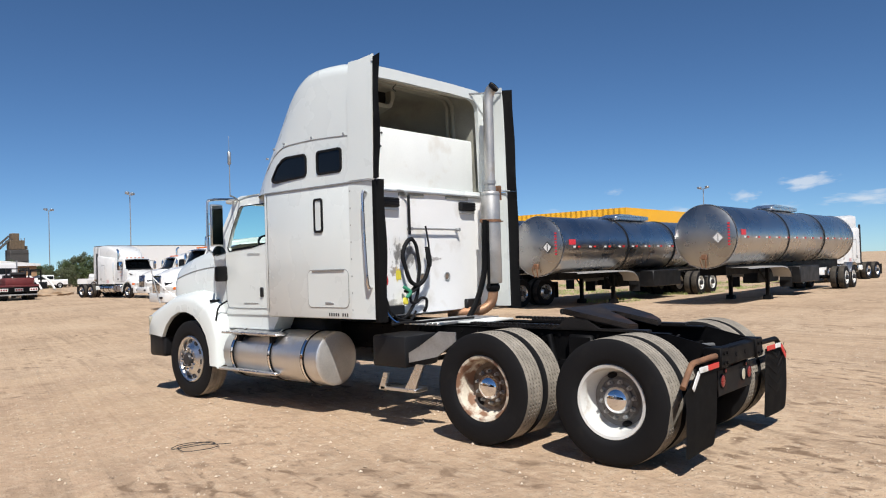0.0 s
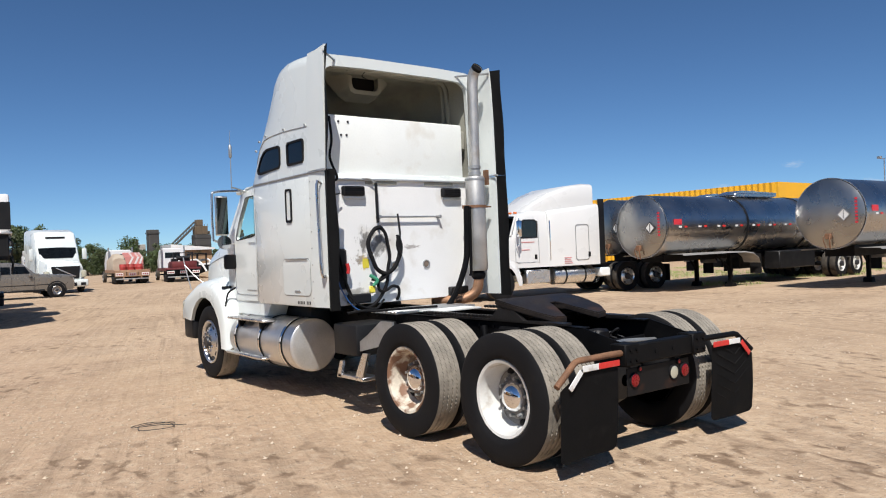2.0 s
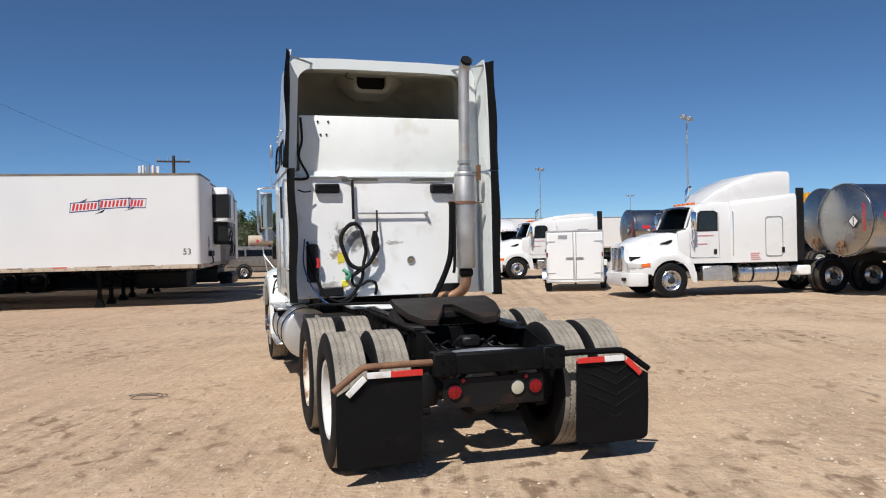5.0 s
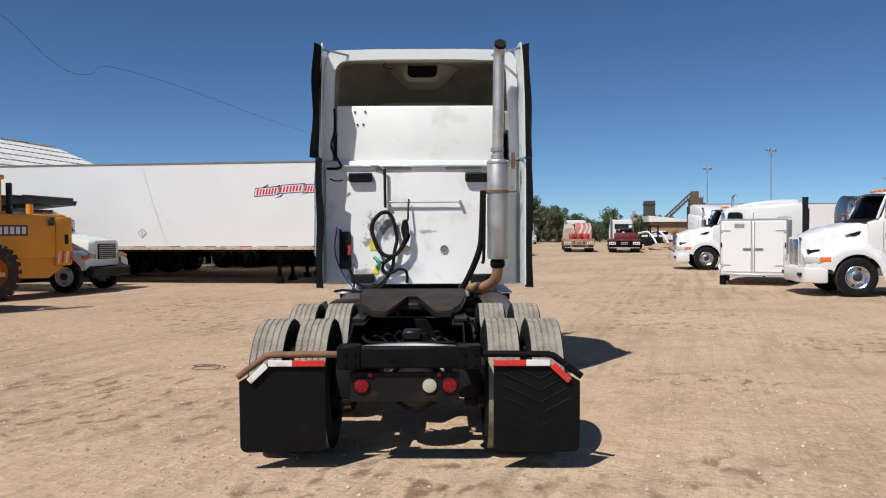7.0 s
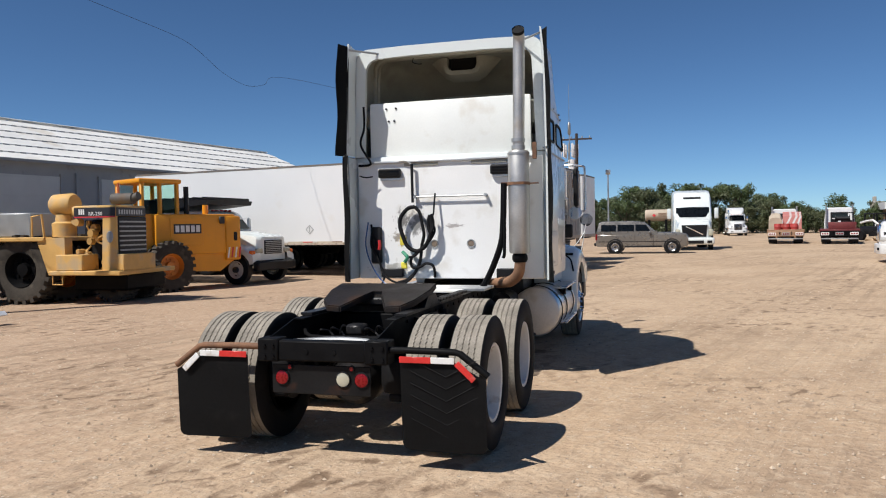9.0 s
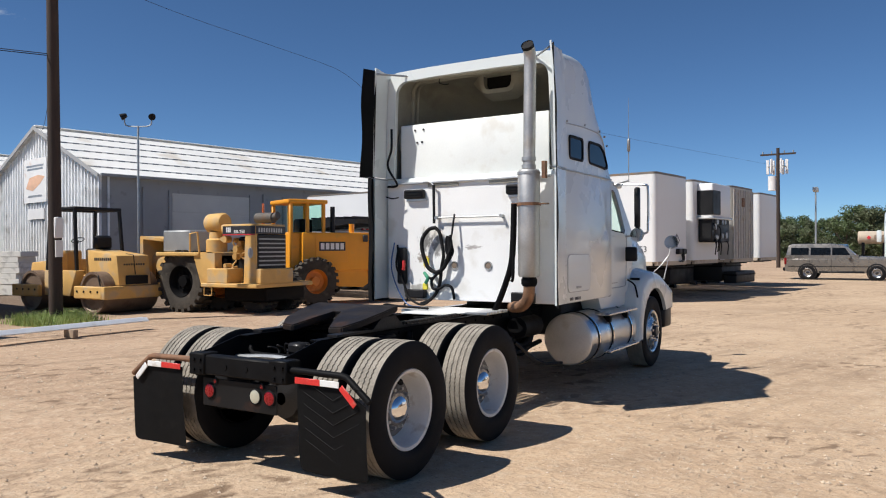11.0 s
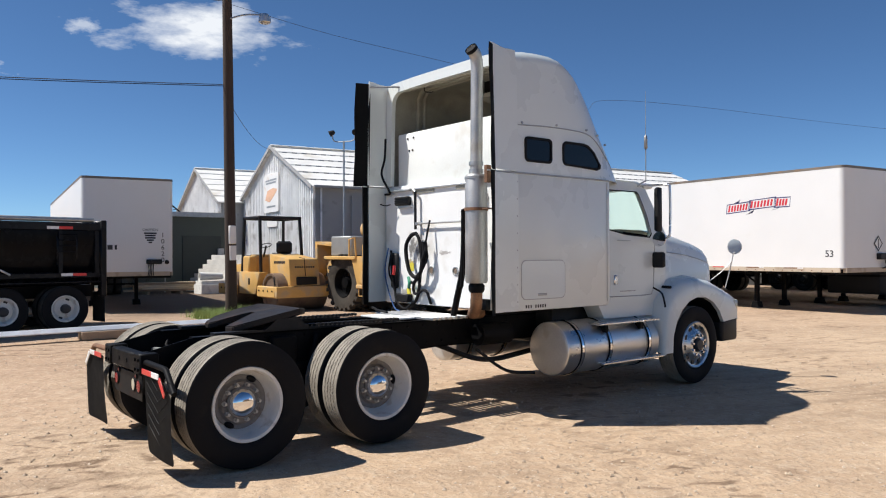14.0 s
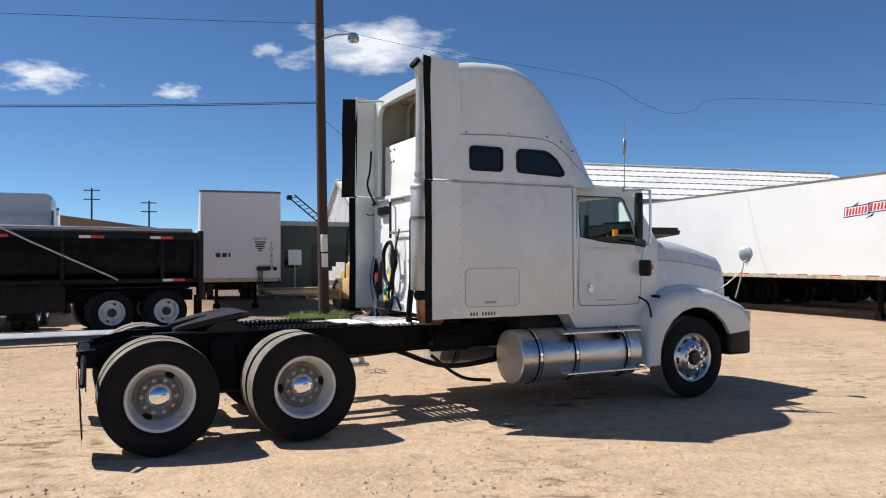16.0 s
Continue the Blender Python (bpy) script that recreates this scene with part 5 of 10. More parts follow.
bm = box(B(), -1.06, -0.86, 2.22, 2.72, 0.37, 0.41, 0.008)
prism(bm, [(2.74, 0.37), (2.66, 0.37), (2.60, 0.55), (2.66, 0.55)], "x", -1.06, -1.03)
prism(bm, [(2.22, 0.41), (2.36, 0.41), (2.20, 0.66), (2.10, 0.66)], "x", -1.06, -1.03)
part("low_step", bm, alu, truck, "bare aluminium low step")
bm = box(B(), -0.7, 0.7, 4.0, 5.9, 0.62, 1.08, 0.1, 2)
box(bm, -0.6, 0.6, 5.4, 6.9, 0.55, 1.15, 0.1, 2)
part("engine_block", bm, grease, truck)
bm = cyl(B(), (0.62, 2.9, 0.82), (0.62, 3.35, 0.82), 0.12, n=16)
part("air_tank", bm, frame_black, truck)
bm = B()
tube(bm, [(0.6, 2.9, 0.66), (0.75, 3.2, 0.42), (0.9, 3.5, 0.38)], 0.02, n=6)
tube(bm, [(0.3, 2.6, 0.7), (0.4, 3.2, 0.5), (0.4, 4.0, 0.55)], 0.03, n=6)
part("underside_pipe", bm, grease, truck)
bm = cyl(B(), (-0.95, 6.31, 0.48), (0.95, 6.31, 0.48), 0.06, n=10)
part("front_axle", bm, grease, truck)

# ---- yard: shared kit for parked vehicles ----
def text_mesh(body, size, name):
    cu = bpy.data.curves.new(name, "FONT")
    cu.body, cu.size, cu.extrude, cu.align_x, cu.align_y = body, size, 0.004, "CENTER", "CENTER"
    tmp = bpy.data.objects.new(name, cu)
    scene.collection.objects.link(tmp)
    me = bpy.data.meshes.new_from_object(tmp.evaluated_get(bpy.context.evaluated_depsgraph_get()))
    bpy.data.objects.remove(tmp)
    bpy.data.curves.remove(cu)
    return me


def lettering(body, size, material, parent, m, name="lettering"):
    me = text_mesh(body, size, name)
    me.materials.clear()
    me.materials.append(material)
    ob = new(name, me)
    ob.parent = parent
    ob.matrix_basis = m
    return ob


_wheel_cache = {}


def yard_wheel(parent, x, y, r=0.51, w=0.28, rim=None, side=1, name="wheel", material=None):
    """A tyre and its rim; side: the way the rim faces along x."""
    rim = rim or rim_white
    key = (round(r, 3), round(w, 3))
    if key not in _wheel_cache:
        _wheel_cache[key] = (mesh_of("wheel", tyre(B(), r, w, r * 0.57, n=36), [rubber, yard_tread]),)
    o = new(name, _wheel_cache[key][0])
    o.parent = parent
    o.matrix_basis = pose(x, y, r - 0.01, 0, 0, 0 if side > 0 else 180)
    k2 = key + (rim.name,)
    if k2 not in _wheel_cache:
        q = r * 0.57
        bm = lathe(B(), [(-w * 0.9, q), (-0.01, q + 0.012), (0.0, q), (-0.02, q - 0.03), (-0.09, q - 0.05), (-0.11, q * 0.75), (-0.06, q * 0.5), (-0.05, q * 0.33), (0.03, q * 0.3), (0.05, q * 0.2), (0.05, 0.0)], n=28)
        me = mesh_of("rim", bm, [rim, black_paint])
        _wheel_cache[k2] = (me,)
    ri = new("rim", _wheel_cache[k2][0])
    ri.parent = o
    ri.matrix_basis = pose(w / 2 - 0.005, 0, 0)
    # rim holes are black discs, their inner shade put into the colour
    k3 = key + ("hole",)
    if k3 not in _wheel_cache:
        _wheel_cache[k3] = (mesh_of("rim_hole", lathe(B(), [(0.0, 0.0), (0.0, r * 0.085), (0.012, r * 0.08), (0.012, 0.0)], n=12), black_paint), mesh_of("hub", lathe(B(), [(0.0, r * 0.21), (0.085, r * 0.19), (0.1, r * 0.12), (0.1, 0.0)], n=16), black_paint))
    for a in (70, 250):
        h = new("rim_hole", _wheel_cache[k3][0])
        h.parent = o
        h.matrix_basis = pose(w / 2 - 0.11, math.cos(radians(a)) * r * 0.42, math.sin(radians(a)) * r * 0.42)
    if rim is not chrome:
        h = new("hub", _wheel_cache[k3][1])
        h.parent = o
        h.matrix_basis = pose(w / 2 - 0.045, 0, 0)
    return o


def axle_pair(parent, y, r=0.51, half=1.2, w=0.28, rim=None, dual=True):
    for s in (-1, 1):
        yard_wheel(parent, s * (half - w / 2), y, r, w, rim, s)
        if dual:
            yard_wheel(parent, s * (half - w * 1.5 - 0.05), y, r, w, rim, s, "inner_wheel")
    part("axle", cyl(B(), (-half + 0.1, y, r), (half - 0.1, y, r), 0.07, n=10), frame_black, parent)


edge_rail = mat("weathered_top_rail", (0.20, 0.175, 0.15), 0.6, 0.3, var=0.2, scale=1.5, dirt=(0.3, 0.18, 0.09), amount=0.25)


def van_trailer(m, long, label, paint, z0=1.15, z1=4.08, wide=2.59, legs=True, tail_axle=2.2, doors=True):
    """Nose at y = 0, tail at y = -long."""
    t = thing("box_trailer", m, label, "trailer")
    h = wide / 2
    o = rounded(-h, h, -long, 0, 0.16, 4)
    bm = B()
    prism(bm, [(p if p[1] > -long * 0.5 else (max(-h, min(h, p[0] * 1.2)), -long)) for p in o], "z", z0 + 0.12, z1 - 0.07)
    part("body", bm, paint, t, "", smooth=60)
    bm = frame_strip(B(), [(x * 1.004, y) for x, y in o], [(x * 0.9, y * 0.99 - 0.06) for x, y in o], "z", z1 - 0.07, z1)
    part("top_rail", bm, edge_rail, t)
    bm = box(B(), -h * 0.95, h * 0.95, -long + 0.05, -0.08, z1 - 0.06, z1 - 0.015)
    part("roof", bm, paint, t)
    bm = B()
    for s in (-1, 1):
        box(bm, s * (h - 0.05), s * (h + 0.006), -long, -0.12, z0, z0 + 0.13, 0.006)
    box(bm, -h + 0.1, h - 0.1, -0.1, 0.006, z0, z0 + 0.13, 0.006)
    rail = part("bottom_rail", bm, rail_beige, t)
    bm = B()
    for s in (-1, 1):
        for k in range(int(long / 0.3)):
            box(bm, s * (h + 0.005), s * (h + 0.012), -0.35 - k * 0.3, -0.32 - k * 0.3, z0 + 0.03, z0 + 0.06)
    tagged(part("rail_rivets", bm, rust, rail), kind="stuff")
    for s in (-1, 1):
        y = -long + 0.6
        k = 0
        while y < -0.8:
            bm = box(B(), s * (h + 0.006), s * (h + 0.010), y, y + 0.42, z0 + 0.095, z0 + 0.125)
            part("reflective_tape", bm, rust if k % 3 else red_tape, t)
            bm = box(B(), s * (h + 0.006), s * (h + 0.010), y + 0.43, y + 0.6, z0 + 0.095, z0 + 0.125)
            part("reflective_tape", bm, white_tape, t)
            y += 1.25
            k += 1
    bm = B()
    for k in range(int(long / 0.35)):
        box(bm, -h + 0.03, h - 0.03, -0.3 - k * 0.35, -0.25 - k * 0.35, z0 - 0.07, z0 + 0.03)
    for s in (-1, 1):
        box(bm, s * 0.5, s * 0.6, -long + 0.2, -long + 5.0, z0 - 0.28, z0 - 0.06)
    tagged(part("underframe", bm, frame_black, t), kind="stuff")
    # rims are black, with the shade under the trailer put into their colour
    for yy in (tail_axle, tail_axle + 1.25):
        axle_pair(t, -long + yy, 0.51, 1.24, rim=plastic_black)
    # unseen flaps, rails and air tank, added in black to darken the underside
    for s in (-1, 1):
        part("mud_flap", box(B(), s * 0.62, s * 1.22, -long + tail_axle - 0.85, -long + tail_axle - 0.83, 0.18, 0.85), flap_rubber, t)
        part("bogie_rail", box(B(), s * 0.5, s * 0.62, -long + tail_axle - 0.8, -long + tail_axle + 2.2, 0.62, 0.86, 0.01), frame_black, t)
    part("air_tank", cyl(B(), (-0.5, -long + tail_axle + 2.7, 0.8), (0.5, -long + tail_axle + 2.7, 0.8), 0.14, n=14), frame_black, t)
    if legs:
        for s in (-1, 1):
            bm = box(B(), s * 0.62, s * 0.74, -3.2, -3.08, 0.18, z0, 0.01)
            prism(bm, [(-3.28, 0.02), (-3.0, 0.02), (-3.06, 0.2), (-3.22, 0.2)], "x", s * 0.56, s * 0.8)
            tube(bm, [(s * 0.68, -3.14, 0.75), (s * 0.62, -3.7, z0 - 0.05)], 0.03, n=6, k=1)
            part("landing_leg", bm, frame_black, t)
        part("leg_brace", tube(B(), [(-0.68, -3.14, 0.72), (0.68, -3.14, 0.72)], 0.03, n=6, k=1), frame_black, t)
    if doors:
        for s in (-1, 1):
            bm = box(B(), s * 0.02, s * (h - 0.08), -long - 0.03, -long, z0 + 0.15, z1 - 0.12, 0.01)
            d = part("rear_door", bm, paint, t)
            for q in (0.25, 0.75):
                part("lock_rod", cyl(B(), (s * (h - 0.1) * q, -long - 0.06, z0 + 0.1), (s * (h - 0.1) * q, -long - 0.06, z1 - 0.1), 0.018, n=6), steel_grey, d)
        bm = box(B(), -h + 0.1, h - 0.1, -long - 0.03, -long + 0.08, 0.5, 0.6)
        for s in (-1, 1):
            box(bm, s * 0.5, s * 0.58, -long - 0.02, -long + 0.06, 0.55, z0)
        part("rear_guard", bm, steel_grey, t)
    return t


def heading(x, y, dx, dy, z=0.0):
    """A pose at (x, y) whose own +y points along (dx, dy)."""
    return pose(x, y, z, 0, 0, math.degrees(math.atan2(-dx, dy)))


# the long white trailer with the ribbon banner
TD = Vector((0.992, -0.125))
tr1 = van_trailer(heading(-2.13, 19.92, TD.x, TD.y), 16.15, "long white dry van trailer with a red ribbon banner", white_far)
sx = 2.59 / 2
for y0, y1, dz, skew in ((-3.78, -2.92, 0.0, 0.07), (-2.98, -2.06, 0.09, 0.06), (-2.12, -1.6, 0.12, 0.0)):
    z = 2.90 + dz
    pts = [(y0, z), (y1, z + skew), (y1 + 0.03, z + skew + 0.30), (y0 + 0.03, z + 0.30)]
    mid = ((y0 + y1) / 2, z + 0.15 + skew / 2)
    inn = [(mid[0] + (p[0] - mid[0]) * 0.95, mid[1] + (p[1] - mid[1]) * 0.82) for p in pts]
    b = part("banner", frame_strip(B(), pts, inn, "x", sx, sx + 0.004), blue_paint, tr1, "blue-edged ribbon with slanted red lettering")
    n = max(3, int((y1 - y0) / 0.115))
    for k in range(n):
        yy = y0 + 0.07 + (y1 - y0 - 0.14) * k / n
        zz = z + 0.055 + skew * ((yy - y0) / (y1 - y0))
        tall = 0.19 if k else 0.21
        part("lettering_bar", prism(B(), [(yy, zz), (yy + 0.062, zz), (yy + 0.10, zz + tall), (yy + 0.038, zz + tall)], "x", sx, sx + 0.005), red_paint, b)
for y0, dz in ((-3.08, -0.05), (-2.22, 0.04), (-3.56, 0.29)):
    part("banner_fold", prism(B(), [(y0, 2.90 + dz), (y0 + 0.26, 2.97 + dz), (y0 + 0.30, 2.90 + dz + 0.15), (y0 + 0.22, 2.95 + dz)], "x", sx, sx + 0.003), blue_paint, tr1)
lettering("53", 0.26, black_paint, tr1, Matrix.Translation((sx + 0.004, -0.42, 1.66)) @ pose(0, 0, 0, 90, 0, 90))


def diamond(parent, m, size=0.17, ink=None):
    d = part("placard", frame_strip(B(), [(-size, 0), (0, -size), (size, 0), (0, size)], [(-size * 0.82, 0), (0, -size * 0.82), (size * 0.82, 0), (0, size * 0.82)], "y", -0.008, 0.0), ink or steel_grey, parent, "diamond placard holder", m)
    part("placard_plate", prism(B(), [(-size * 0.82, 0), (0, -size * 0.82), (size * 0.82, 0), (0, size * 0.82)], "y", -0.004, 0.0), white_tape, d)
    bm = box(B(), -0.015, 0.015, -0.009, 0.0, -size * 0.6, size * 0.6)
    part("placard_bar", bm, ink or steel_grey, d)
    return d


diamond(tr1, pose(sx + 0.004, -7.75, 1.72, 0, 0, 90))
diamond(tr1, pose(-0.35, 0.008, 1.95, 0, 0, 180), 0.22, black_paint)
for dx in (-0.8, -0.4):
    part("nose_box", box(B(), dx - 0.16, dx + 0.12, -0.02, 0.12, 1.5, 1.68, 0.02), plastic_black, tr1)
bm = B()
for k in range(5):
    tube(bm, [(-0.8 + k * 0.06, 0.08, 1.5), (-0.78 + k * 0.05, 0.1, 1.32 - 0.03 * (k % 2)), (-0.75 + k * 0.06, 0.03, 1.25)], 0.012, n=5)
part("nose_hose", bm, plastic_black, tr1)

# refrigerated trailer beside it, its unit on the nose
tr2 = van_trailer(heading(-1.82, 23.38, TD.x, TD.y), 14.6, "white refrigerated trailer with an open black cooling unit on the nose", white_far, legs=True)
bm = box(B(), -0.95, 0.95, 0.0, 0.55, 2.75, 3.95, 0.08, 2)
unit = part("cooling_unit", bm, white_far, tr2, "white cooling unit housing")
bm = box(B(), 0.2, 0.97, -0.0, 0.57, 2.85, 3.7, 0.02)
part("unit_grille", bm, plastic_black, unit)
bm = box(B(), -0.9, 0.9, 0.02, 0.5, 1.9, 2.72, 0.03)
part("engine_bay", bm, plastic_black, unit, "black exposed engine bay")
rnd = random.Random(5)
for k in range(16):
    x, z = rnd.uniform(-0.8, 0.8), rnd.uniform(1.95, 2.65)
    if k % 2:
        part("pulley", cyl(B(), (x, 0.5, z), (x, 0.56, z), rnd.uniform(0.05, 0.12), n=10), steel_grey, unit)
    else:
        part("coolant_hose", tube(B(), [(x, 0.5, z), (x + 0.1, 0.6, z - 0.15), (x + 0.05, 0.55, z - 0.5)], 0.02, n=5), plastic_black, unit)
part("unit_bumper", box(B(), -1.0, 1.0, 0.0, 0.6, 2.70, 2.78, 0.02), alu_dull, unit)
# grey ribbed trailer behind
grey_rib = mat("weathered_grey_panel", (0.45, 0.43, 0.39), 0.6, var=0.15, scale=3, dirt=(0.3, 0.25, 0.19), amount=0.3, dscale=3)
tr3 = van_trailer(heading(-1.19, 26.82, TD.x, TD.y), 14.0, "weathered grey ribbed trailer", grey_rib, legs=True)
for k in range(9):
    part("rib", box(B(), -1.2 + k * 0.3, -1.16 + k * 0.3, 0.0, 0.03, 1.3, 3.95), grey_rib, tr3)
part("hatch", box(B(), -0.1, 0.2, 0.0, 0.03, 3.3, 3.65, 0.01), rust, tr3)
for owner, y0, y1, z0, z1 in ((tr3, -2.3, -0.45, 0.42, 1.12), (tr3, -0.4, 0.1, 0.34, 0.8), (tr2, -2.6, -0.9, 0.4, 1.1)):
    sb = part("slung_box", box(B(), -1.15, 1.15, y0, y1, z0, z1, 0.05, 2), plastic_black, owner, "black box slung under the floor")
    part("box_lid", box(B(), -1.17, 1.17, y0 - 0.01, y1 + 0.015, z1 - 0.16, z1 - 0.1, 0.01), frame_black, sb)
van_trailer(heading(-0.92, 31.4, TD.x, TD.y), 12.0, "short white trailer with a rounded nose", white_far, legs=True)

# white trailer seen from its nose, with notices on it
tr5 = van_trailer(heading(-16.71, 4.21, 0.99, -0.14), 14.6, "white trailer with black notices and number on its nose", white_far, z0=1.06, z1=4.03, legs=True)
for k, w in enumerate((0.15, 0.14, 0.06)):
    part("logo_bar", box(B(), 0.78 - k * 0.2 - w, 0.78 - k * 0.2, 0.0, 0.008, 1.86, 2.0), black_paint, tr5)
lettering("CAUTION", 0.1, black_paint, tr5, pose(-0.62, 0.004, 2.46, 90, 0, 180))
for k, (w, z) in enumerate(((0.36, 2.36), (0.3, 2.29), (0.3, 2.22), (0.2, 2.15), (0.1, 2.08))):
    part("notice_bar", box(B(), -0.62 - w / 2, -0.62 + w / 2, 0.0, 0.006, z - 0.025, z + 0.02), black_paint, tr5)
for k, ch in enumerate("10620"):
    lettering(ch, 0.2, black_paint, tr5, pose(-0.98, 0.004, 2.3 - k * 0.19, 90, 0, 180))
part("nose_box", box(B(), -0.95, -0.5, 0.0, 0.08, 1.42, 1.56, 0.02), plastic_black, tr5)
part("nose_socket", lathe(B(), [(0, 0.07), (0.05, 0.06), (0.06, 0)], (-1.1, 0.0, 1.48), (0, 1, 0), 12), plastic_black, tr5)
bm = B()
for k in range(4):
    tube(bm, [(-0.7 + k * 0.05, 0.06, 1.44), (-0.68 + k * 0.04, 0.12, 1.2), (-0.7 + k * 0.07, 0.05, 1.0 - 0.04 * k)], 0.013, n=5)
part("nose_hose", bm, plastic_black, tr5)

# unseen dark wall, added to block bright far ground under the row of trailers
bm = box(B(), -24.0, -2.6, -0.1, 0.1, 0.0, 2.3)
tagged(part("wall_north", bm, mat("dark_backing", (0.05, 0.048, 0.045), 0.9, var=0.2, bump=0.002), None, "", heading(-0.93, 33.53, -TD.y, TD.x)), "added plain dark wall closing the gap under the trailers", "wall", kind="structure")

# ---- steel building, shed, pole ----
corr = mat("corrugated_galvanised_wall", (0.82, 0.82, 0.81), 0.55, 0.05, var=0.1, scale=1.2, dirt=(0.36, 0.33, 0.29), amount=0.22, dscale=0.9)
roof_white = mat("white_metal_roof", (0.78, 0.765, 0.72), 0.5, var=0.05, scale=0.6, dirt=(0.52, 0.44, 0.33), amount=0.22, dscale=0.5)
grey_wall = mat("grey_painted_wall", (0.34, 0.34, 0.335), 0.7, var=0.08, scale=0.8, dirt=(0.2, 0.19, 0.18), amount=0.1)
roller_door = mat("grey_roller_door", (0.62, 0.60, 0.55), 0.6, var=0.06, scale=1.0)
green_wall = mat("dark_green_wall", (0.075, 0.085, 0.07), 0.8, var=0.15, scale=0.7)
sign_white = mat("faded_white_sign", (0.76, 0.74, 0.71), 0.5, var=0.05, dirt=(0.6, 0.42, 0.3), amount=0.12)
yellow_wall = mat("yellow_cladding", (0.80, 0.42, 0.02), 0.5, var=0.05, scale=0.5)
brown_roof = mat("brown_roof", (0.28, 0.19, 0.11), 0.75, var=0.1)


def steel_building(m, half, long, eave, ridge, label, with_doors):
    """Gable at y = 0, ridge along +y; x = 0 under the ridge."""
    b = thing("steel_building", m, label, "building")
    # corrugated gable: ribs as a zigzag strip cut by the roof line
    bm = B()
    n = int(half * 2 / 0.32)
    low, up = [], []
    for k in range(n):
        for u, y in ((0.0, 0.0), (0.52, 0.0), (0.6, -0.11), (0.9, -0.11), (0.98, 0.0)):
            x = -half + 2 * half * (k + u) / n
            z = eave + (ridge - eave) * (1 - abs(x) / half)
            low.append((x, y, 0.0))
            up.append((x, y, z))
    loft(bm, [low, up])
    part("gable_wall", bm, corr, b, "corrugated galvanised gable wall", smooth=0)
    for s in (-1, 1):
        bm = box(B(), s * (half - 0.1), s * half, 0.02, long, 0.0, eave - 0.02)
        part("side_wall", bm, grey_wall, b)
        # stepped metal roof in lapped courses
        courses = 6
        for c in range(courses):
            t0, t1 = c / courses, (c + 1) / courses
            bm = B()
            xa, xb = (half + 0.35) * (1 - t0), (half + 0.35) * (1 - t1)
            za, zb = eave - 0.12 + (ridge - eave + 0.14) * t0 + 0.07, eave - 0.12 + (ridge - eave + 0.14) * t1
            vs = [bm.verts.new(p) for p in ((s * xa, -0.3, za), (s * xa, long + 0.3, za), (s * xb, long + 0.3, zb + 0.02), (s * xb, -0.3, zb + 0.02))]
            ws_ = [bm.verts.new(v.co + Vector((0, 0, -0.07))) for v in vs]
            bridge(bm, vs, ws_)
            face(bm, vs)
            face(bm, ws_[::-1])
            part("roof_course", bm, roof_white, b, "white lapped metal roof", smooth=0)
        if with_doors:
            for c in range(courses):
                t0 = c / courses
                xa = (half + 0.35) * (1 - t0)
                za = eave - 0.12 + (ridge - eave + 0.14) * t0 + 0.07
                bm = B()
                vs_, fs_ = [], []
                for k in range(int(long / 0.55)):
                    y = k * 0.55
                    for p in ((xa + 0.03, y, za - 0.07), (xa + 0.03, y + 0.3, za - 0.07), (xa + 0.03, y + 0.3, za - 0.005), (xa + 0.03, y, za - 0.005)):
                        vs_.append((s * p[0], p[1], p[2]))
                    fs_.append((4 * k, 4 * k + 1, 4 * k + 2, 4 * k + 3))
                me_ = bpy.data.meshes.new("lap_closure")
                me_.from_pydata(vs_, [], fs_)
                me_.materials.append(grey_wall)
                o_ = new("lap_closure", me_)
                o_.parent = b
                o_["kind"] = "stuff"
        bm = prism(B(), [(s * (half + 0.36), eave - 0.2), (s * (half + 0.36), eave - 0.02), (0, ridge + 0.1), (0, ridge - 0.1)], "y", -0.34, -0.3)
        part("barge_board", bm, grey_wall, b)
    bm = box(B(), -0.18, 0.18, -0.3, long + 0.3, ridge + 0.06, ridge + 0.12, 0.02)
    part("ridge_cap", bm, roof_white, b)
    part("gable_wall_back", prism(B(), [(-half, 0), (half, 0), (half, eave), (0, ridge), (-half, eave)], "y", long - 0.1, long), grey_wall, b)
    if with_doors:
        for k in range(int(long / 7)):
            y0 = 3.2 + k * 6.4
            d = part("roller_door", box(B(), half - 0.06, half + 0.03, y0, y0 + 4.2, 0.0, 4.3), roller_door, b, "closed grey sectional door")
            for j in range(5):
                part("door_panel", box(B(), half + 0.03, half + 0.05, y0 + 0.05, y0 + 4.15, 0.05 + j * 0.85, 0.82 + j * 0.85, 0.015), roller_door, d)
            part("door_frame", box(B(), half - 0.02, half + 0.09, y0 - 0.15, y0, 0.0, 4.42), grey_wall, d)
            part("door_frame", box(B(), half - 0.02, half + 0.09, y0 + 4.2, y0 + 4.35, 0.0, 4.42), grey_wall, d)
            part("wall_post", box(B(), half - 0.02, half + 0.12, y0 - 1.4, y0 - 1.15, 0.0, 4.5), grey_wall, d)
        part("gutter", box(B(), half + 0.3, half + 0.42, -0.2, long, eave - 0.12, eave), grey_wall, b)
        part("downpipe", cyl(B(), (half + 0.1, 0.25, 0.0), (half + 0.1, 0.25, eave), 0.05, n=8), corr, b)
    return b


RD = (0.156, 0.988)
bld = steel_building(heading(-31.07, 16.04, *RD), 6.3, 29.8, 4.95, 7.55, "grey steel workshop with a white metal roof and sectional doors", True)
sg = part("sign", box(B(), -1.45, 1.15, -0.2, -0.13, 4.0, 6.1), sign_white, bld, "faded white sign with an orange swoosh")
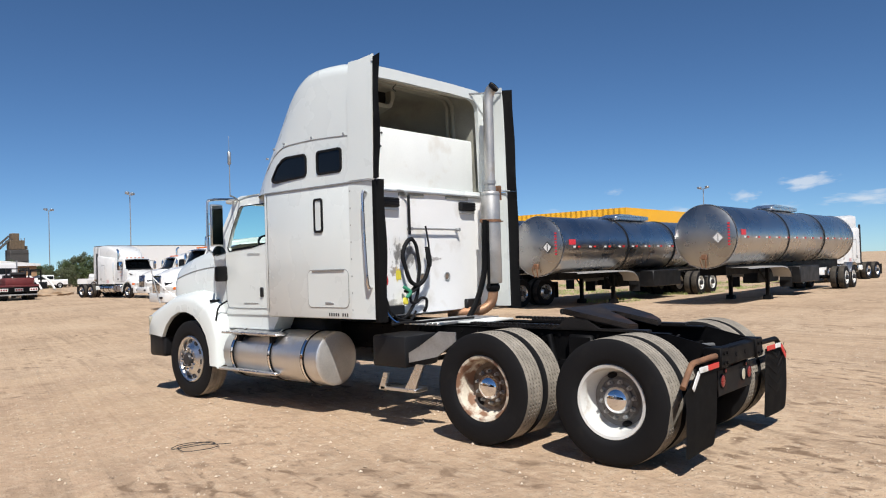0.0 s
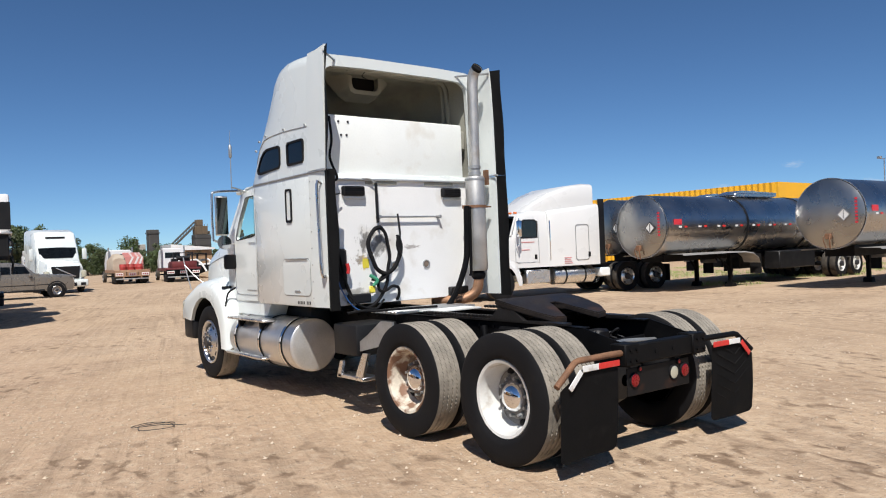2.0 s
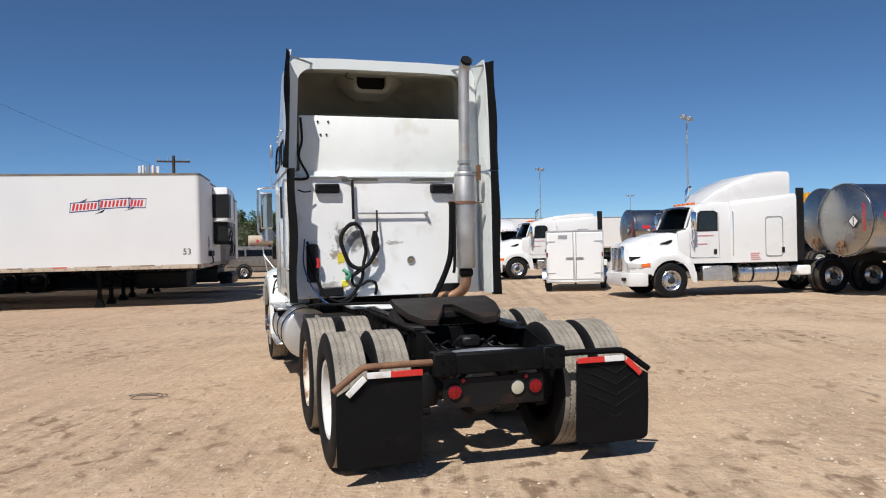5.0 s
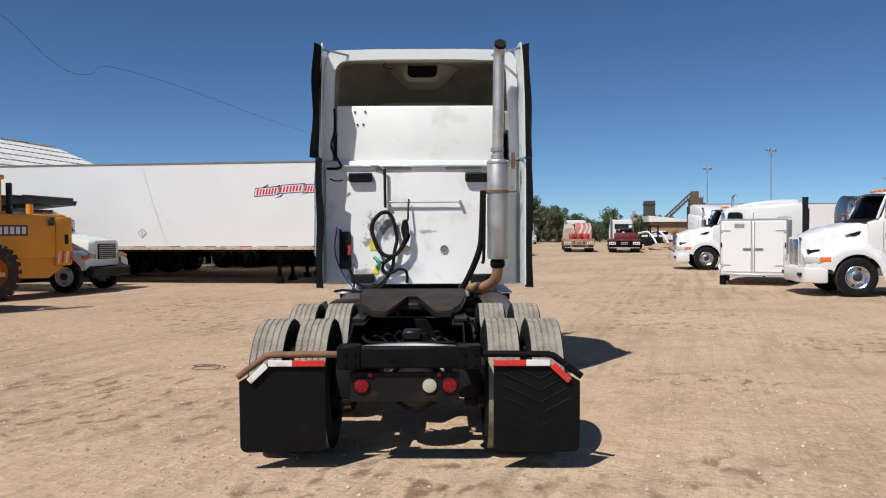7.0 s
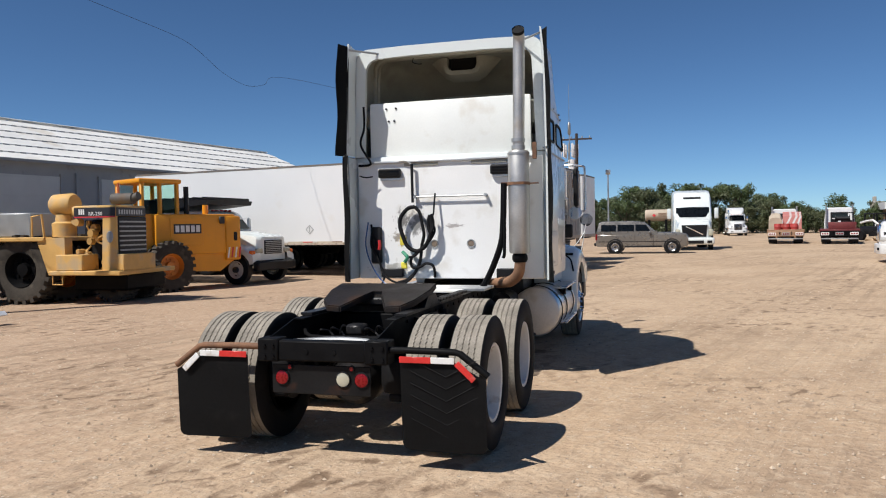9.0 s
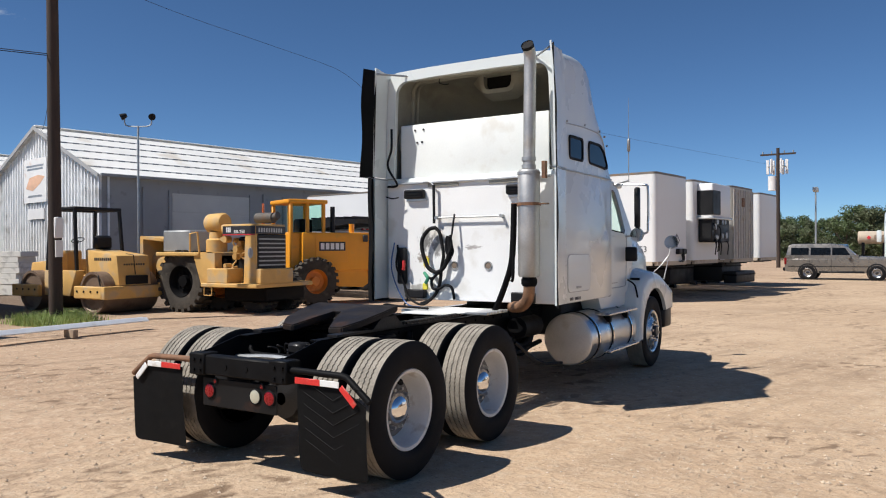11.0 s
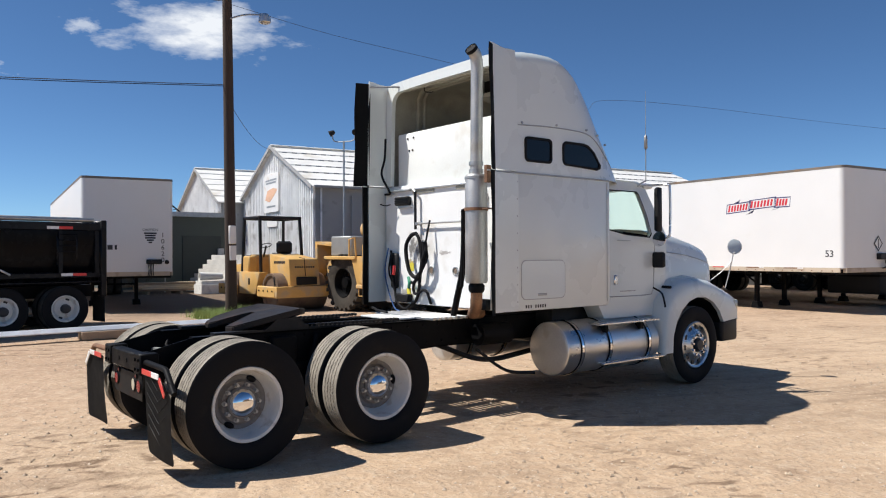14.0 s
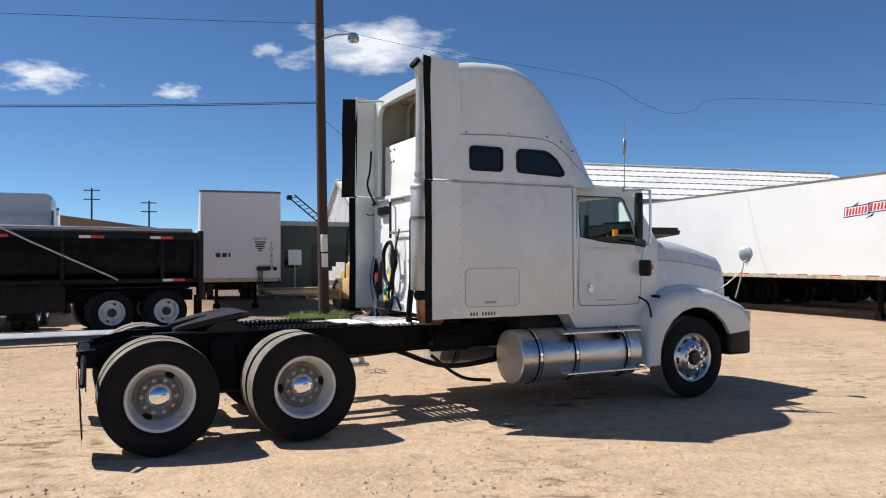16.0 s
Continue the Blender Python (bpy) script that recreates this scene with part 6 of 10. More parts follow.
part("sign_shape", prism(B(), [(-1.2, 4.7), (-0.4, 4.55), (0.5, 4.9), (1.0, 5.2), (0.2, 5.3), (-0.8, 5.2)], "y", -0.206, -0.2), mat("faded_orange_print", (0.7, 0.42, 0.27), 0.6), sg)
for z, w in ((5.75, 1.0), (5.6, 0.9), (4.3, 0.8)):
    part("sign_bar", box(B(), -0.15 - w, -0.15 + w, -0.206, -0.2, z - 0.04, z + 0.05), steel_grey, sg)
part("sign_strip", box(B(), -1.0, 0.8, -0.18, -0.13, 3.2, 3.7), sign_white, bld)
steel_building(heading(-43.7, 16.57, *RD), 6.3, 29, 4.95, 7.5, "second steel workshop with a white roof", False)
sh = thing("flat_shed", pose(-28.79, 8.82, 0), "low flat-roofed dark green shed", "building")
part("wall", box(B(), -7, 0, -1.0, 3.7, 0, 3.5), green_wall, sh)
part("roof", box(B(), -7.2, 0.25, -1.2, 3.9, 3.5, 3.72), steel_grey, sh)
part("shed_door", box(B(), -0.03, 0.03, 1.3, 3.2, 0, 2.6, 0.01), mat("dull_green_door", (0.05, 0.056, 0.048), 0.8, var=0.15), sh)
part("window", box(B(), -0.03, 0.02, -0.1, 0.5, 1.4, 2.2), tint, sh)
part("meter_box", box(B(), 0.0, 0.14, 3.0, 3.3, 1.5, 2.0, 0.02), steel_grey, sh)
notice = thing("notice_board", pose(-27.7, 8.95, 0), "small white notice board on a thin steel post", "sign")
part("post", cyl(B(), (0, 0, 0), (0, 0, 1.65), 0.03, n=8), steel_grey, notice)
part("board", box(B(), 0.03, 0.05, -0.32, 0.32, 1.55, 2.28, 0.008), sign_white, notice)
far_b = thing("low_warehouse", pose(-75, 2.37, 0, 0, 0, 5), "low warehouse with a brown roof, far off", "building")
part("wall", box(B(), -10, 0, -18, 9, 0, 4.4), grey_wall, far_b)
part("roof", prism(B(), [(-18.5, 4.4), (9.5, 4.4), (9.5, 4.7), (-9, 6.9), (-18.5, 6.4)], "x", -10.5, 0.5), brown_roof, far_b)

# yellow building behind the tankers
yb = thing("yellow_warehouse", pose(49.1, 25.1, 0), "bright yellow clad warehouse", "building")
part("front_wall", box(B(), 0, 24, 0, 0.2, 0, 5.75), yellow_wall, yb)
bm = B()
n = 60
loft(bm, [[(-0.08 if k % 2 else 0.0, 0.2 + k * 0.25, z) for k in range(n * 2 + 1)] for z in (0.0, 5.75)])
part("side_wall", bm, yellow_wall, yb, smooth=0)
part("roof", box(B(), 0.1, 24, 0.2, 30, 5.5, 5.7), roof_white, yb)
tn = thing("tan_building", pose(36.5, 116, 0, 0, 0, -8), "low tan building with a pale roof", "building")
part("wall", box(B(), -3.0, 3, 0, 8, 0, 3.3), mat("tan_wall", (0.36, 0.22, 0.12), 0.8), tn)
part("roof", prism(B(), [(-3.4, 3.3), (3.4, 3.3), (3.4, 3.6), (-3.4, 4.3)], "y", -0.6, 8.6), sign_white, tn)

# utility pole with lamp, and the wires
pole_wood = mat("dark_creosoted_wood", (0.05, 0.034, 0.026), 0.9, var=0.3, scale=4, fine=40, stretch=(1, 1, 0.08))
up = thing("utility_pole", pose(-13.08, 5.90, 0, 1.43, 1.14, 0), "dark wooden utility pole with a small street lamp", "utility pole")
part("post", cyl(B(), (0, 0, -0.1), (0.05, 0.02, 10.6), 0.16, 0.12, 14), pole_wood, up)
part("lamp_arm", tube(B(), [(0.1, 0.0, 8.12), (0.35, 0.35, 8.24), (0.55, 0.75, 8.27)], 0.025, n=6), steel_grey, up)
part("lamp_head", lathe(B(), [(0.1, 0.0), (0.1, 0.1), (0.0, 0.16), (-0.12, 0.17), (-0.16, 0.12), (-0.17, 0.0)], (0.6, 0.85, 8.19), (0, 0, 1), 14), alu_dull, up)
part("meter", box(B(), 0.12, 0.2, -0.1, 0.1, 2.0, 2.5, 0.02), sign_white, up)
part("notice", box(B(), 0.14, 0.17, -0.08, 0.1, 1.55, 1.95), sign_white, up)
wire_black = mat("black_wire", (0.02, 0.02, 0.022), 0.7)


def wire(a, b, sag, r=0.008):
    a, b = Vector(a), Vector(b)
    pts = [a.lerp(b, k / 14) - Vector((0, 0, sag * 4 * (k / 14) * (1 - k / 14))) for k in range(15)]
    w = part("overhead_wire", tube(B(), pts, r, n=5, k=2), wire_black)
    tagged(w, "thin black overhead wire hung between poles", "wire", "overhead wires")


wire((-12.95, 5.74, 6.32), (-13.0, -40, 4.7), 0.9, 0.011)
wire((-12.95, 5.74, 6.36), (-13.1, -40, 4.95), 0.95, 0.011)
wire((-12.91, 5.69, 8.63), (-12.8, -40, 5.2), 0.4)
wire((-12.96, 5.75, 5.96), (-31.0, 16.0, 7.5), 0.5)
kinked = part("overhead_wire", tube(B(), [(-12.91, 5.69, 8.58), (-12.9, 9.0, 8.3), (-12.5, 12.6, 8.05), (-12.05, 14.9, 7.8), (-11.85, 15.8, 7.5), (-11.6, 16.6, 7.02), (-11.3, 17.6, 6.72), (-11.1, 18.5, 6.88), (-10.9, 19.3, 7.28), (-10.0, 24.0, 7.45), (-8.6, 36.0, 7.7), (-5.13, 64.2, 8.6)], 0.006, n=5, k=5), wire_black)
tagged(kinked, "thin black overhead wire with a kink in it", "wire", "overhead wires")


def lamp_post(x, y, h, twin, label, r=0.09):
    p = thing("yard_lamp", pose(x, y, 0, 0, 0, random.Random(int(x * 7)).uniform(0, 180)), label, "street lamp", "yard lamp posts")
    part("post", cyl(B(), (0, 0, 0), (0, 0, h), r, r * 0.7, 8), steel_grey, p)
    part("crossbar", tube(B(), [(-0.7, 0, h + 0.1), (-0.6, 0, h), (0.6, 0, h), (0.7, 0, h + 0.1)], 0.04, n=6, k=1), steel_grey, p)
    for s in ((-1, 1) if twin else (1,)):
        part("lamp_head", box(B(), s * 0.45, s * 1.0, -0.22, 0.22, h + 0.05, h + 0.38, 0.04), steel_grey, p)


for x, y, h in ((48.5, 133.3, 13.0), (44.9, 97.7, 12.6), (39.0, 52.7, 12.5), (108.2, 41.8, 12.0), (93.0, 152.7, 12.5), (-2.5, 67.9, 6.5)):
    lamp_post(x, y, h, True, "tall grey yard lamp post with two floodlights")
fl = thing("floodlight_post", pose(-23.06, 15.54, 0), "thin steel post with two floodlights on curved arms", "street lamp")
part("post", cyl(B(), (0, 0, 0), (0, 0, 6.9), 0.045, n=8), steel_grey, fl)
part("crossbar", tube(B(), [(-0.46, -0.3, 7.25), (-0.46, -0.3, 7.0), (-0.3, -0.2, 6.88), (0.3, 0.2, 6.88), (0.46, 0.3, 7.0), (0.46, 0.3, 7.22)], 0.03, n=6, k=3), steel_grey, fl)
for s in (-1, 1):
    part("lamp_head", lathe(B(), [(-0.14, 0.0), (-0.14, 0.07), (-0.06, 0.11), (0.12, 0.15), (0.13, 0.12), (0.08, 0.0)], (s * 0.5, s * 0.33, 7.3), (s * 0.5, -0.6, -0.35), 12), plastic_black, fl)
cp = thing("crossarm_pole", pose(-5.13, 65.2, 0), "wooden pole with a crossarm and transformer", "utility pole")
part("post", cyl(B(), (0, 0, 0), (0, 0, 10.2), 0.17, 0.13, 10), pole_wood, cp)
part("crossarm", box(B(), -1.4, 1.4, -0.06, 0.06, 9.6, 9.75), pole_wood, cp)
for x in (-1.2, -0.5, 0.5, 1.2):
    part("insulator", cyl(B(), (x, 0, 9.75), (x, 0, 9.95), 0.06, n=6), steel_grey, cp)
part("transformer", cyl(B(), (-0.45, 0, 6.6), (-0.45, 0, 7.8), 0.35, n=14), sign_white, cp)
cm = thing("antenna_mast", pose(-9.6, 97.5, 0), "slim steel mast carrying white panel antennas", "antenna mast")
part("post", cyl(B(), (0, 0, 0), (0, 0, 12.8), 0.2, 0.15, 10), steel_grey, cm)
for lv in (11.8,):
    for k in range(6):
        a = k * math.pi / 3
        part("panel_antenna", box(B(), -0.16, 0.16, -0.1, 0.1, -0.9, 0.9, 0.03), sign_white, cm, "", pose(math.cos(a) * 1.1, math.sin(a) * 1.1, lv, 0, 0, math.degrees(a)))
    part("antenna_ring", lathe(B(), [(-0.05, 1.0), (0.05, 1.0), (0.05, 1.06), (-0.05, 1.06)], (0, 0, lv), (0, 0, 1), 18, closed=True), steel_grey, cm)

for x, y, h in ((-111.3, 1.7, 12.4), (-111.0, 9.4, 10.8)):
    fp = thing("crossarm_pole", pose(x, y, 0, 0, 0, 80), "grey pole with two crossarms, far off", "utility pole")
    part("post", cyl(B(), (0, 0, 0), (0, 0, h), 0.16, 0.11, 8), pole_wood, fp)
    for z in (h - 0.4, h - 1.7):
        part("crossarm", box(B(), -1.1, 1.1, -0.06, 0.06, z, z + 0.14), pole_wood, fp)
crane = thing("crane_boom", pose(-49.4, 14.4, 0), "dark lattice crane boom rising over a shed", "crane")
for dy, dz in ((0, 0), (0.35, 0.3)):
    part("chord", tube(B(), [(0, dy, 6.6 + dz), (0.3, 3.0 + dy, 4.1 + dz), (0.5, 7.5 + dy, 0.3)], 0.06, n=6, k=1), plastic_black, crane)
for k in range(9):
    part("lacing", tube(B(), [(0.03 * k, 0.33 * k, 6.6 - 0.278 * k), (0.03 * k + 0.02, 0.33 * k + 0.5, 6.72 - 0.278 * k)], 0.03, n=5, k=1), plastic_black, crane)
part("boom_tip", box(B(), -0.15, 0.15, -0.25, 0.15, 6.5, 6.85, 0.03), plastic_black, crane)

# batch plant on the horizon
bp_ = thing("batch_plant", pose(78.3, 229, 0), "grey concrete batch plant with an inclined conveyor, on the horizon", "industrial plant")
plant = mat("dusty_plant_steel", (0.06, 0.058, 0.055), 0.8, var=0.2, scale=0.3)
bm = box(B(), -2.4, 2.4, -2, 2, 0, 9.5, 0.1)
for k in range(4):
    box(bm, -2.5, 2.5, -2.1, 2.1, 1.8 + k * 2.2, 1.95 + k * 2.2)
part("silo", bm, plant, bp_)
tan_plant = mat("tan_plant_steel", (0.13, 0.095, 0.06), 0.8, var=0.2)
bm = box(B(), -2.2, 1.6, -1.5, 1.5, 9.5, 12.2, 0.15)
box(bm, -1.6, 0.3, -1.2, 1.2, 12.2, 14.2, 0.12)
box(bm, 1.6, 2.6, -0.8, 0.8, 9.6, 10.6, 0.1)
for k in range(5):
    cyl(bm, (-2.1 + k * 0.9, -1.55, 9.5), (-2.1 + k * 0.9, -1.55, 12.8), 0.08, n=5)
part("head_house", bm, tan_plant, bp_)
bm = B()
for dy in (-0.6, 0.6):
    tube(bm, [(-12.5, dy, 2.5), (-1.6, dy, 12.6)], 0.22, n=5, k=1)
    tube(bm, [(-12.5, dy, 3.7), (-1.9, dy, 13.6)], 0.16, n=5, k=1)
for k in range(12):
    x = -12.2 + 0.88 * k
    tube(bm, [(x, -0.6, 2.8 + (x + 12.5) * 0.925), (x + 0.5, -0.6, 4.0 + (x + 12.5) * 0.925)], 0.09, n=4, k=1)
box(bm, -12.4, -12.0, -0.5, 0.5, 0.0, 3.0)
part("conveyor", bm, plant, bp_)
t2 = thing("square_tower", pose(64.5, 232.3, 0), "dark square tower on the horizon", "tower")
bm = box(B(), -1.5, 1.5, -1.5, 1.5, 0, 11.4, 0.1)
box(bm, -1.7, 1.7, -1.7, 1.7, 10.2, 10.5)
part("shaft", bm, plant, t2)
bm = box(B(), -5.6, -2.6, -1.5, 1.5, 0, 7.0, 0.1)
box(bm, -5.2, -4.4, -0.6, 0.6, 7.0, 8.4, 0.1)
part("hopper", bm, mat("pale_plant_steel", (0.34, 0.32, 0.28), 0.8, var=0.15), t2)

# ---- tank trailers ----
mirror_steel = mat("polished_stainless_steel", (0.48, 0.48, 0.48), 0.28, 1.0, var=0.05, scale=1.2, fine=8, rvar=0.05, dirt=(0.4, 0.36, 0.31), amount=0.1, dscale=1.5)


head_steel = mat("satin_stainless_steel", (0.37, 0.365, 0.35), 0.3, 0.95, var=0.08, scale=1.5, rvar=0.08, dirt=(0.36, 0.33, 0.29), amount=0.15)


pale_fender = mat("dull_grey_fender", (0.40, 0.385, 0.36), 0.5, 0.4, var=0.08)


def tank_trailer(m, label, long=12.6, r=1.03, zc=2.2, legs=True, placard=True, ink=None):
    """Nose cap at y = 0, tank along -y."""
    t = thing("tank_trailer", m, label, "trailer", "polished tank trailers")
    prof = [(0.03, r * 0.985), (-0.06, r), (-long + 0.06, r), (-long - 0.04, r * 0.95), (-long - 0.14, r * 0.7), (-long - 0.2, 0.0)]
    part("tank", lathe(B(), prof, (0, 0, zc), (0, 1, 0), 56), mirror_steel, t, "mirror-polished stainless steel barrel")
    part("nose_head", lathe(B(), [(0.2, 0.0), (0.19, r * 0.25), (0.165, r * 0.5), (0.125, r * 0.72), (0.075, r * 0.9), (0.03, r * 0.985)], (0, 0, zc), (0, 1, 0), 56), head_steel, t, "satin stainless tank head")
    for y in (-0.04, -long * 0.36, -long * 0.68, -long + 0.04):
        bm = lathe(B(), [(-0.04, r + 0.001), (-0.04, r + 0.022), (0.04, r + 0.022), (0.04, r + 0.001)], (0, y, zc), (0, 1, 0), 56)
        part("barrel_band", bm, mirror_steel if y > -0.1 or y < -long + 0.1 else plastic_black, t)
    bm = box(B(), -0.4, 0.4, -long * 0.58, -long * 0.38, zc + r - 0.02, zc + r + 0.12, 0.03)
    prism(bm, [(-long * 0.60, zc + r + 0.02), (-long * 0.60, zc + r + 0.16), (-long * 0.42, zc + r + 0.22), (-long * 0.36, zc + r + 0.05)], "x", -0.35, 0.35)
    part("manway_tray", bm, alu, t)
    bm = lathe(B(), [(0, 0.25), (0.2, 0.25), (0.24, 0.2), (0.24, 0)], (0, -long * 0.5, zc + r), (0, 0, 1), 16)
    part("manway", bm, alu_dull, t)
    bm = box(B(), -0.45, 0.45, -long + 0.4, -0.5, 0.98, zc - r + 0.08)
    part("subframe", bm, frame_black, t)
    for s in (-1, 1):
        # fender sheet over the landing gear
        rows = []
        for a, b in ((-0.5, 1.24), (-3.3, 1.24), (-4.0, 1.23), (-4.5, 1.17), (-4.8, 1.0), (-4.9, 0.8)):
            rows.append([(s * 0.55, a, b), (s * 1.2, a, b - 0.02), (s * 1.22, a, b - 0.06)])
        part("fender", loft(B(), rows), pale_fender, t)
        # made-up black boxes, added to darken the gap under the tank
        part("tool_box", box(B(), s * 0.5, s * 1.12, -8.8, -6.3, 0.5, 1.15, 0.03), plastic_black, t)
        if legs:
            bm = box(B(), s * 0.62, s * 0.74, -3.9, -3.78, 0.15, 1.15)
            prism(bm, [(-4.0, 0.0), (-3.68, 0.0), (-3.75, 0.16), (-3.93, 0.16)], "x", s * 0.54, s * 0.82)
            tube(bm, [(s * 0.68, -3.84, 0.6), (s * 0.6, -3.2, 1.1)], 0.035, n=6, k=1)
            part("landing_leg", bm, frame_black, t)
        bm = box(B(), s * 0.75, s * 1.18, -5.0, -4.96, 0.4, 1.1)
        part("mud_flap", bm, flap_rubber, t)
        y, k = -0.6, 0
        while y > -long + 0.3:
            part("reflective_tape", box(B(), s * (r + 0.0), s * (r + 0.012), y - 0.14, y, zc - 0.08, zc - 0.02), red_tape if k % 2 else white_tape, t)
            y -= 0.3 if k % 2 == 0 else 0.75
            k += 1
    for y in (-long + 0.7, -long + 1.95):
        axle_pair(t, y, 0.51, 1.22)
    part("rear_fender", loft(B(), [[(x, -long + 0.7 + 0.68 * math.cos(a), 0.5 + 0.68 * math.sin(a)) for x in (-1.25, -0.85)] for a in [math.radians(20 + 14 * k) for k in range(11)]]), alu, t)
    if placard:
        diamond(t, pose(-0.5, 0.19, zc - 0.05, 0, 0, 180), 0.2, ink or black_paint)
        part("nose_cabinet", box(B(), -0.1, 0.08, 0.12, 0.22, zc - 0.78, zc - 0.6, 0.02), rust, t)
        bm = tube(B(), [(-0.05, 0.18, zc - 0.62), (-0.07, 0.22, zc - 0.8), (-0.04, 0.14, zc - 1.05)], 0.022, n=6)
        tube(bm, [(0.05, 0.18, zc - 0.62), (0.12, 0.22, zc - 0.78), (0.08, 0.14, zc - 1.05)], 0.016, n=6)
        part("nose_pipe", bm, rust, t)
        bm = B()
        for k in range(8):
            box(bm, -r + 0.2, -r + 0.27, 0.1, 0.125, zc - 0.32 + k * 0.1, zc - 0.26 + k * 0.1)
        part("cap_lettering_bar", bm, red_paint, t)
        part("red_label", box(B(), -r - 0.012, -r - 0.002, -0.75, -0.35, zc + 0.02, zc + 0.2), red_paint, t)
    return t


HA = (-0.995, 0.02)
tank_trailer(heading(15.2, 11.35, *HA), "mirror-polished stainless tank trailer with a striped hazard placard", 12.6, 1.02, 2.16)
tank_trailer(heading(18.4, 6.78, -0.998, 0.02), "mirror-polished stainless tank trailer with a plain grey placard", 14.6, 1.07, 2.3, ink=steel_grey)
tank_trailer(heading(16.9, 14.05, -0.987, 0.16), "polished tank trailer coupled to a white tractor", 12.0, 1.0, 2.25, legs=False)
tank_trailer(heading(18.5, 28.6, -0.99, 0.13), "polished tank trailer standing behind a cargo trailer", 12.0, 1.0, 2.3)
tank_trailer(heading(23.8, 33.0, -0.99, 0.13), "polished tank trailer in the back row", 12.0, 1.0, 2.3)

# ---- white conventional tractors ----
smoke = mat("dark_window_glass", (0.012, 0.015, 0.017), 0.05, var=0.1, rvar=0.02)


def tractor(m, label, sleeper=True, full=True, paint=None, roof=3.74):
    """Front axle at y = 0, nose towards +y."""
    paint = paint or white_cab
    t = thing("semi_truck", m, label, "truck", "white conventional tractors")

    def sec(y, w, zl, zt, rr, wt=None):
        wt = wt or w
        base = [(w, zl), (w, zl + (zt - zl) * 0.5), (wt, zt - rr), (wt - rr * 0.3, zt - rr * 0.3), (wt - rr, zt)]
        return [(x, y, z) for x, z in base] + [(-x, y, z) for x, z in reversed(base)]
    # hood and fenders in one shell, with the wheel arches cut into its lower edge
    def lerp(y, tab):
        for (a, va), (b, vb) in zip(tab, tab[1:]):
            if a >= y >= b:
                q = (a - y) / (a - b)
                q = q * q * (3 - 2 * q)
                return va + (vb - va) * q
        return tab[0][1] if y > tab[0][0] else tab[-1][1]
    rows = []
    for k in range(33):
        y = 1.2 - k * 1.98 / 32
        R = 0.6
        low = 0.5 + math.sqrt(max(0.0, R * R - y * y)) if abs(y) < R else (0.7 if y > 0 else 0.42)
        fx = lerp(y, ((1.2, 0.92), (1.0, 1.1), (0.7, 1.19), (-0.78, 1.19)))
        zf = max(low + 0.09, lerp(y, ((1.2, 1.0), (0.9, 1.08), (0.2, 1.3), (-0.1, 1.32), (-0.55, 1.05), (-0.78, 0.75))))
        hx = lerp(y, ((1.2, 0.5), (1.05, 0.64), (0.5, 0.82), (0.0, 0.9), (-0.4, 0.98), (-0.78, 1.0)))
        zt = lerp(y, ((1.2, 1.5), (1.05, 1.64), (0.5, 1.81), (0.0, 1.92), (-0.4, 1.99), (-0.78, 2.0)))
        half = [(fx, low), (fx + 0.012, (low + zf) / 2), (fx - 0.02, zf - 0.03), (fx - 0.09, zf + 0.02), (hx + 0.1, zf + 0.08), (hx + 0.02, zf + 0.2), (hx - 0.01, zt - 0.2), (hx - 0.07, zt - 0.07), (hx - 0.22, zt - 0.01), (0.0, zt + 0.02)]
        if zf + 0.2 > zt - 0.25:
            half[5] = (hx + 0.02, zt - 0.26)
        rows.append([(x, y, z) for x, z in half] + [(-x, y, z) for x, z in reversed(half[:-1])])
    part("hood", loft(B(), rows), paint, t, smooth=50)
    part("nose_panel", prism(B(), [(x * 0.995, z) for x, y, z in rows[0]], "y", 1.15, 1.198), paint, t)
    part("wheel_well", box(B(), -0.8, 0.8, -0.62, 1.1, 0.7, 1.22), plastic_black, t)
    part("cab", loft(B(), [sec(-0.3, 1.0, 0.98, 1.95, 0.1), sec(-0.55, 1.03, 0.98, 2.02, 0.1), sec(-0.64, 1.03, 0.98, 2.1, 0.1, 1.0), sec(-0.8, 1.04, 0.98, 2.6, 0.12, 0.94), sec(-0.95, 1.05, 0.98, 2.74, 0.14, 0.94), sec(-1.3, 1.05, 0.98, 2.81, 0.16, 0.97), sec(-1.95, 1.06, 0.98, 2.84, 0.16, 1.0)], caps=True), paint, t)
    back = -4.0 if sleeper else -2.2
    if sleeper:
        part("sleeper", loft(B(), [sec(-1.95, 1.06, 0.98, 2.82, 0.14), sec(-2.1, 1.18, 0.98, 2.84, 0.14), sec(back, 1.2, 0.98, min(3.05, roof - 0.15), 0.14)], caps=True), paint, t)
        part("roof_fairing", loft(B(), [sec(-1.25, 0.6, 2.7, 2.82, 0.05), sec(-1.6, 0.85, 2.7, 2.8 + (roof - 2.8) * 0.36, 0.08), sec(-2.1, 1.0, 2.7, 2.8 + (roof - 2.8) * 0.66, 0.12), sec(-2.8, 1.08, 2.7, 2.8 + (roof - 2.8) * 0.91, 0.15), sec(-3.5, 1.1, 2.7, roof, 0.18), sec(-3.85, 1.1, 2.7, roof - 0.02, 0.15)], caps=True), paint, t)
        for s in (-1, 1):
            part("sleeper_hatch", frame_strip(B(), rounded(-3.55, -2.98, 1.15, 2.35, 0.1), rounded(-3.53, -3.0, 1.17, 2.33, 0.09), "x", s * 1.2, s * 1.206), steel_grey, t)
            part("hatch_latch", box(B(), s * 1.2, s * 1.215, -3.6, -3.5, 1.25, 1.42, 0.01), plastic_black, t)
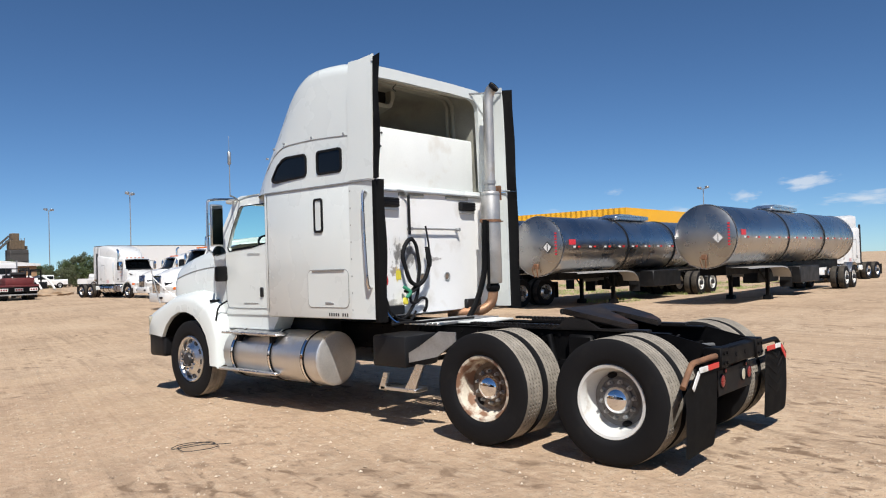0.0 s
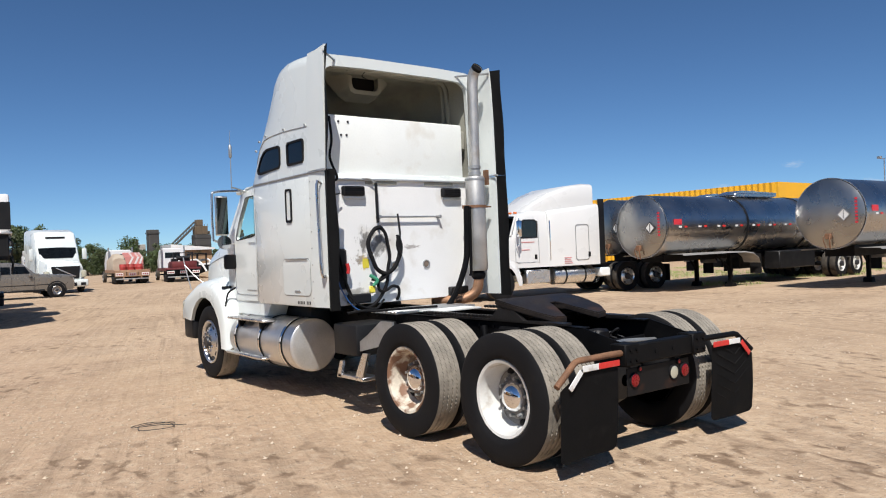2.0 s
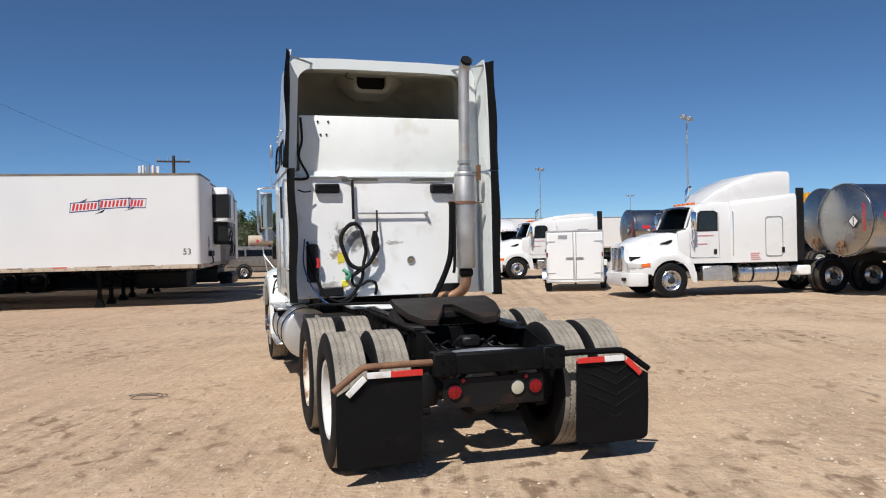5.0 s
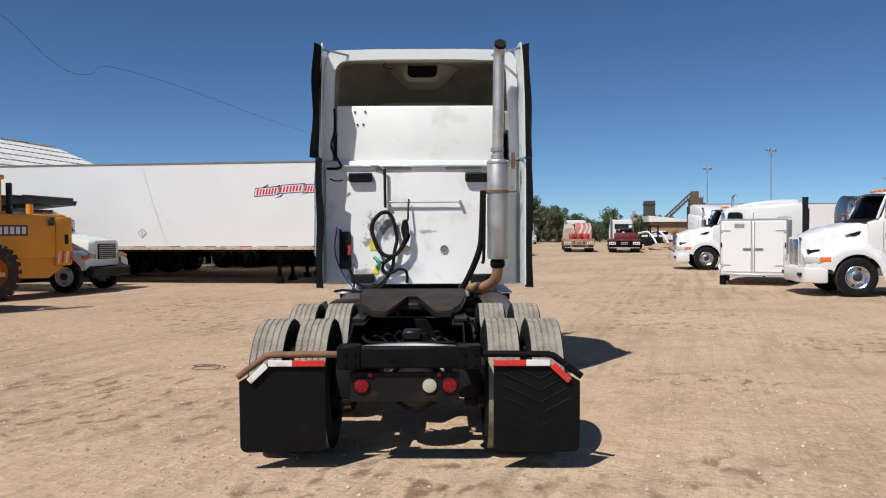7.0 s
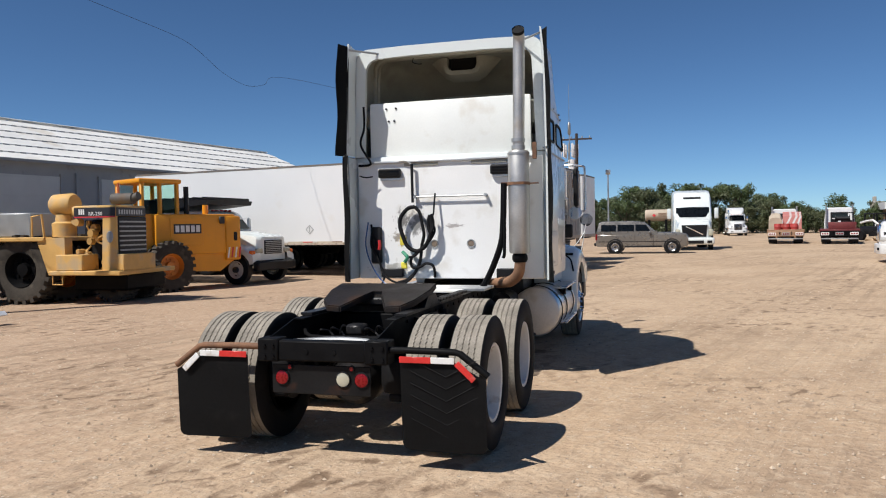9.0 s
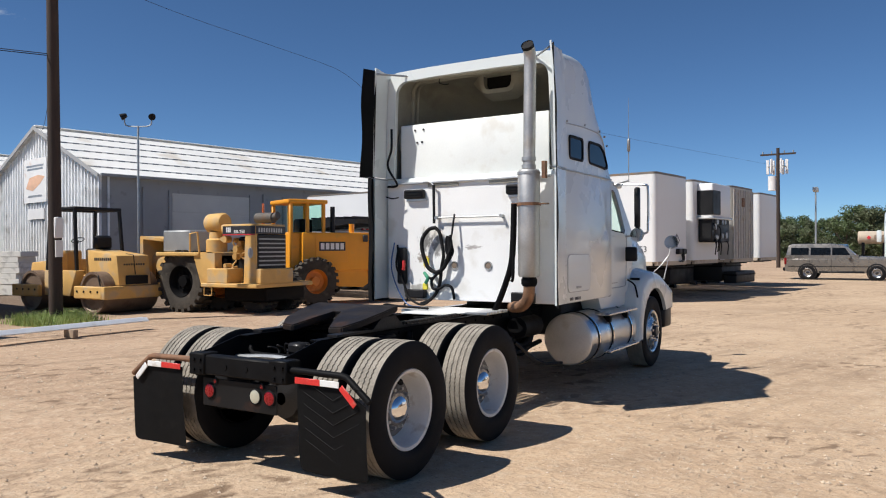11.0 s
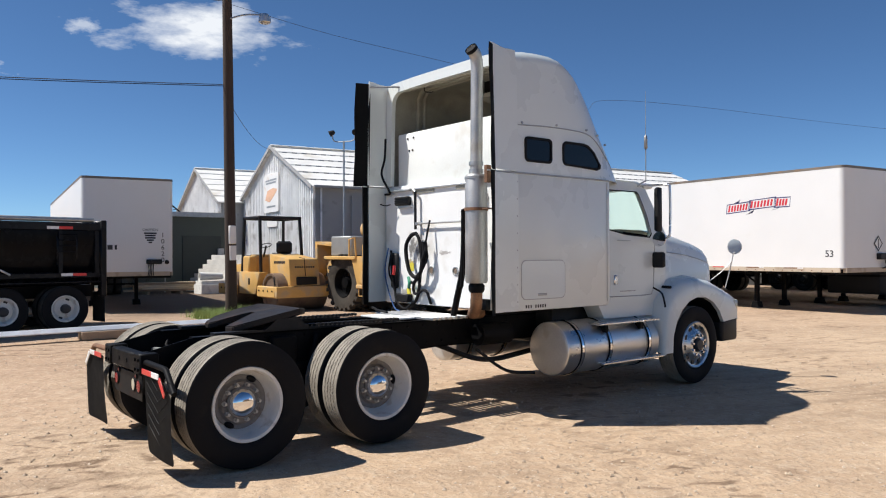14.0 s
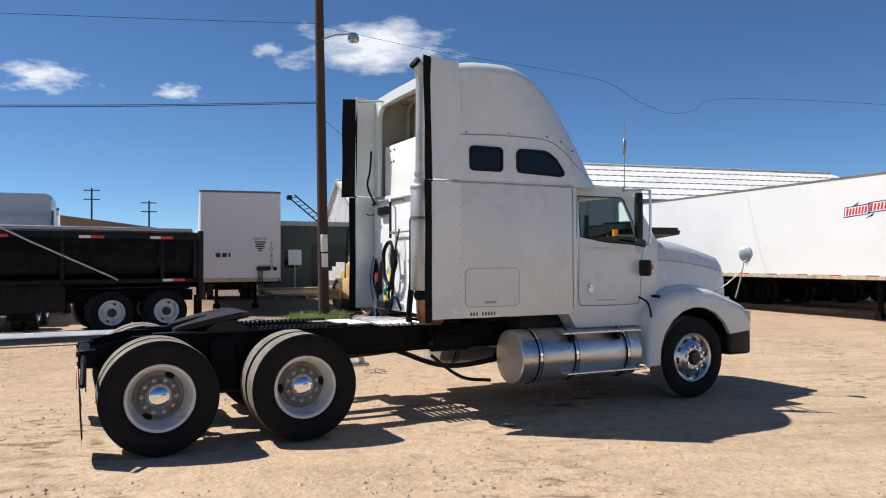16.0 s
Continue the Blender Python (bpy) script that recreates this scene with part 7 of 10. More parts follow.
            part("extender", box(B(), s * 1.16, s * 1.19, back - 0.25, back, 1.0, 3.2), plastic_black, t)
            part("grab_rail", tube(B(), [(s * 1.07, -2.0, 2.5), (s * 1.11, -2.0, 2.4), (s * 1.11, -2.0, 1.3), (s * 1.07, -2.0, 1.2)], 0.02, n=6, k=2), chrome, t)
            for k, w in enumerate((0.3, 0.26, 0.3, 0.34)):
                part("lettering_bar", box(B(), s * 1.185, s * 1.2, -2.5 - w, -2.5, 1.24 - k * 0.06, 1.26 - k * 0.06), pale_red, t)
    for s in (-1, 1):
        # door glass
        wp = [(-1.5, 1.98), (-1.5, 2.46), (-1.4, 2.52), (-1.05, 2.52), (-0.97, 2.46), (-0.92, 1.98)]
        mid = (-1.22, 2.25)
        ring_ = [(mid[0] + (y - mid[0]) * 1.13, mid[1] + (z - mid[1]) * 1.13) for y, z in wp]
        part("door_window", prism(B(), wp, "x", s * 0.98, s * 1.052), smoke, t)
        part("window_seal", frame_strip(B(), ring_, wp, "x", s * 0.98, s * 1.058), plastic_black, t)
        part("windscreen_pillar", tube(B(), [(s * 0.99, -0.52, 2.03), (s * 0.97, -0.62, 2.3), (s * 0.92, -0.76, 2.62)], 0.035, n=8, k=3), paint, t)
        part("door_seam", tube(B(), [(s * 1.056, -1.55, 2.5), (s * 1.058, -1.58, 1.25), (s * 1.055, -1.5, 1.16), (s * 1.05, -0.75, 1.16), (s * 1.046, -0.66, 1.3), (s * 1.046, -0.66, 1.95)], 0.008, n=5, k=2), steel_grey, t)
        part("door_handle", box(B(), s * 1.045, s * 1.07, -1.5, -1.4, 1.25, 1.4, 0.01), plastic_black, t)
        for k, w in enumerate((0.5, 0.3)):
            part("lettering_bar", box(B(), s * 1.04, s * 1.062, -0.9 - w, -0.9, 1.8 - k * 0.25, 1.825 - k * 0.25), pale_red, t)
        plan = [(0.7, 1.2), (0.92, 1.24), (1.09, 1.06), (1.16, 0.92), (1.1, 0.88), (0.9, 1.05), (0.7, 1.1)]
        part("headlamp", prism(B(), [(s * x, y) for x, y in plan], "z", 0.87, 1.03, 0.02), lamp_lens, t)
        plan = [(1.165, 0.915), (1.215, 0.66), (1.17, 0.66), (1.11, 0.88)]
        part("turn_lamp", prism(B(), [(s * x, y) for x, y in plan], "z", 0.9, 1.03, 0.01), amber_lens, t)
        part("hood_vent", prism(B(), [(0.22, 1.60), (-0.1, 1.70), (-0.22, 1.70), (-0.16, 1.63), (0.0, 1.57)], "x", s * 0.8, s * 0.925), plastic_black, t)
        mr = part("side_mirror", box(B(), s * 1.2, s * 1.4, -0.72, -0.6, 1.98, 2.52, 0.05, 2), chrome, t)
        part("mirror_arm", tube(B(), [(s * 0.98, -0.78, 2.56), (s * 1.3, -0.66, 2.58), (s * 1.3, -0.66, 1.75), (s * 1.04, -0.7, 1.62)], 0.02, n=6, k=1), chrome, mr)
        if full:
            part("tool_box", box(B(), s * 0.72, s * 1.14, -1.95, -1.0, 0.45, 0.9, 0.03), alu, t)
            part("fuel_tank", lathe(B(), [(0, 0.0), (0.0, 0.24), (0.04, 0.29), (1.66, 0.29), (1.7, 0.24), (1.7, 0)], (s * 0.86, -3.85, 0.66), (0, 1, 0), 28), alu, t)
            for yk in (-3.4, -2.6):
                part("tank_strap", lathe(B(), [(-0.03, 0.291), (-0.03, 0.3), (0.03, 0.3), (0.03, 0.291)], (s * 0.86, yk, 0.66), (0, 1, 0), 28), plastic_black, t)
            part("battery_cover", box(B(), s * 0.7, s * 1.14, -4.5, -4.05, 0.55, 0.85, 0.04), white_worn, t)
        yard_wheel(t, s * 1.04, 0.0, 0.51, 0.28, alu, s, "front_wheel")
    ws_ = [(-0.95, -0.53, 2.03), (-0.6, -0.36, 2.03), (0.0, -0.28, 2.03), (0.6, -0.36, 2.03), (0.95, -0.53, 2.03)]
    wt_ = [(-0.88, -0.77, 2.6), (-0.5, -0.66, 2.63), (0.0, -0.62, 2.64), (0.5, -0.66, 2.63), (0.88, -0.77, 2.6)]
    bm = loft(B(), [ws_, wt_])
    bmesh.ops.solidify(bm, geom=list(bm.faces), thickness=0.02)
    part("windscreen", bm, smoke, t)
    part("cowl", loft(B(), [[(x, y + 0.3, 1.96) for x, y, z in ws_], [(x, y + 0.02, 2.03) for x, y, z in ws_]]), plastic_black, t)
    part("roof_lip", loft(B(), [wt_, [(x, y - 0.25, z + 0.12) for x, y, z in wt_]]), paint, t)
    part("sun_visor", loft(B(), [[(x, y + 0.2, z + 0.02) for x, y, z in wt_], [(x, y + 0.02, z + 0.07) for x, y, z in wt_], [(x, y - 0.02, z + 0.0) for x, y, z in wt_]], close=False), smoke, t)
    for x in (-0.6, -0.3, 0.0, 0.3, 0.6):
        part("marker_lamp", box(B(), x - 0.05, x + 0.05, -1.05, -0.93, 2.76, 2.83, 0.02), amber_lens, t)
    gr = part("grille", box(B(), -0.46, 0.46, 1.16, 1.22, 0.76, 1.52, 0.04, 2), plastic_black, t)
    part("grille_surround", frame_strip(B(), rounded(-0.48, 0.48, 0.74, 1.54, 0.08), rounded(-0.43, 0.43, 0.79, 1.49, 0.06), "y", 1.19, 1.245), chrome, gr)
    for k in range(8):
        part("grille_bar", box(B(), -0.4 + k * 0.11, -0.365 + k * 0.11, 1.21, 1.235, 0.79, 1.49, 0.008), chrome, gr)
    part("bumper", prism(B(), [(-1.19, 0.72), (-1.16, 0.98), (-0.95, 1.24), (-0.6, 1.34), (0.6, 1.34), (0.95, 1.24), (1.16, 0.98), (1.19, 0.72), (0.9, 0.72), (-0.9, 0.72)], "z", 0.34, 0.74, 0.04), paint, t)
    for x in (-0.72, 0.72):
        part("bumper_slot", box(B(), x - 0.12, x + 0.12, 1.24, 1.335, 0.5, 0.6, 0.01), plastic_black, t)
    part("exhaust_pipe", tube(B(), [(0.95, -1.55, 2.6), (0.95, -1.55, 3.2), (0.95, -1.6, 3.33), (0.95, -1.7, 3.4)], 0.07, n=10), chrome, t)
    bm = box(B(), -0.43, 0.43, -7.0, 0.9, 0.72, 0.98)
    part("frame", bm, frame_black, t)
    for y in (-5.2, -6.52):
        axle_pair(t, y, 0.51, 1.21, rim=alu)
    for s in (-1, 1):
        part("mud_flap", box(B(), s * 0.6, s * 1.2, -7.2, -7.18, 0.25, 0.85), flap_rubber, t)
    return t


PD = (-0.987, 0.16)
pb = tractor(heading(11.2, 14.75, *PD), "white aerodynamic sleeper tractor with chrome grille, coupled to a tanker")
pb2 = tractor(heading(12.14, 28.85, *PD), "white mid-roof sleeper tractor behind a cargo trailer", roof=3.12)
copy_thing(pb2, heading(20.0, 45.1, *PD))["label"] = "white sleeper tractor in the far row"
for x, y, a in ((11.86, 100.5, 0), (20.1, 47.6, 2)):
    copy_thing(pb, heading(x, y, math.sin(radians(a)), -1))["label"] = "white tractor facing the yard, far off"
copy_thing(pb, heading(38.6, 8.9, *PD))["label"] = "white sleeper tractor behind the tank trailers"
van_trailer(heading(39.07, 59.3, 0.995, -0.05), 16.15, "white trailer in the far row", white_far)

# small enclosed cargo trailer
cg = thing("cargo_trailer", pose(10.06, 17.95, 0, 0, 0, -27), "small white enclosed cargo trailer with double rear doors", "trailer")
part("body", box(B(), -0.98, 0.98, 0, 3.6, 0.33, 2.1, 0.04, 2), white_far, cg)
for s in (-1, 1):
    d = part("rear_door", box(B(), s * 0.01, s * 0.9, -0.035, 0, 0.42, 2.02, 0.012), white_far, cg)
    for z in (0.62, 1.72):
        part("hinge", box(B(), s * 0.66, s * 0.97, -0.05, -0.035, z, z + 0.025), steel_grey, d)
    part("lock_rod", cyl(B(), (s * 0.05, -0.05, 0.4), (s * 0.05, -0.05, 2.04), 0.011, n=6), steel_grey, d)
    part("door_latch", box(B(), s * 0.05, s * 0.3, -0.08, -0.05, 1.14, 1.18), steel_grey, d)
    part("tail_lamp", box(B(), s * 0.92, s * 0.975, -0.02, 0.0, 1.2, 1.35), red_lens, cg)
    yard_wheel(cg, s * 1.02, 1.9, 0.34, 0.2, rim_white, s)
    part("fender", loft(B(), [[(s * x, 1.9 + 0.45 * math.cos(a), 0.34 + 0.42 * math.sin(a)) for x in (0.95, 1.2)] for a in [math.pi * k / 8 for k in range(9)]]), alu, cg)
part("label_plate", box(B(), -0.55, -0.25, -0.045, -0.034, 1.82, 1.95), steel_grey, cg)
part("corner_trim", frame_strip(B(), rounded(-0.99, 0.99, 0.32, 2.11, 0.05), rounded(-0.955, 0.955, 0.36, 2.075, 0.04), "y", -0.02, 0.06), alu_dull, cg)
part("drawbar", box(B(), -0.05, 0.05, 3.6, 4.8, 0.4, 0.5), frame_black, cg)
part("jack", cyl(B(), (0, 4.5, 0.0), (0, 4.5, 0.5), 0.04, n=8), frame_black, cg)
part("bumper", box(B(), -0.98, 0.98, -0.08, 0.0, 0.3, 0.36, 0.015), alu_dull, cg)
part("spare_stand", box(B(), -1.0, -0.8, 0.0, 0.15, 0.0, 0.3, 0.02), frame_black, cg)

# white cab-forward highway tractor facing the yard
vv = thing("semi_truck", heading(4.35, 45.9, 0.02, -1), "white high-roof sleeper tractor facing the yard, black grille", "truck")


def vsec(y, w, zl, zt, rr):
    base = [(w, zl), (w, zl + (zt - zl) * 0.6), (w - rr * 0.1, zt - rr), (w - rr * 0.35, zt - rr * 0.3), (w - rr, zt)]
    return [(x, y, z) for x, z in base] + [(-x, y, z) for x, z in reversed(base)]


part("cab", loft(B(), [vsec(-0.55, 1.18, 1.0, 2.1, 0.2), vsec(-0.95, 1.2, 1.0, 2.75, 0.2), vsec(-1.1, 1.22, 1.0, 3.0, 0.3), vsec(-1.6, 1.22, 1.0, 3.75, 0.3), vsec(-2.4, 1.22, 1.0, 3.92, 0.25), vsec(-4.3, 1.22, 1.0, 3.95, 0.2)], caps=True), white, vv)
part("hood", loft(B(), [vsec(1.2, 0.8, 0.7, 1.5, 0.2), vsec(1.0, 1.0, 0.7, 1.75, 0.25), vsec(-0.6, 1.15, 0.8, 2.12, 0.25)], caps=True), white, vv)
bm = loft(B(), [[(-1.02, -0.58, 2.1), (0, -0.45, 2.12), (1.02, -0.58, 2.1)], [(-1.05, -0.93, 2.75), (0, -0.8, 2.78), (1.05, -0.93, 2.75)]])
bmesh.ops.solidify(bm, geom=list(bm.faces), thickness=0.03)
part("windscreen", bm, smoke, vv)
part("grille", prism(B(), [(-0.7, 0.85), (0.7, 0.85), (0.78, 1.6), (-0.78, 1.6)], "y", 1.12, 1.23), plastic_black, vv)
part("grille_slash", prism(B(), [(-0.55, 1.0), (-0.48, 0.96), (0.55, 1.5), (0.5, 1.54)], "y", 1.23, 1.25), chrome, vv)
part("roof_vent", box(B(), -0.55, 0.55, -1.6, -1.3, 3.3, 3.45, 0.03), plastic_black, vv)
part("bumper", box(B(), -1.2, 1.2, 0.9, 1.4, 0.35, 0.8, 0.12, 3), white, vv)
part("bumper_grille", box(B(), -0.55, 0.55, 1.39, 1.41, 0.42, 0.62, 0.02), plastic_black, vv)
for s in (-1, 1):
    part("headlamp", box(B(), s * 0.85, s * 1.15, 0.7, 1.2, 0.9, 1.35, 0.1, 2), clear_lens, vv)
    part("fog_lamp", box(B(), s * 0.75, s * 1.05, 1.38, 1.41, 0.45, 0.62, 0.03), plastic_black, vv)
    part("side_mirror", box(B(), s * 1.35, s * 1.6, -0.75, -0.55, 2.0, 2.7, 0.06, 2), white, vv)
    yard_wheel(vv, s * 1.05, 0.0, 0.51, 0.28, chrome, s, "front_wheel")
    part("fuel_tank", cyl(B(), (s * 0.9, -3.9, 0.65), (s * 0.9, -1.4, 0.65), 0.3, n=20), alu, vv)
part("frame", box(B(), -0.43, 0.43, -7.0, 0.9, 0.72, 0.98), frame_black, vv)
for y in (-5.3, -6.6):
    axle_pair(vv, y, 0.51, 1.21)


# long estate car
suv_paint = mat("pewter_car_paint", (0.21, 0.195, 0.175), 0.3, 0.4, var=0.04, coat=0.6)
su = thing("suv", heading(0.2, 40.7, 1, 0.0), "pewter full-size estate car, dusty", "car")


def suv_sec(y, w, zl, zt, rr, wt):
    base = [(w - 0.04, zl), (w, zl + 0.25), (w, min(1.08, zt - rr * 0.5)), (wt, zt - rr), (wt - rr * 0.3, zt - rr * 0.3), (wt - rr, zt)]
    return [(x, y, z) for x, z in base] + [(-x, y, z) for x, z in reversed(base)]


part("body", loft(B(), [suv_sec(3.66, 0.8, 0.45, 0.98, 0.1, 0.78), suv_sec(3.56, 0.94, 0.4, 1.12, 0.1, 0.88), suv_sec(3.2, 1.0, 0.38, 1.2, 0.14, 0.93), suv_sec(2.0, 1.0, 0.36, 1.24, 0.12, 0.95), suv_sec(-0.2, 1.0, 0.36, 1.15, 0.08, 0.97), suv_sec(-1.45, 1.0, 0.42, 1.14, 0.08, 0.97), suv_sec(-1.56, 0.95, 0.48, 1.1, 0.08, 0.93)], caps=True), suv_paint, su)
part("cabin", loft(B(), [suv_sec(1.95, 0.96, 1.05, 1.16, 0.02, 0.9), suv_sec(1.2, 0.96, 1.05, 1.84, 0.1, 0.8), suv_sec(0.6, 0.96, 1.05, 1.91, 0.11, 0.8), suv_sec(-1.2, 0.96, 1.05, 1.9, 0.11, 0.8), suv_sec(-1.38, 0.96, 1.05, 1.82, 0.11, 0.82), suv_sec(-1.53, 0.96, 1.05, 1.2, 0.05, 0.9)], caps=True), suv_paint, su)
for s in (-1, 1):
    for y0, y1 in ((1.62, 0.72), (0.64, -0.3), (-0.4, -1.25)):
        pts = [(y0, 1.2), (y0 - (0.3 if y0 > 1.5 else 0.0), 1.68), (y1, 1.7), (y1, 1.2)]
        pts = [(min(p[0], y0), p[1]) for p in pts]
        bm = B()
        a = [bm.verts.new((s * (0.965 - 0.14 * (z - 1.1) / 0.7 + 0.012), y, z)) for y, z in pts]
        face(bm, a)
        bmesh.ops.solidify(bm, geom=list(bm.faces), thickness=0.012)
        part("side_window", bm, smoke, su)
    for y in (2.76, -0.44):
        yard_wheel(su, s * 0.9, y, 0.39, 0.26, alu, s)
        part("wheel_arch", lathe(B(), [(0, 0.40), (0.006, 0.47), (0.012, 0.44), (0.012, 0.40)], (s * 0.995, y, 0.40), (s, 0, 0), 24), plastic_black, su)
    part("tail_lamp", box(B(), s * 0.9, s * 1.0, -1.58, -1.46, 0.8, 1.15, 0.02), red_lens, su)
    part("side_mirror", box(B(), s * 0.98, s * 1.15, 1.45, 1.6, 1.12, 1.3, 0.04), suv_paint, su)
    part("sill", box(B(), s * 0.96, s * 1.02, 0.1, 2.2, 0.36, 0.46, 0.02), plastic_black, su)
    part("headlamp", box(B(), s * 0.62, s * 0.92, 3.45, 3.62, 0.82, 1.0, 0.03), lamp_lens, su)
    for yd in (1.72, 0.68, -0.34):
        part("door_seam", box(B(), s * 0.998, s * 1.002, yd, yd + 0.014, 0.45, 1.12), plastic_black, su)
    part("body_crease", box(B(), s * 0.99, s * 1.006, -1.4, 3.1, 0.68, 0.72, 0.004), plastic_black, su)
part("bumper", box(B(), -0.95, 0.95, -1.66, -1.52, 0.45, 0.65, 0.05), plastic_black, su)

# parked pickups far off
pk = thing("pickup_truck", heading(37.2, 106.5, -1, 0.25), "white crew-cab pickup truck", "car", "parked pickups")
part("body", loft(B(), [suv_sec(3.2, 0.9, 0.5, 1.05, 0.1, 0.88), suv_sec(1.6, 0.98, 0.45, 1.18, 0.08, 0.95), suv_sec(-2.5, 0.98, 0.5, 1.2, 0.08, 0.95)], caps=True), white_far, pk)
part("cabin", loft(B(), [suv_sec(1.6, 0.96, 1.1, 1.2, 0.02, 0.9), suv_sec(0.9, 0.96, 1.1, 1.85, 0.12, 0.78), suv_sec(-0.8, 0.96, 1.1, 1.85, 0.14, 0.78)], caps=True), white_far, pk)
for s in (-1, 1):
    for y0, y1 in ((1.2, 0.2), (0.1, -0.7)):
        part("side_window", box(B(), s * 0.84, s * 0.97, y1, y0, 1.25, 1.7), smoke, pk)
    for y in (2.2, -1.5):
        yard_wheel(pk, s * 0.9, y, 0.4, 0.26, alu, s)
for x, y, a in ((33.5, 112.0, 9), (42.0, 101.5, 12), (52, 104, 0)):
    copy_thing(pk, heading(x, y, 1, a / 50))

# ---- construction machines ----
cat_yellow = mat("sun_faded_machine_yellow", (0.63, 0.375, 0.115), 0.7, var=0.12, scale=2, dirt=(0.42, 0.33, 0.22), amount=0.36, dscale=2)
loader_yellow = mat("machine_yellow", (0.78, 0.315, 0.014), 0.45, var=0.06, scale=2, dirt=(0.5, 0.27, 0.05), amount=0.12, dscale=2)
drum_steel = mat("worn_drum_steel", (0.2, 0.14, 0.1), 0.6, 0.3, var=0.15, scale=3, dirt=(0.12, 0.085, 0.06), amount=0.35, dscale=3)
steel_box = mat("scuffed_steel_box", (0.34, 0.35, 0.35), 0.5, 0.5, var=0.1)


lug_rubber = mat("dusty_lug_rubber", (0.055, 0.048, 0.04), 0.9, var=0.3, scale=5, dirt=(0.12, 0.1, 0.075), amount=0.25, dscale=4, spec=0.2)
orange_rim = mat("orange_wheel_paint", (0.62, 0.2, 0.02), 0.5, var=0.1, dirt=(0.3, 0.16, 0.06), amount=0.2)


def big_tyre(parent, x, y, r, w, rim, side, name="wheel", lugs=22):
    bm = lathe(B(), [(-w * 0.4, r * 0.5), (-w * 0.5, r * 0.7), (-w * 0.48, r * 0.88), (-w * 0.38, r * 0.93), (w * 0.38, r * 0.93), (w * 0.48, r * 0.88), (w * 0.5, r * 0.7), (w * 0.4, r * 0.5)], n=40)
    o = part(name, bm, lug_rubber, parent, "lugged dusty tyre", pose(x, y, r - 0.02))
    for s in (-1, 1):
        first = None
        for k in range(lugs):
            turn = Matrix.Rotation(2 * math.pi * (k + (0.5 if s > 0 else 0)) / lugs, 4, "X")
            if first is None:
                first = lug = part("lug", box(B(), s * w * 0.02, s * w * 0.5, -0.045, 0.045, r * 0.88, r, 0.0), lug_rubber, o)
            else:
                lug = new("lug", first.data)
                lug.parent = o
            lug.matrix_basis = turn
    bm = lathe(B(), [(w * 0.38, r * 0.52), (w * 0.44, r * 0.5), (w * 0.3, r * 0.46), (w * 0.1, r * 0.42), (w * 0.08, r * 0.2), (w * 0.3, r * 0.18), (w * 0.32, 0.0)], n=28)
    bolts = bm
    for k in range(10):
        a = 2 * math.pi * k / 10
        cyl(bolts, (w * 0.09, math.cos(a) * r * 0.3, math.sin(a) * r * 0.3), (w * 0.15, math.cos(a) * r * 0.3, math.sin(a) * r * 0.3), r * 0.04, n=6)
    part("rim", bm, rim, o, "", pose(0, 0, 0, 0, 0, 0 if side > 0 else 180))
    return o


sooty_steel = mat("sooty_grey_steel", (0.1, 0.09, 0.08), 0.7, 0.3, var=0.2, dirt=(0.16, 0.1, 0.06), amount=0.2)
# road reclaimer: +y towards the engine grille, +x towards the open yard
ct = thing("road_reclaimer", heading(-12.75, 10.0, 0.998, 0.07) @ Matrix.Scale(1.08, 4), "faded yellow road reclaimer with an exposed engine and black sign stripe", "machine")
big_tyre(ct, 0.5, 0.0, 0.80, 0.5, frame_black, 1, "front_wheel")
big_tyre(ct, -1.4, 0.0, 0.80, 0.5, steel_box, -1, "front_wheel")
big_tyre(ct, -0.1, 1.9, 0.5, 0.4, plastic_black, 1, "rear_wheel")
big_tyre(ct, -1.1, 1.9, 0.5, 0.4, plastic_black, -1, "rear_wheel")
part("platform", box(B(), -1.2, 0.95, 0.92, 3.3, 0.66, 0.76, 0.02), cat_yellow, ct)
part("front_guard", prism(B(), [(0.80, 0.70), (1.25, 0.70), (1.25, 1.50), (0.66, 1.50), (0.55, 1.40)], "x", 0.55, 0.80), cat_yellow, ct)
part("cross_deck", box(B(), -1.4, 0.85, -0.75, 0.75, 1.42, 1.52, 0.02), cat_yellow, ct)
part("hand_rail", tube(B(), [(0.8, 0.42, 1.5), (0.8, 0.42, 1.98), (0.8, 0.68, 2.02), (0.8, 0.74, 1.5)], 0.025, n=6, k=1), cat_yellow, ct)
part("steel_tank", box(B(), -0.7, 0.6, -0.75, 0.22, 1.52, 2.08, 0.03), steel_box, ct, "scuffed bare steel tank")
part("step_box", box(B(), 0.35, 0.92, 1.1, 1.86, 0.76, 1.12, 0.02), cat_yellow, ct)
part("step_loop", tube(B(), [(0.9, 1.0, 0.66), (0.9, 1.0, 0.46), (0.9, 1.25, 0.46), (0.9, 1.25, 0.66)], 0.016, n=6, k=1), cat_yellow, ct)
part("engine_cover", box(B(), -0.35, 0.75, 1.4, 3.0, 1.95, 2.2, 0.03), cat_yellow, ct)
part("sign_stripe", box(B(), 0.75, 0.76, 1.42, 2.98, 1.96, 2.15), black_paint, ct)
part("stripe_edge", box(B(), 0.75, 0.762, 1.42, 2.98, 1.93, 1.955), red_paint, ct)
part("end_stripe", box(B(), -0.33, 0.74, 3.0, 3.01, 1.96, 2.15), black_paint, ct)
for y0 in (1.60, 1.68, 1.76):
    part("lettering_bar", box(B(), 0.76, 0.765, y0, y0 + 0.055, 2.0, 2.12), white_tape, ct)
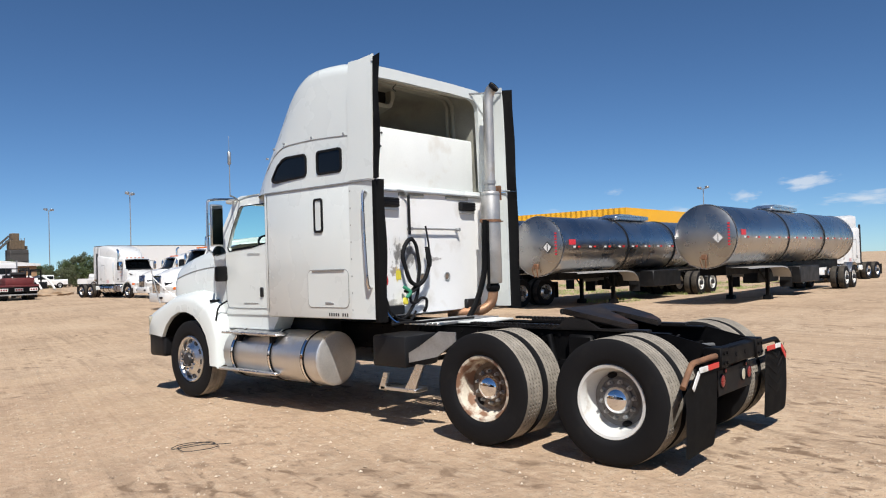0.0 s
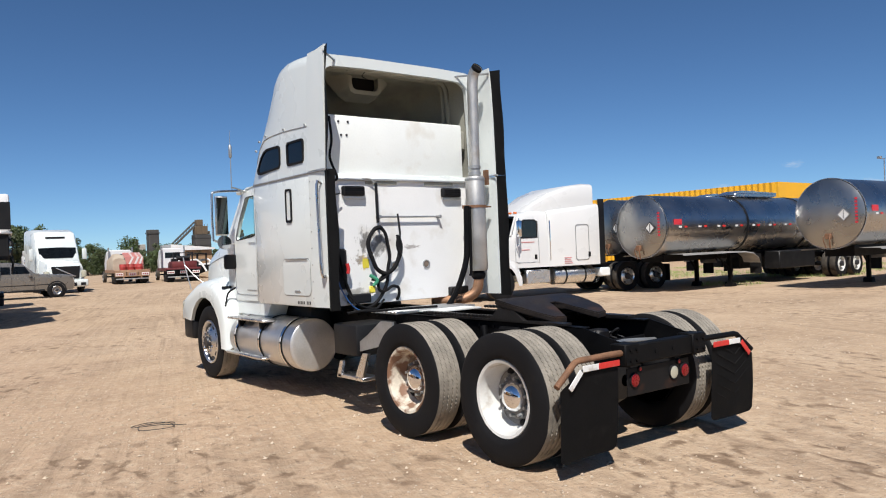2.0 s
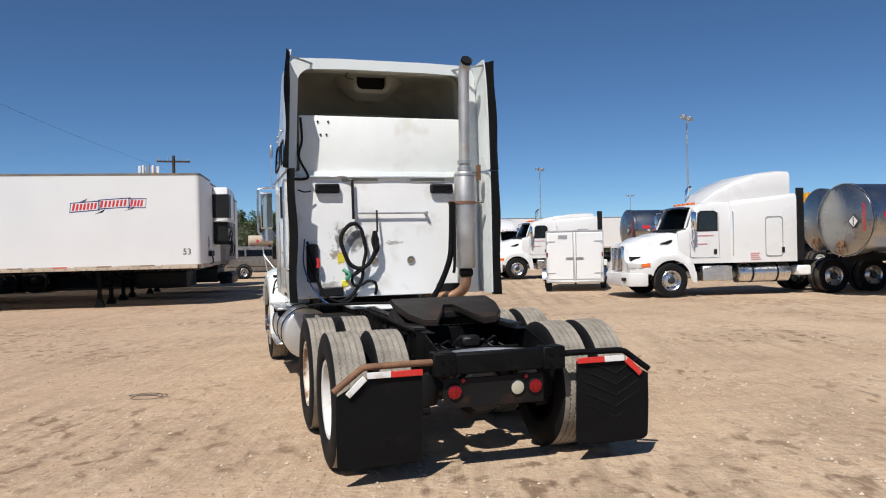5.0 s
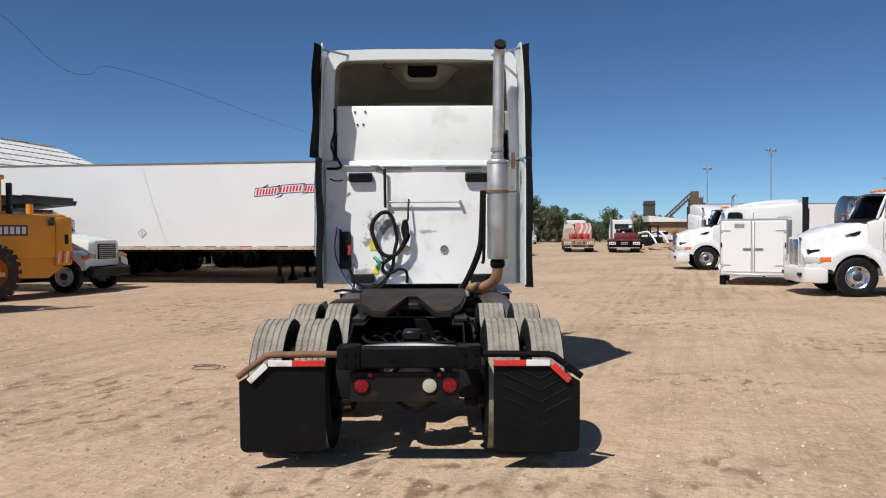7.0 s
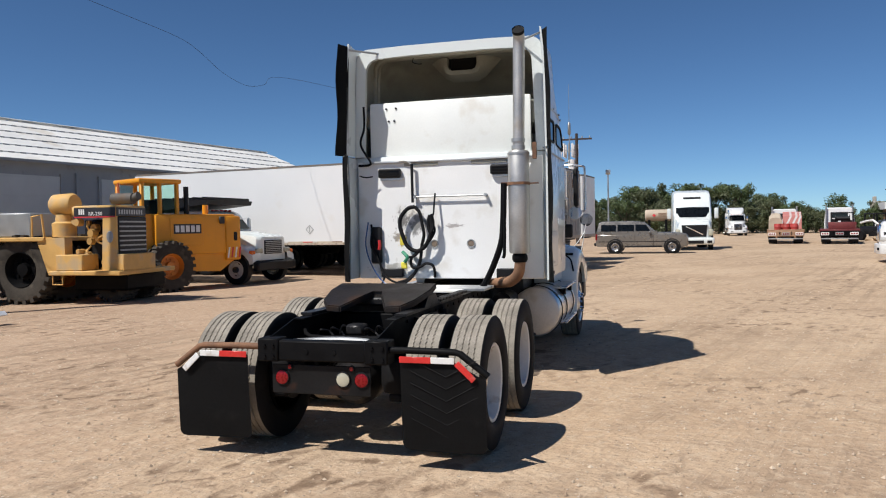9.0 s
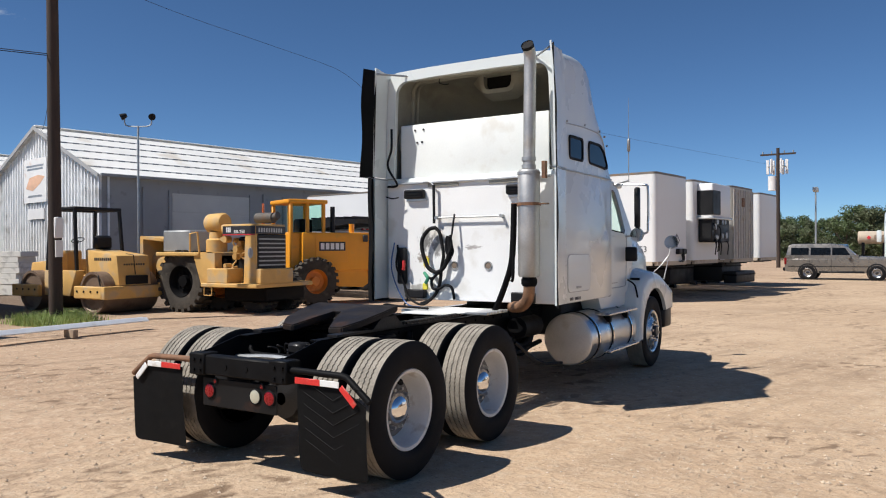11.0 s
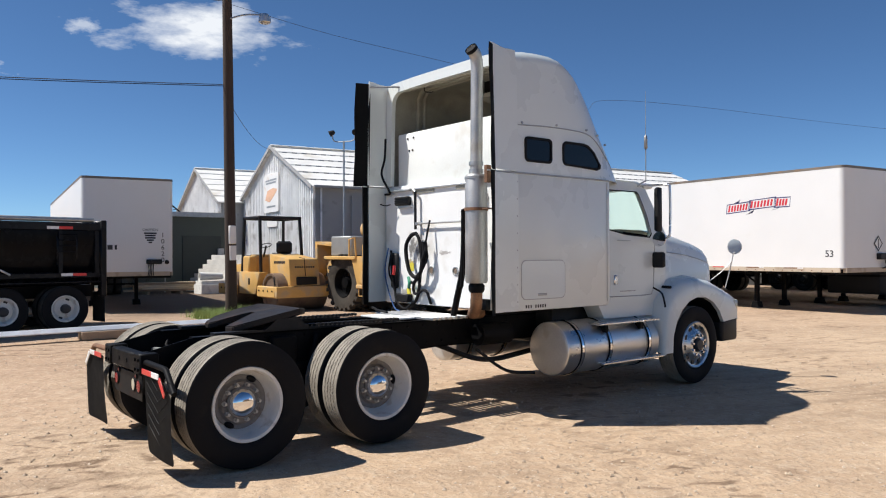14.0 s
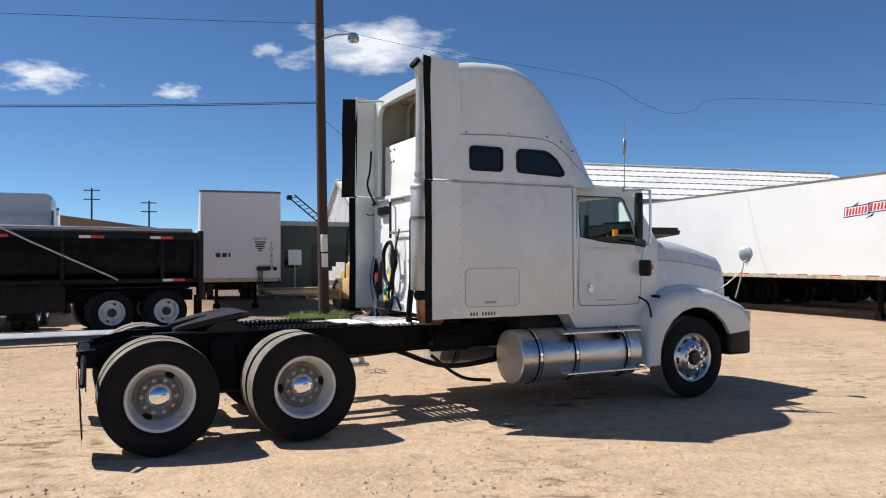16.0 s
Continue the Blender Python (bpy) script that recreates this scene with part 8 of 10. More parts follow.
lettering("RR-250", 0.115, white_tape, ct, Matrix.Translation((0.764, 2.02, 2.01)) @ pose(0, 0, 0, 90, 0, 90))
for k in range(10):
    part("lettering_bar", box(B(), -0.2 + k * 0.09, -0.15 + k * 0.09, 3.01, 3.014, 2.0, 2.1), steel_grey, ct)
part("engine_post", prism(B(), [(2.42, 0.76), (3.0, 0.76), (3.0, 1.95), (2.5, 1.95)], "x", 0.5, 0.75), cat_yellow, ct)
part("round_emblem", lathe(B(), [(0, 0.13), (0.01, 0.12), (0.01, 0)], (0.752, 2.75, 1.5), (1, 0, 0), 20), steel_grey, ct)
gl = part("grille_frame", box(B(), -0.35, 0.7, 2.9, 3.02, 1.0, 1.95, 0.02), plastic_black, ct)
for k in range(8):
    part("grille_slat", box(B(), -0.3, 0.66, 3.02, 3.05, 1.08 + k * 0.105, 1.115 + k * 0.105), steel_box, gl)
part("lower_panel", box(B(), -0.4, 0.8, 3.02, 3.3, 0.76, 1.12, 0.02), cat_yellow, ct)
rnd = random.Random(11)
bm = B()
for k in range(34):
    y, z, x = rnd.uniform(1.4, 2.4), rnd.uniform(0.85, 1.85), rnd.uniform(0.0, 0.55)
    if k % 3:
        tube(bm, [(x, y, z), (x + 0.12, y + rnd.uniform(-0.2, 0.2), z - 0.12), (x, y + rnd.uniform(-0.3, 0.3), z - 0.25)], 0.022, n=6)
    else:
        cyl(bm, (x, y, z), (x + rnd.uniform(0.1, 0.3), y + 0.05, z), rnd.uniform(0.05, 0.11), n=10)
part("engine", bm, cat_yellow, ct, "exposed engine with pipes")
part("engine_block", box(B(), -0.3, 0.3, 1.5, 2.85, 0.8, 1.9, 0.06), plastic_black, ct)
bm = lathe(B(), [(-0.02, 0.0), (0.0, 0.2), (0.05, 0.24), (0.52, 0.24), (0.58, 0.2), (0.59, 0.0)], (0.42, 0.72, 2.24), (0.1, 1, 0.04), 24)
part("air_filter", bm, cat_yellow, ct, "yellow air filter drum")
part("filter_neck", lathe(B(), [(0, 0.26), (0.3, 0.26), (0.34, 0.19), (0.5, 0.17)], (0.45, 0.98, 1.52), (0, 0, 1), 20), cat_yellow, ct)
mf = part("exhaust_muffler", cyl(B(), (0.1, 2.2, 2.36), (0.1, 3.0, 2.36), 0.13, n=16), sooty_steel, ct, "sooty grey muffler")
part("muffler_outlet", cyl(B(), (0.1, 3.0, 2.36), (0.1, 3.2, 2.42), 0.1, n=12), sooty_steel, mf)
part("beacon_post", cyl(B(), (-0.2, 2.1, 2.2), (-0.2, 2.1, 2.75), 0.05, 0.035, 8), amber_lens, ct)
part("mixing_hood", box(B(), -1.2, 0.35, 1.1, 2.9, 0.28, 0.66, 0.05), frame_black, ct)
part("front_shield", prism(B(), [(-1.72, 0.95), (-1.6, 0.95), (-1.6, 1.95), (-1.72, 1.95)], "x", -1.4, 0.5), cat_yellow, ct)
part("shield_cheek", prism(B(), [(-1.6, 1.87), (-0.85, 1.8), (-0.85, 1.86), (-1.6, 1.95)], "x", -1.4, 0.5), cat_yellow, ct)
part("hydraulic_drum", lathe(B(), [(0, 0.0), (0, 0.28), (0.7, 0.28), (0.72, 0.0)], (-0.5, -1.48, 1.6), (0, 1, 0), 22), cat_yellow, ct)
part("front_arm", prism(B(), [(-1.85, 0.28), (-1.35, 0.5), (-0.62, 1.0), (-0.7, 1.38), (-1.55, 1.42), (-1.85, 1.2)], "x", -0.05, 0.2), cat_yellow, ct, "dusty tapered front arm")
part("arm_drum", lathe(B(), [(0, 0.0), (0, 0.24), (0.26, 0.24), (0.28, 0.0)], (0.19, -0.92, 1.16), (1, 0, 0), 22), cat_yellow, ct)
part("frame_beam", box(B(), -1.1, 0.2, -1.5, 1.2, 0.75, 1.1, 0.04), frame_black, ct)

# the engine bay is short
for ob in list(ct.children) + list(gl.children) + list(mf.children):
    if "wheel" in ob.name:
        continue
    for v in ob.data.vertices:
        if v.co.y > 1.42:
            v.co.y = 1.48 + (v.co.y - 1.42) * 0.66

# wheel loader seen from its engine end
dl = thing("wheel_loader", heading(-11.6, 13.2, 0.4, 0.92) @ Matrix.Scale(1.09, 4), "yellow wheel loader with a glazed cab and orange wheels", "machine")
for s, x in ((1, 0.35), (-1, -1.45)):
    for y in (0.0, -2.7):
        big_tyre(dl, x, y, 0.68, 0.45, orange_rim, s)
part("engine_hood", box(B(), -1.1, 0.38, -0.35, 2.1, 0.95, 2.05, 0.05, 2), loader_yellow, dl)
part("lower_body", prism(B(), [(-0.4, 0.55), (1.6, 0.45), (2.15, 0.8), (2.15, 1.1), (-0.4, 1.1)], "x", -1.05, 0.32), loader_yellow, dl)
part("counterweight", box(B(), -1.2, 0.42, 1.75, 2.25, 0.75, 2.0, 0.06, 2), loader_yellow, dl)
for k in range(4):
    part("hazard_stripe", prism(B(), [(-1.1 + k * 0.36, 0.82), (-0.95 + k * 0.36, 0.82), (-0.8 + k * 0.36, 1.15), (-0.95 + k * 0.36, 1.15)], "y", 2.25, 2.26), red_tape, dl)
    part("hazard_stripe", prism(B(), [(1.78 + k * 0.12, 0.82), (1.83 + k * 0.12, 0.82), (1.88 + k * 0.12, 1.12), (1.83 + k * 0.12, 1.12)], "x", 0.42, 0.425), red_tape if k % 2 else white_tape, dl)
part("side_door", box(B(), 0.38, 0.395, 0.05, 1.05, 1.2, 1.95, 0.01), loader_yellow, dl)
part("name_plate", box(B(), 0.395, 0.4, 0.15, 0.98, 1.52, 1.78), black_paint, dl)
for k in range(5):
    part("lettering_bar", box(B(), 0.4, 0.406, 0.2 + k * 0.155, 0.31 + k * 0.155, 1.56, 1.74), white_tape, dl)
part("rear_lamp", box(B(), 0.38, 0.44, 2.0, 2.12, 1.3, 1.55, 0.02), plastic_black, dl)
part("exhaust", cyl(B(), (-0.2, 1.5, 2.05), (-0.2, 1.5, 2.32), 0.085, n=12), loader_yellow, dl)
part("muffler_stack", cyl(B(), (0.1, 0.72, 2.05), (0.1, 0.72, 2.8), 0.07, n=12), plastic_black, dl)
part("cab_roof", box(B(), -1.1, 0.27, -0.72, 0.5, 2.86, 2.98, 0.04, 2), loader_yellow, dl)
for x in (-1.05, 0.2):
    for y in (-0.62, -0.12, 0.38):
        part("cab_post", box(B(), x - 0.05, x + 0.05, y - 0.05, y + 0.05, 1.0, 2.87, 0.02), loader_yellow, dl)
part("cab_base", box(B(), -1.05, 0.24, -0.62, 0.4, 0.9, 2.05, 0.03), loader_yellow, dl)
part("rear_window", box(B(), -0.98, 0.12, 0.36, 0.38, 2.1, 2.85), glass, dl)
part("cab_window", box(B(), 0.19, 0.2, -0.07, 0.33, 2.08, 2.85), glass, dl)
part("cab_window", box(B(), 0.19, 0.2, -0.57, -0.17, 2.08, 2.85), glass, dl)
part("driver_seat", box(B(), -0.65, -0.2, -0.2, 0.25, 1.95, 2.45, 0.08, 2), plastic_black, dl)
part("cab_window", box(B(), -1.05, -1.04, -0.57, 0.33, 2.08, 2.85), glass, dl)
part("hood_badge", box(B(), 0.38, 0.43, 1.55, 1.72, 1.78, 1.98, 0.02), black_paint, dl)

# white dump truck nosing out behind the loader
ih = thing("dump_truck", heading(-10.85, 16.8, 0.99, -0.1), "white conventional dump truck with a black bed canopy", "truck")


def ihsec(y, w, zl, zt, rr):
    base = [(w, zl), (w, zl + (zt - zl) * 0.55), (w - rr * 0.15, zt - rr), (w - rr * 0.4, zt - rr * 0.3), (w - rr, zt)]
    return [(x, y, z) for x, z in base] + [(-x, y, z) for x, z in reversed(base)]


part("hood", loft(B(), [ihsec(0.95, 0.68, 0.75, 1.5, 0.12), ihsec(0.85, 0.8, 0.75, 1.55, 0.15), ihsec(-0.65, 0.95, 0.85, 1.75, 0.18)], caps=True), white, ih)
part("cab", loft(B(), [ihsec(-0.6, 1.0, 0.85, 1.75, 0.12), ihsec(-1.0, 0.98, 0.85, 2.3, 0.15), ihsec(-1.2, 0.98, 0.85, 2.4, 0.15), ihsec(-2.1, 0.98, 0.85, 2.42, 0.15)], caps=True), white, ih)
bm = loft(B(), [[(-0.88, -0.58, 1.78), (0.88, -0.58, 1.78)], [(-0.82, -0.98, 2.25), (0.82, -0.98, 2.25)]])
bmesh.ops.solidify(bm, geom=list(bm.faces), thickness=0.02)
part("windscreen", bm, mat("green_tinted_windscreen", (0.05, 0.085, 0.08), 0.08, var=0.1), ih)
part("grille", box(B(), -0.48, 0.48, 0.93, 0.99, 0.95, 1.4, 0.02), plastic_black, ih)
for k in range(7):
    part("grille_bar", box(B(), -0.46, 0.46, 0.99, 1.0, 0.98 + k * 0.06, 1.0 + k * 0.06), steel_grey, ih)
part("bumper", box(B(), -1.06, 1.06, 0.9, 1.15, 0.42, 0.72, 0.04), plastic_black, ih)
for s in (-1, 1):
    prof = [(-0.42, 0.6), (-0.38, 0.95), (-0.15, 1.15), (0.35, 1.2), (0.75, 1.12), (0.98, 0.94), (1.0, 0.72)]
    arch = [(-0.3, 0.6), (-0.24, 0.82), (-0.02, 1.0), (0.3, 1.06), (0.6, 0.98), (0.82, 0.76), (0.86, 0.64)]
    part("fender", loft(B(), [[(s * 0.75, y, z + 0.1) for y, z in prof], [(s * 1.1, y, z) for y, z in prof], [(s * 1.16, y, z - 0.05) for y, z in prof], [(s * 1.16, y, z) for y, z in arch], [(s * 0.8, y, z) for y, z in arch]]), white, ih)
    part("headlamp", box(B(), s * 0.6, s * 0.95, 0.9, 1.0, 0.98, 1.14, 0.03), clear_lens, ih)
    part("turn_lamp", box(B(), s * 0.98, s * 1.15, 0.82, 0.98, 0.95, 1.08, 0.03), amber_lens, ih)
    part("door_window", prism(B(), [(-1.95, 1.7), (-1.95, 2.2), (-1.3, 2.22), (-1.0, 1.95), (-0.95, 1.7)], "x", s * 0.95, s * 0.985), glass if s > 0 else smoke, ih)
    part("side_mirror", box(B(), s * 1.2, s * 1.36, -0.95, -0.88, 1.65, 2.15, 0.02), white, ih)
    part("mirror_arm", tube(B(), [(s * 0.98, -0.9, 2.15), (s * 1.28, -0.92, 2.18), (s * 1.28, -0.92, 1.6), (s * 0.98, -0.9, 1.55)], 0.015, n=5, k=1), chrome, ih)
    yard_wheel(ih, s * 1.0, 0.3, 0.48, 0.27, rim_white, s)
for k in range(5):
    part("marker_lamp", box(B(), -0.5 + k * 0.22, -0.4 + k * 0.22, -1.15, -1.05, 2.38, 2.44, 0.01), red_lens, ih)
part("bed", box(B(), -1.2, 1.2, -6.0, -2.3, 1.1, 2.2, 0.03), plastic_black, ih)
part("bed_canopy", prism(B(), [(-3.2, 2.35), (-1.9, 2.5), (-0.75, 2.6), (-0.7, 2.74), (-2.4, 2.8), (-3.2, 2.75)], "x", -1.2, 1.2), plastic_black, ih)
for k in range(6):
    part("canopy_rib", box(B(), -1.22, 1.22, -2.9 + k * 0.4, -2.84 + k * 0.4, 2.74, 2.84, 0.01), plastic_black, ih)
part("frame", box(B(), -0.43, 0.43, -6.2, 0.8, 0.65, 0.92), frame_black, ih)
axle_pair(ih, -4.2, 0.5, 1.2)

# vibratory roller: +y towards its front drum
vr = thing("road_roller", heading(-15.4, 8.45, 0.995, 0.0), "faded yellow tandem road roller with a black roll bar", "machine")
drum_prof = [(-0.78, 0.0), (-0.78, 0.46), (-0.83, 0.5), (-0.83, 0.57), (0.83, 0.57), (0.83, 0.5), (0.78, 0.46), (0.78, 0.0)]
for nm, y in (("front_drum", 1.15), ("rear_drum", -1.75)):
    part(nm, lathe(B(), drum_prof, (0, y, 0.56), (1, 0, 0), 40), drum_steel, vr, "worn brown steel drum")
    s = 1 if y > 0 else -1
    part("drum_frame", box(B(), -0.98, 0.98, y + s * 0.6, y + s * 0.74, 0.40, 0.74, 0.03, 2), cat_yellow, vr)
    for q in (-1, 1):
        yk = part("drum_yoke", box(B(), q * 0.86, q * 0.98, y - 0.62, y + 0.62, 0.40, 0.74, 0.03), cat_yellow, vr)
        for dy in (-0.45, -0.15, 0.15, 0.45):
            part("bolt", cyl(B(), (q * 0.975, y + dy, 0.6), (q * 0.995, y + dy, 0.6), 0.03, n=8), frame_black, yk)
part("engine_hood", prism(B(), [(0.35, 0.75), (1.83, 0.75), (1.72, 1.56), (0.35, 1.72)], "x", -0.5, 0.5, 0.025), cat_yellow, vr)
part("hood_grille", box(B(), -0.4, 0.3, 1.80, 1.85, 0.78, 1.02, 0.02), plastic_black, vr)
part("hood_strap", tube(B(), [(-0.02, 1.4, 1.605), (-0.02, 1.72, 1.57), (-0.02, 1.80, 1.04)], 0.012, n=6, k=1), plastic_black, vr)
for k in range(9):
    part("lettering_bar", box(B(), 0.502, 0.506, 0.75 + k * 0.085, 0.81 + k * 0.085, 1.42, 1.5), black_paint, vr)
    part("lettering_bar", box(B(), -0.34 + k * 0.075, -0.29 + k * 0.075, 1.735, 1.758, 1.29, 1.34), black_paint, vr)
part("drum_hose", tube(B(), [(0.62, 1.2, 1.1), (0.85, 1.45, 1.0), (0.9, 1.6, 0.75)], 0.018, n=6), rubber, vr)
part("drum_hose", tube(B(), [(0.62, 1.1, 1.05), (0.8, 1.4, 0.95), (0.86, 1.55, 0.72)], 0.018, n=6), rubber, vr)
part("operator_deck", box(B(), -0.75, 0.75, -1.1, 0.36, 0.8, 1.0, 0.03), cat_yellow, vr)
part("side_step", prism(B(), [(-1.0, 0.45), (0.2, 0.45), (0.5, 1.15), (-1.0, 1.15)], "x", 0.62, 0.88, 0.02), cat_yellow, vr)
part("side_step", prism(B(), [(-1.0, 0.45), (0.2, 0.45), (0.5, 1.15), (-1.0, 1.15)], "x", -0.88, -0.62, 0.02), cat_yellow, vr)
part("fuel_cap_slot", box(B(), 0.88, 0.885, -0.3, -0.18, 0.75, 0.95), frame_black, vr)
part("rear_body", prism(B(), [(-2.4, 0.8), (-1.05, 0.8), (-1.05, 1.45), (-2.3, 1.35)], "x", -0.5, 0.5, 0.03), cat_yellow, vr)
part("console", box(B(), -0.1, 0.55, -0.95, -0.72, 1.0, 1.7, 0.04), cat_yellow, vr)
part("side_locker", box(B(), 0.5, 0.8, -0.9, -0.45, 1.0, 1.65, 0.04), cat_yellow, vr)
part("seat", box(B(), -0.35, 0.2, -0.15, 0.36, 1.6, 1.75, 0.06), plastic_black, vr, "black padded seat")
part("seat_back", box(B(), -0.35, 0.2, 0.22, 0.36, 1.72, 2.12, 0.07), plastic_black, vr)
part("steering_wheel", lathe(B(), [(0, 0.17), (0.015, 0.185), (0.03, 0.17), (0.015, 0.155)], (0.15, -0.55, 1.98), (0, -0.4, 0.9), 20, closed=True), plastic_black, vr)
part("steering_column", cyl(B(), (0.15, -0.75, 1.6), (0.15, -0.55, 1.98), 0.03, n=8), plastic_black, vr)
rp = part("roll_bar", box(B(), -0.74, 0.74, 0.10, 0.20, 2.82, 2.92, 0.02), plastic_black, vr, "black square-tube roll bar")
part("roll_bar_top", box(B(), -0.74, 0.74, -1.05, -0.95, 2.82, 2.92, 0.02), plastic_black, rp)
for s in (-1, 1):
    part("roll_bar_top", box(B(), s * 0.74, s * 0.64, -0.96, 0.11, 2.82, 2.92, 0.02), plastic_black, rp)
    for y, lean in ((0.15, 0.16), (-1.0, -0.1)):
        part("roll_bar_post", loft(B(), [[(s * (0.69 + a) + dx, y + l + dy, z) for dx, dy in ((-0.038, -0.038), (0.038, -0.038), (0.038, 0.038), (-0.038, 0.038))] for a, l, z in ((0.04, lean, 0.98), (0.0, 0.0, 2.84))], close=True, caps=True), plastic_black, rp)
part("grab_rail", tube(B(), [(0.78, -0.9, 1.1), (0.8, -0.9, 2.1), (0.78, -0.7, 2.15)], 0.018, n=6, k=1), plastic_black, vr)

# black dump trailer
gloss_black = mat("gloss_black_paint", (0.006, 0.0065, 0.009), 0.25, var=0.1, coat=0.04, spec=0.14, dirt=(0.025, 0.024, 0.024), amount=0.08)
dt = thing("dump_trailer", heading(-12.95, 2.05, -0.16, 1), "gloss black half-round dump trailer with white wheels", "trailer")
W2 = 1.22
prof = [(1.15, 2.5), (1.18, 2.3), (1.1, 1.7), (0.9, 1.2), (0.5, 1.02), (0.0, 1.0)]
full = prof + [(-x, z) for x, z in reversed(prof[:-1])]
bm = loft(B(), [[(x, y, z) for x, z in full] for y in (-0.1, -3, -6, -9.4)])
bmesh.ops.solidify(bm, geom=list(bm.faces), thickness=0.03)
part("tub", bm, gloss_black, dt)
for s in (-1, 1):
    part("top_rail", box(B(), s * 1.1, s * W2, -9.4, 0.0, 2.35, 2.55, 0.02), gloss_black, dt)
    part("side_rail", box(B(), s * 1.05, s * 1.2, -9.4, 0.0, 1.2, 1.34, 0.02), gloss_black, dt)
    for y in (-0.15, -0.95, -3.2, -6.0, -8.6):
        part("side_post", box(B(), s * 1.05, s * 1.2, y - 0.05, y + 0.05, 1.2, 2.4, 0.01), gloss_black, dt)
    for y, z in ((-1.0, 2.38), (-2.6, 2.38), (-4.6, 2.38), (-0.7, 1.25), (-5.0, 1.02)):
        part("reflective_tape", box(B(), s * 1.2 + s * 0.022, s * 1.2 + s * 0.028, y, y + 0.3, z, z + 0.07), red_tape, dt)
        part("reflective_tape", box(B(), s * 1.2 + s * 0.022, s * 1.2 + s * 0.028, y - 0.25, y, z, z + 0.07), white_tape, dt)
part("tailgate", box(B(), -1.2, 1.2, -0.1, 0.0, 1.1, 2.6, 0.02), gloss_black, dt)
part("tail_post", box(B(), 1.05, 1.24, -0.08, 0.06, 0.75, 2.62, 0.02), gloss_black, dt)
part("tail_post", box(B(), -1.24, -1.05, -0.08, 0.06, 0.75, 2.62, 0.02), gloss_black, dt)
part("tarp_arm", tube(B(), [(1.27, -4.7, 2.75), (1.27, -3.9, 2.3), (1.27, -2.2, 1.42), (1.2, -2.0, 1.3)], 0.024, n=8, k=2), alu_dull, dt)
part("tarp_roll", cyl(B(), (1.1, -9.3, 2.62), (1.1, -0.2, 2.62), 0.06, n=10), steel_grey, dt)
part("frame", box(B(), -0.5, 0.5, -9.0, 0.0, 0.72, 1.0), frame_black, dt)
ladder = part("ladder", tube(B(), [(1.22, -1.05, 2.3), (1.27, -1.05, 2.2), (1.27, -1.05, 1.75), (1.22, -1.05, 1.65)], 0.016, n=6, k=1), gloss_black, dt)
again("ladder_rail", ladder, Matrix.Translation((0, 0.42, 0))).parent = dt
for k in range(4):
    part("rung", cyl(B(), (1.27, -1.05, 1.78 + k * 0.13), (1.27, -0.63, 1.78 + k * 0.13), 0.012, n=6), gloss_black, ladder)
part("side_skirt", box(B(), 1.0, 1.04, -9.3, -3.1, 0.55, 1.22, 0.01), gloss_black, dt)
for y in (-0.85, -2.12):
    axle_pair(dt, y, 0.51, 1.22)
part("mud_flap", box(B(), 0.6, 1.22, 0.0, 0.02, 0.15, 0.85), flap_rubber, dt)
part("mud_flap", box(B(), -1.22, -0.6, 0.0, 0.02, 0.15, 0.85), flap_rubber, dt)
for s in (-1, 1):
    part("fender", box(B(), s * 0.6, s * 1.22, -2.9, -0.1, 1.08, 1.12, 0.01), gloss_black, dt)
for ob in dt.children:
    if "wheel" not in ob.name and ob.data:
        for v in ob.data.vertices:
            if v.co.z > 1.0:
                v.co.z = 1.0 + (v.co.z - 1.0) * 0.93
wc = copy_thing(pb, heading(-20.47, -1.9, -1, 0.12))
wc["label"] = "white sleeper tractor parked behind a black dump trailer"

# flat trucks in the middle distance
maroon = mat("maroon_paint", (0.14, 0.025, 0.025), 0.5, var=0.15, dirt=(0.2, 0.14, 0.1), amount=0.2)
rusty_tan = mat("rusty_tan_steel", (0.34, 0.2, 0.12), 0.75, var=0.25, scale=2)
pink_load = mat("faded_red_sheeting", (0.62, 0.25, 0.22), 0.7, var=0.15, scale=1.5)
tan_load = mat("tan_tarpaulin", (0.45, 0.37, 0.28), 0.8, var=0.15, scale=1.5)


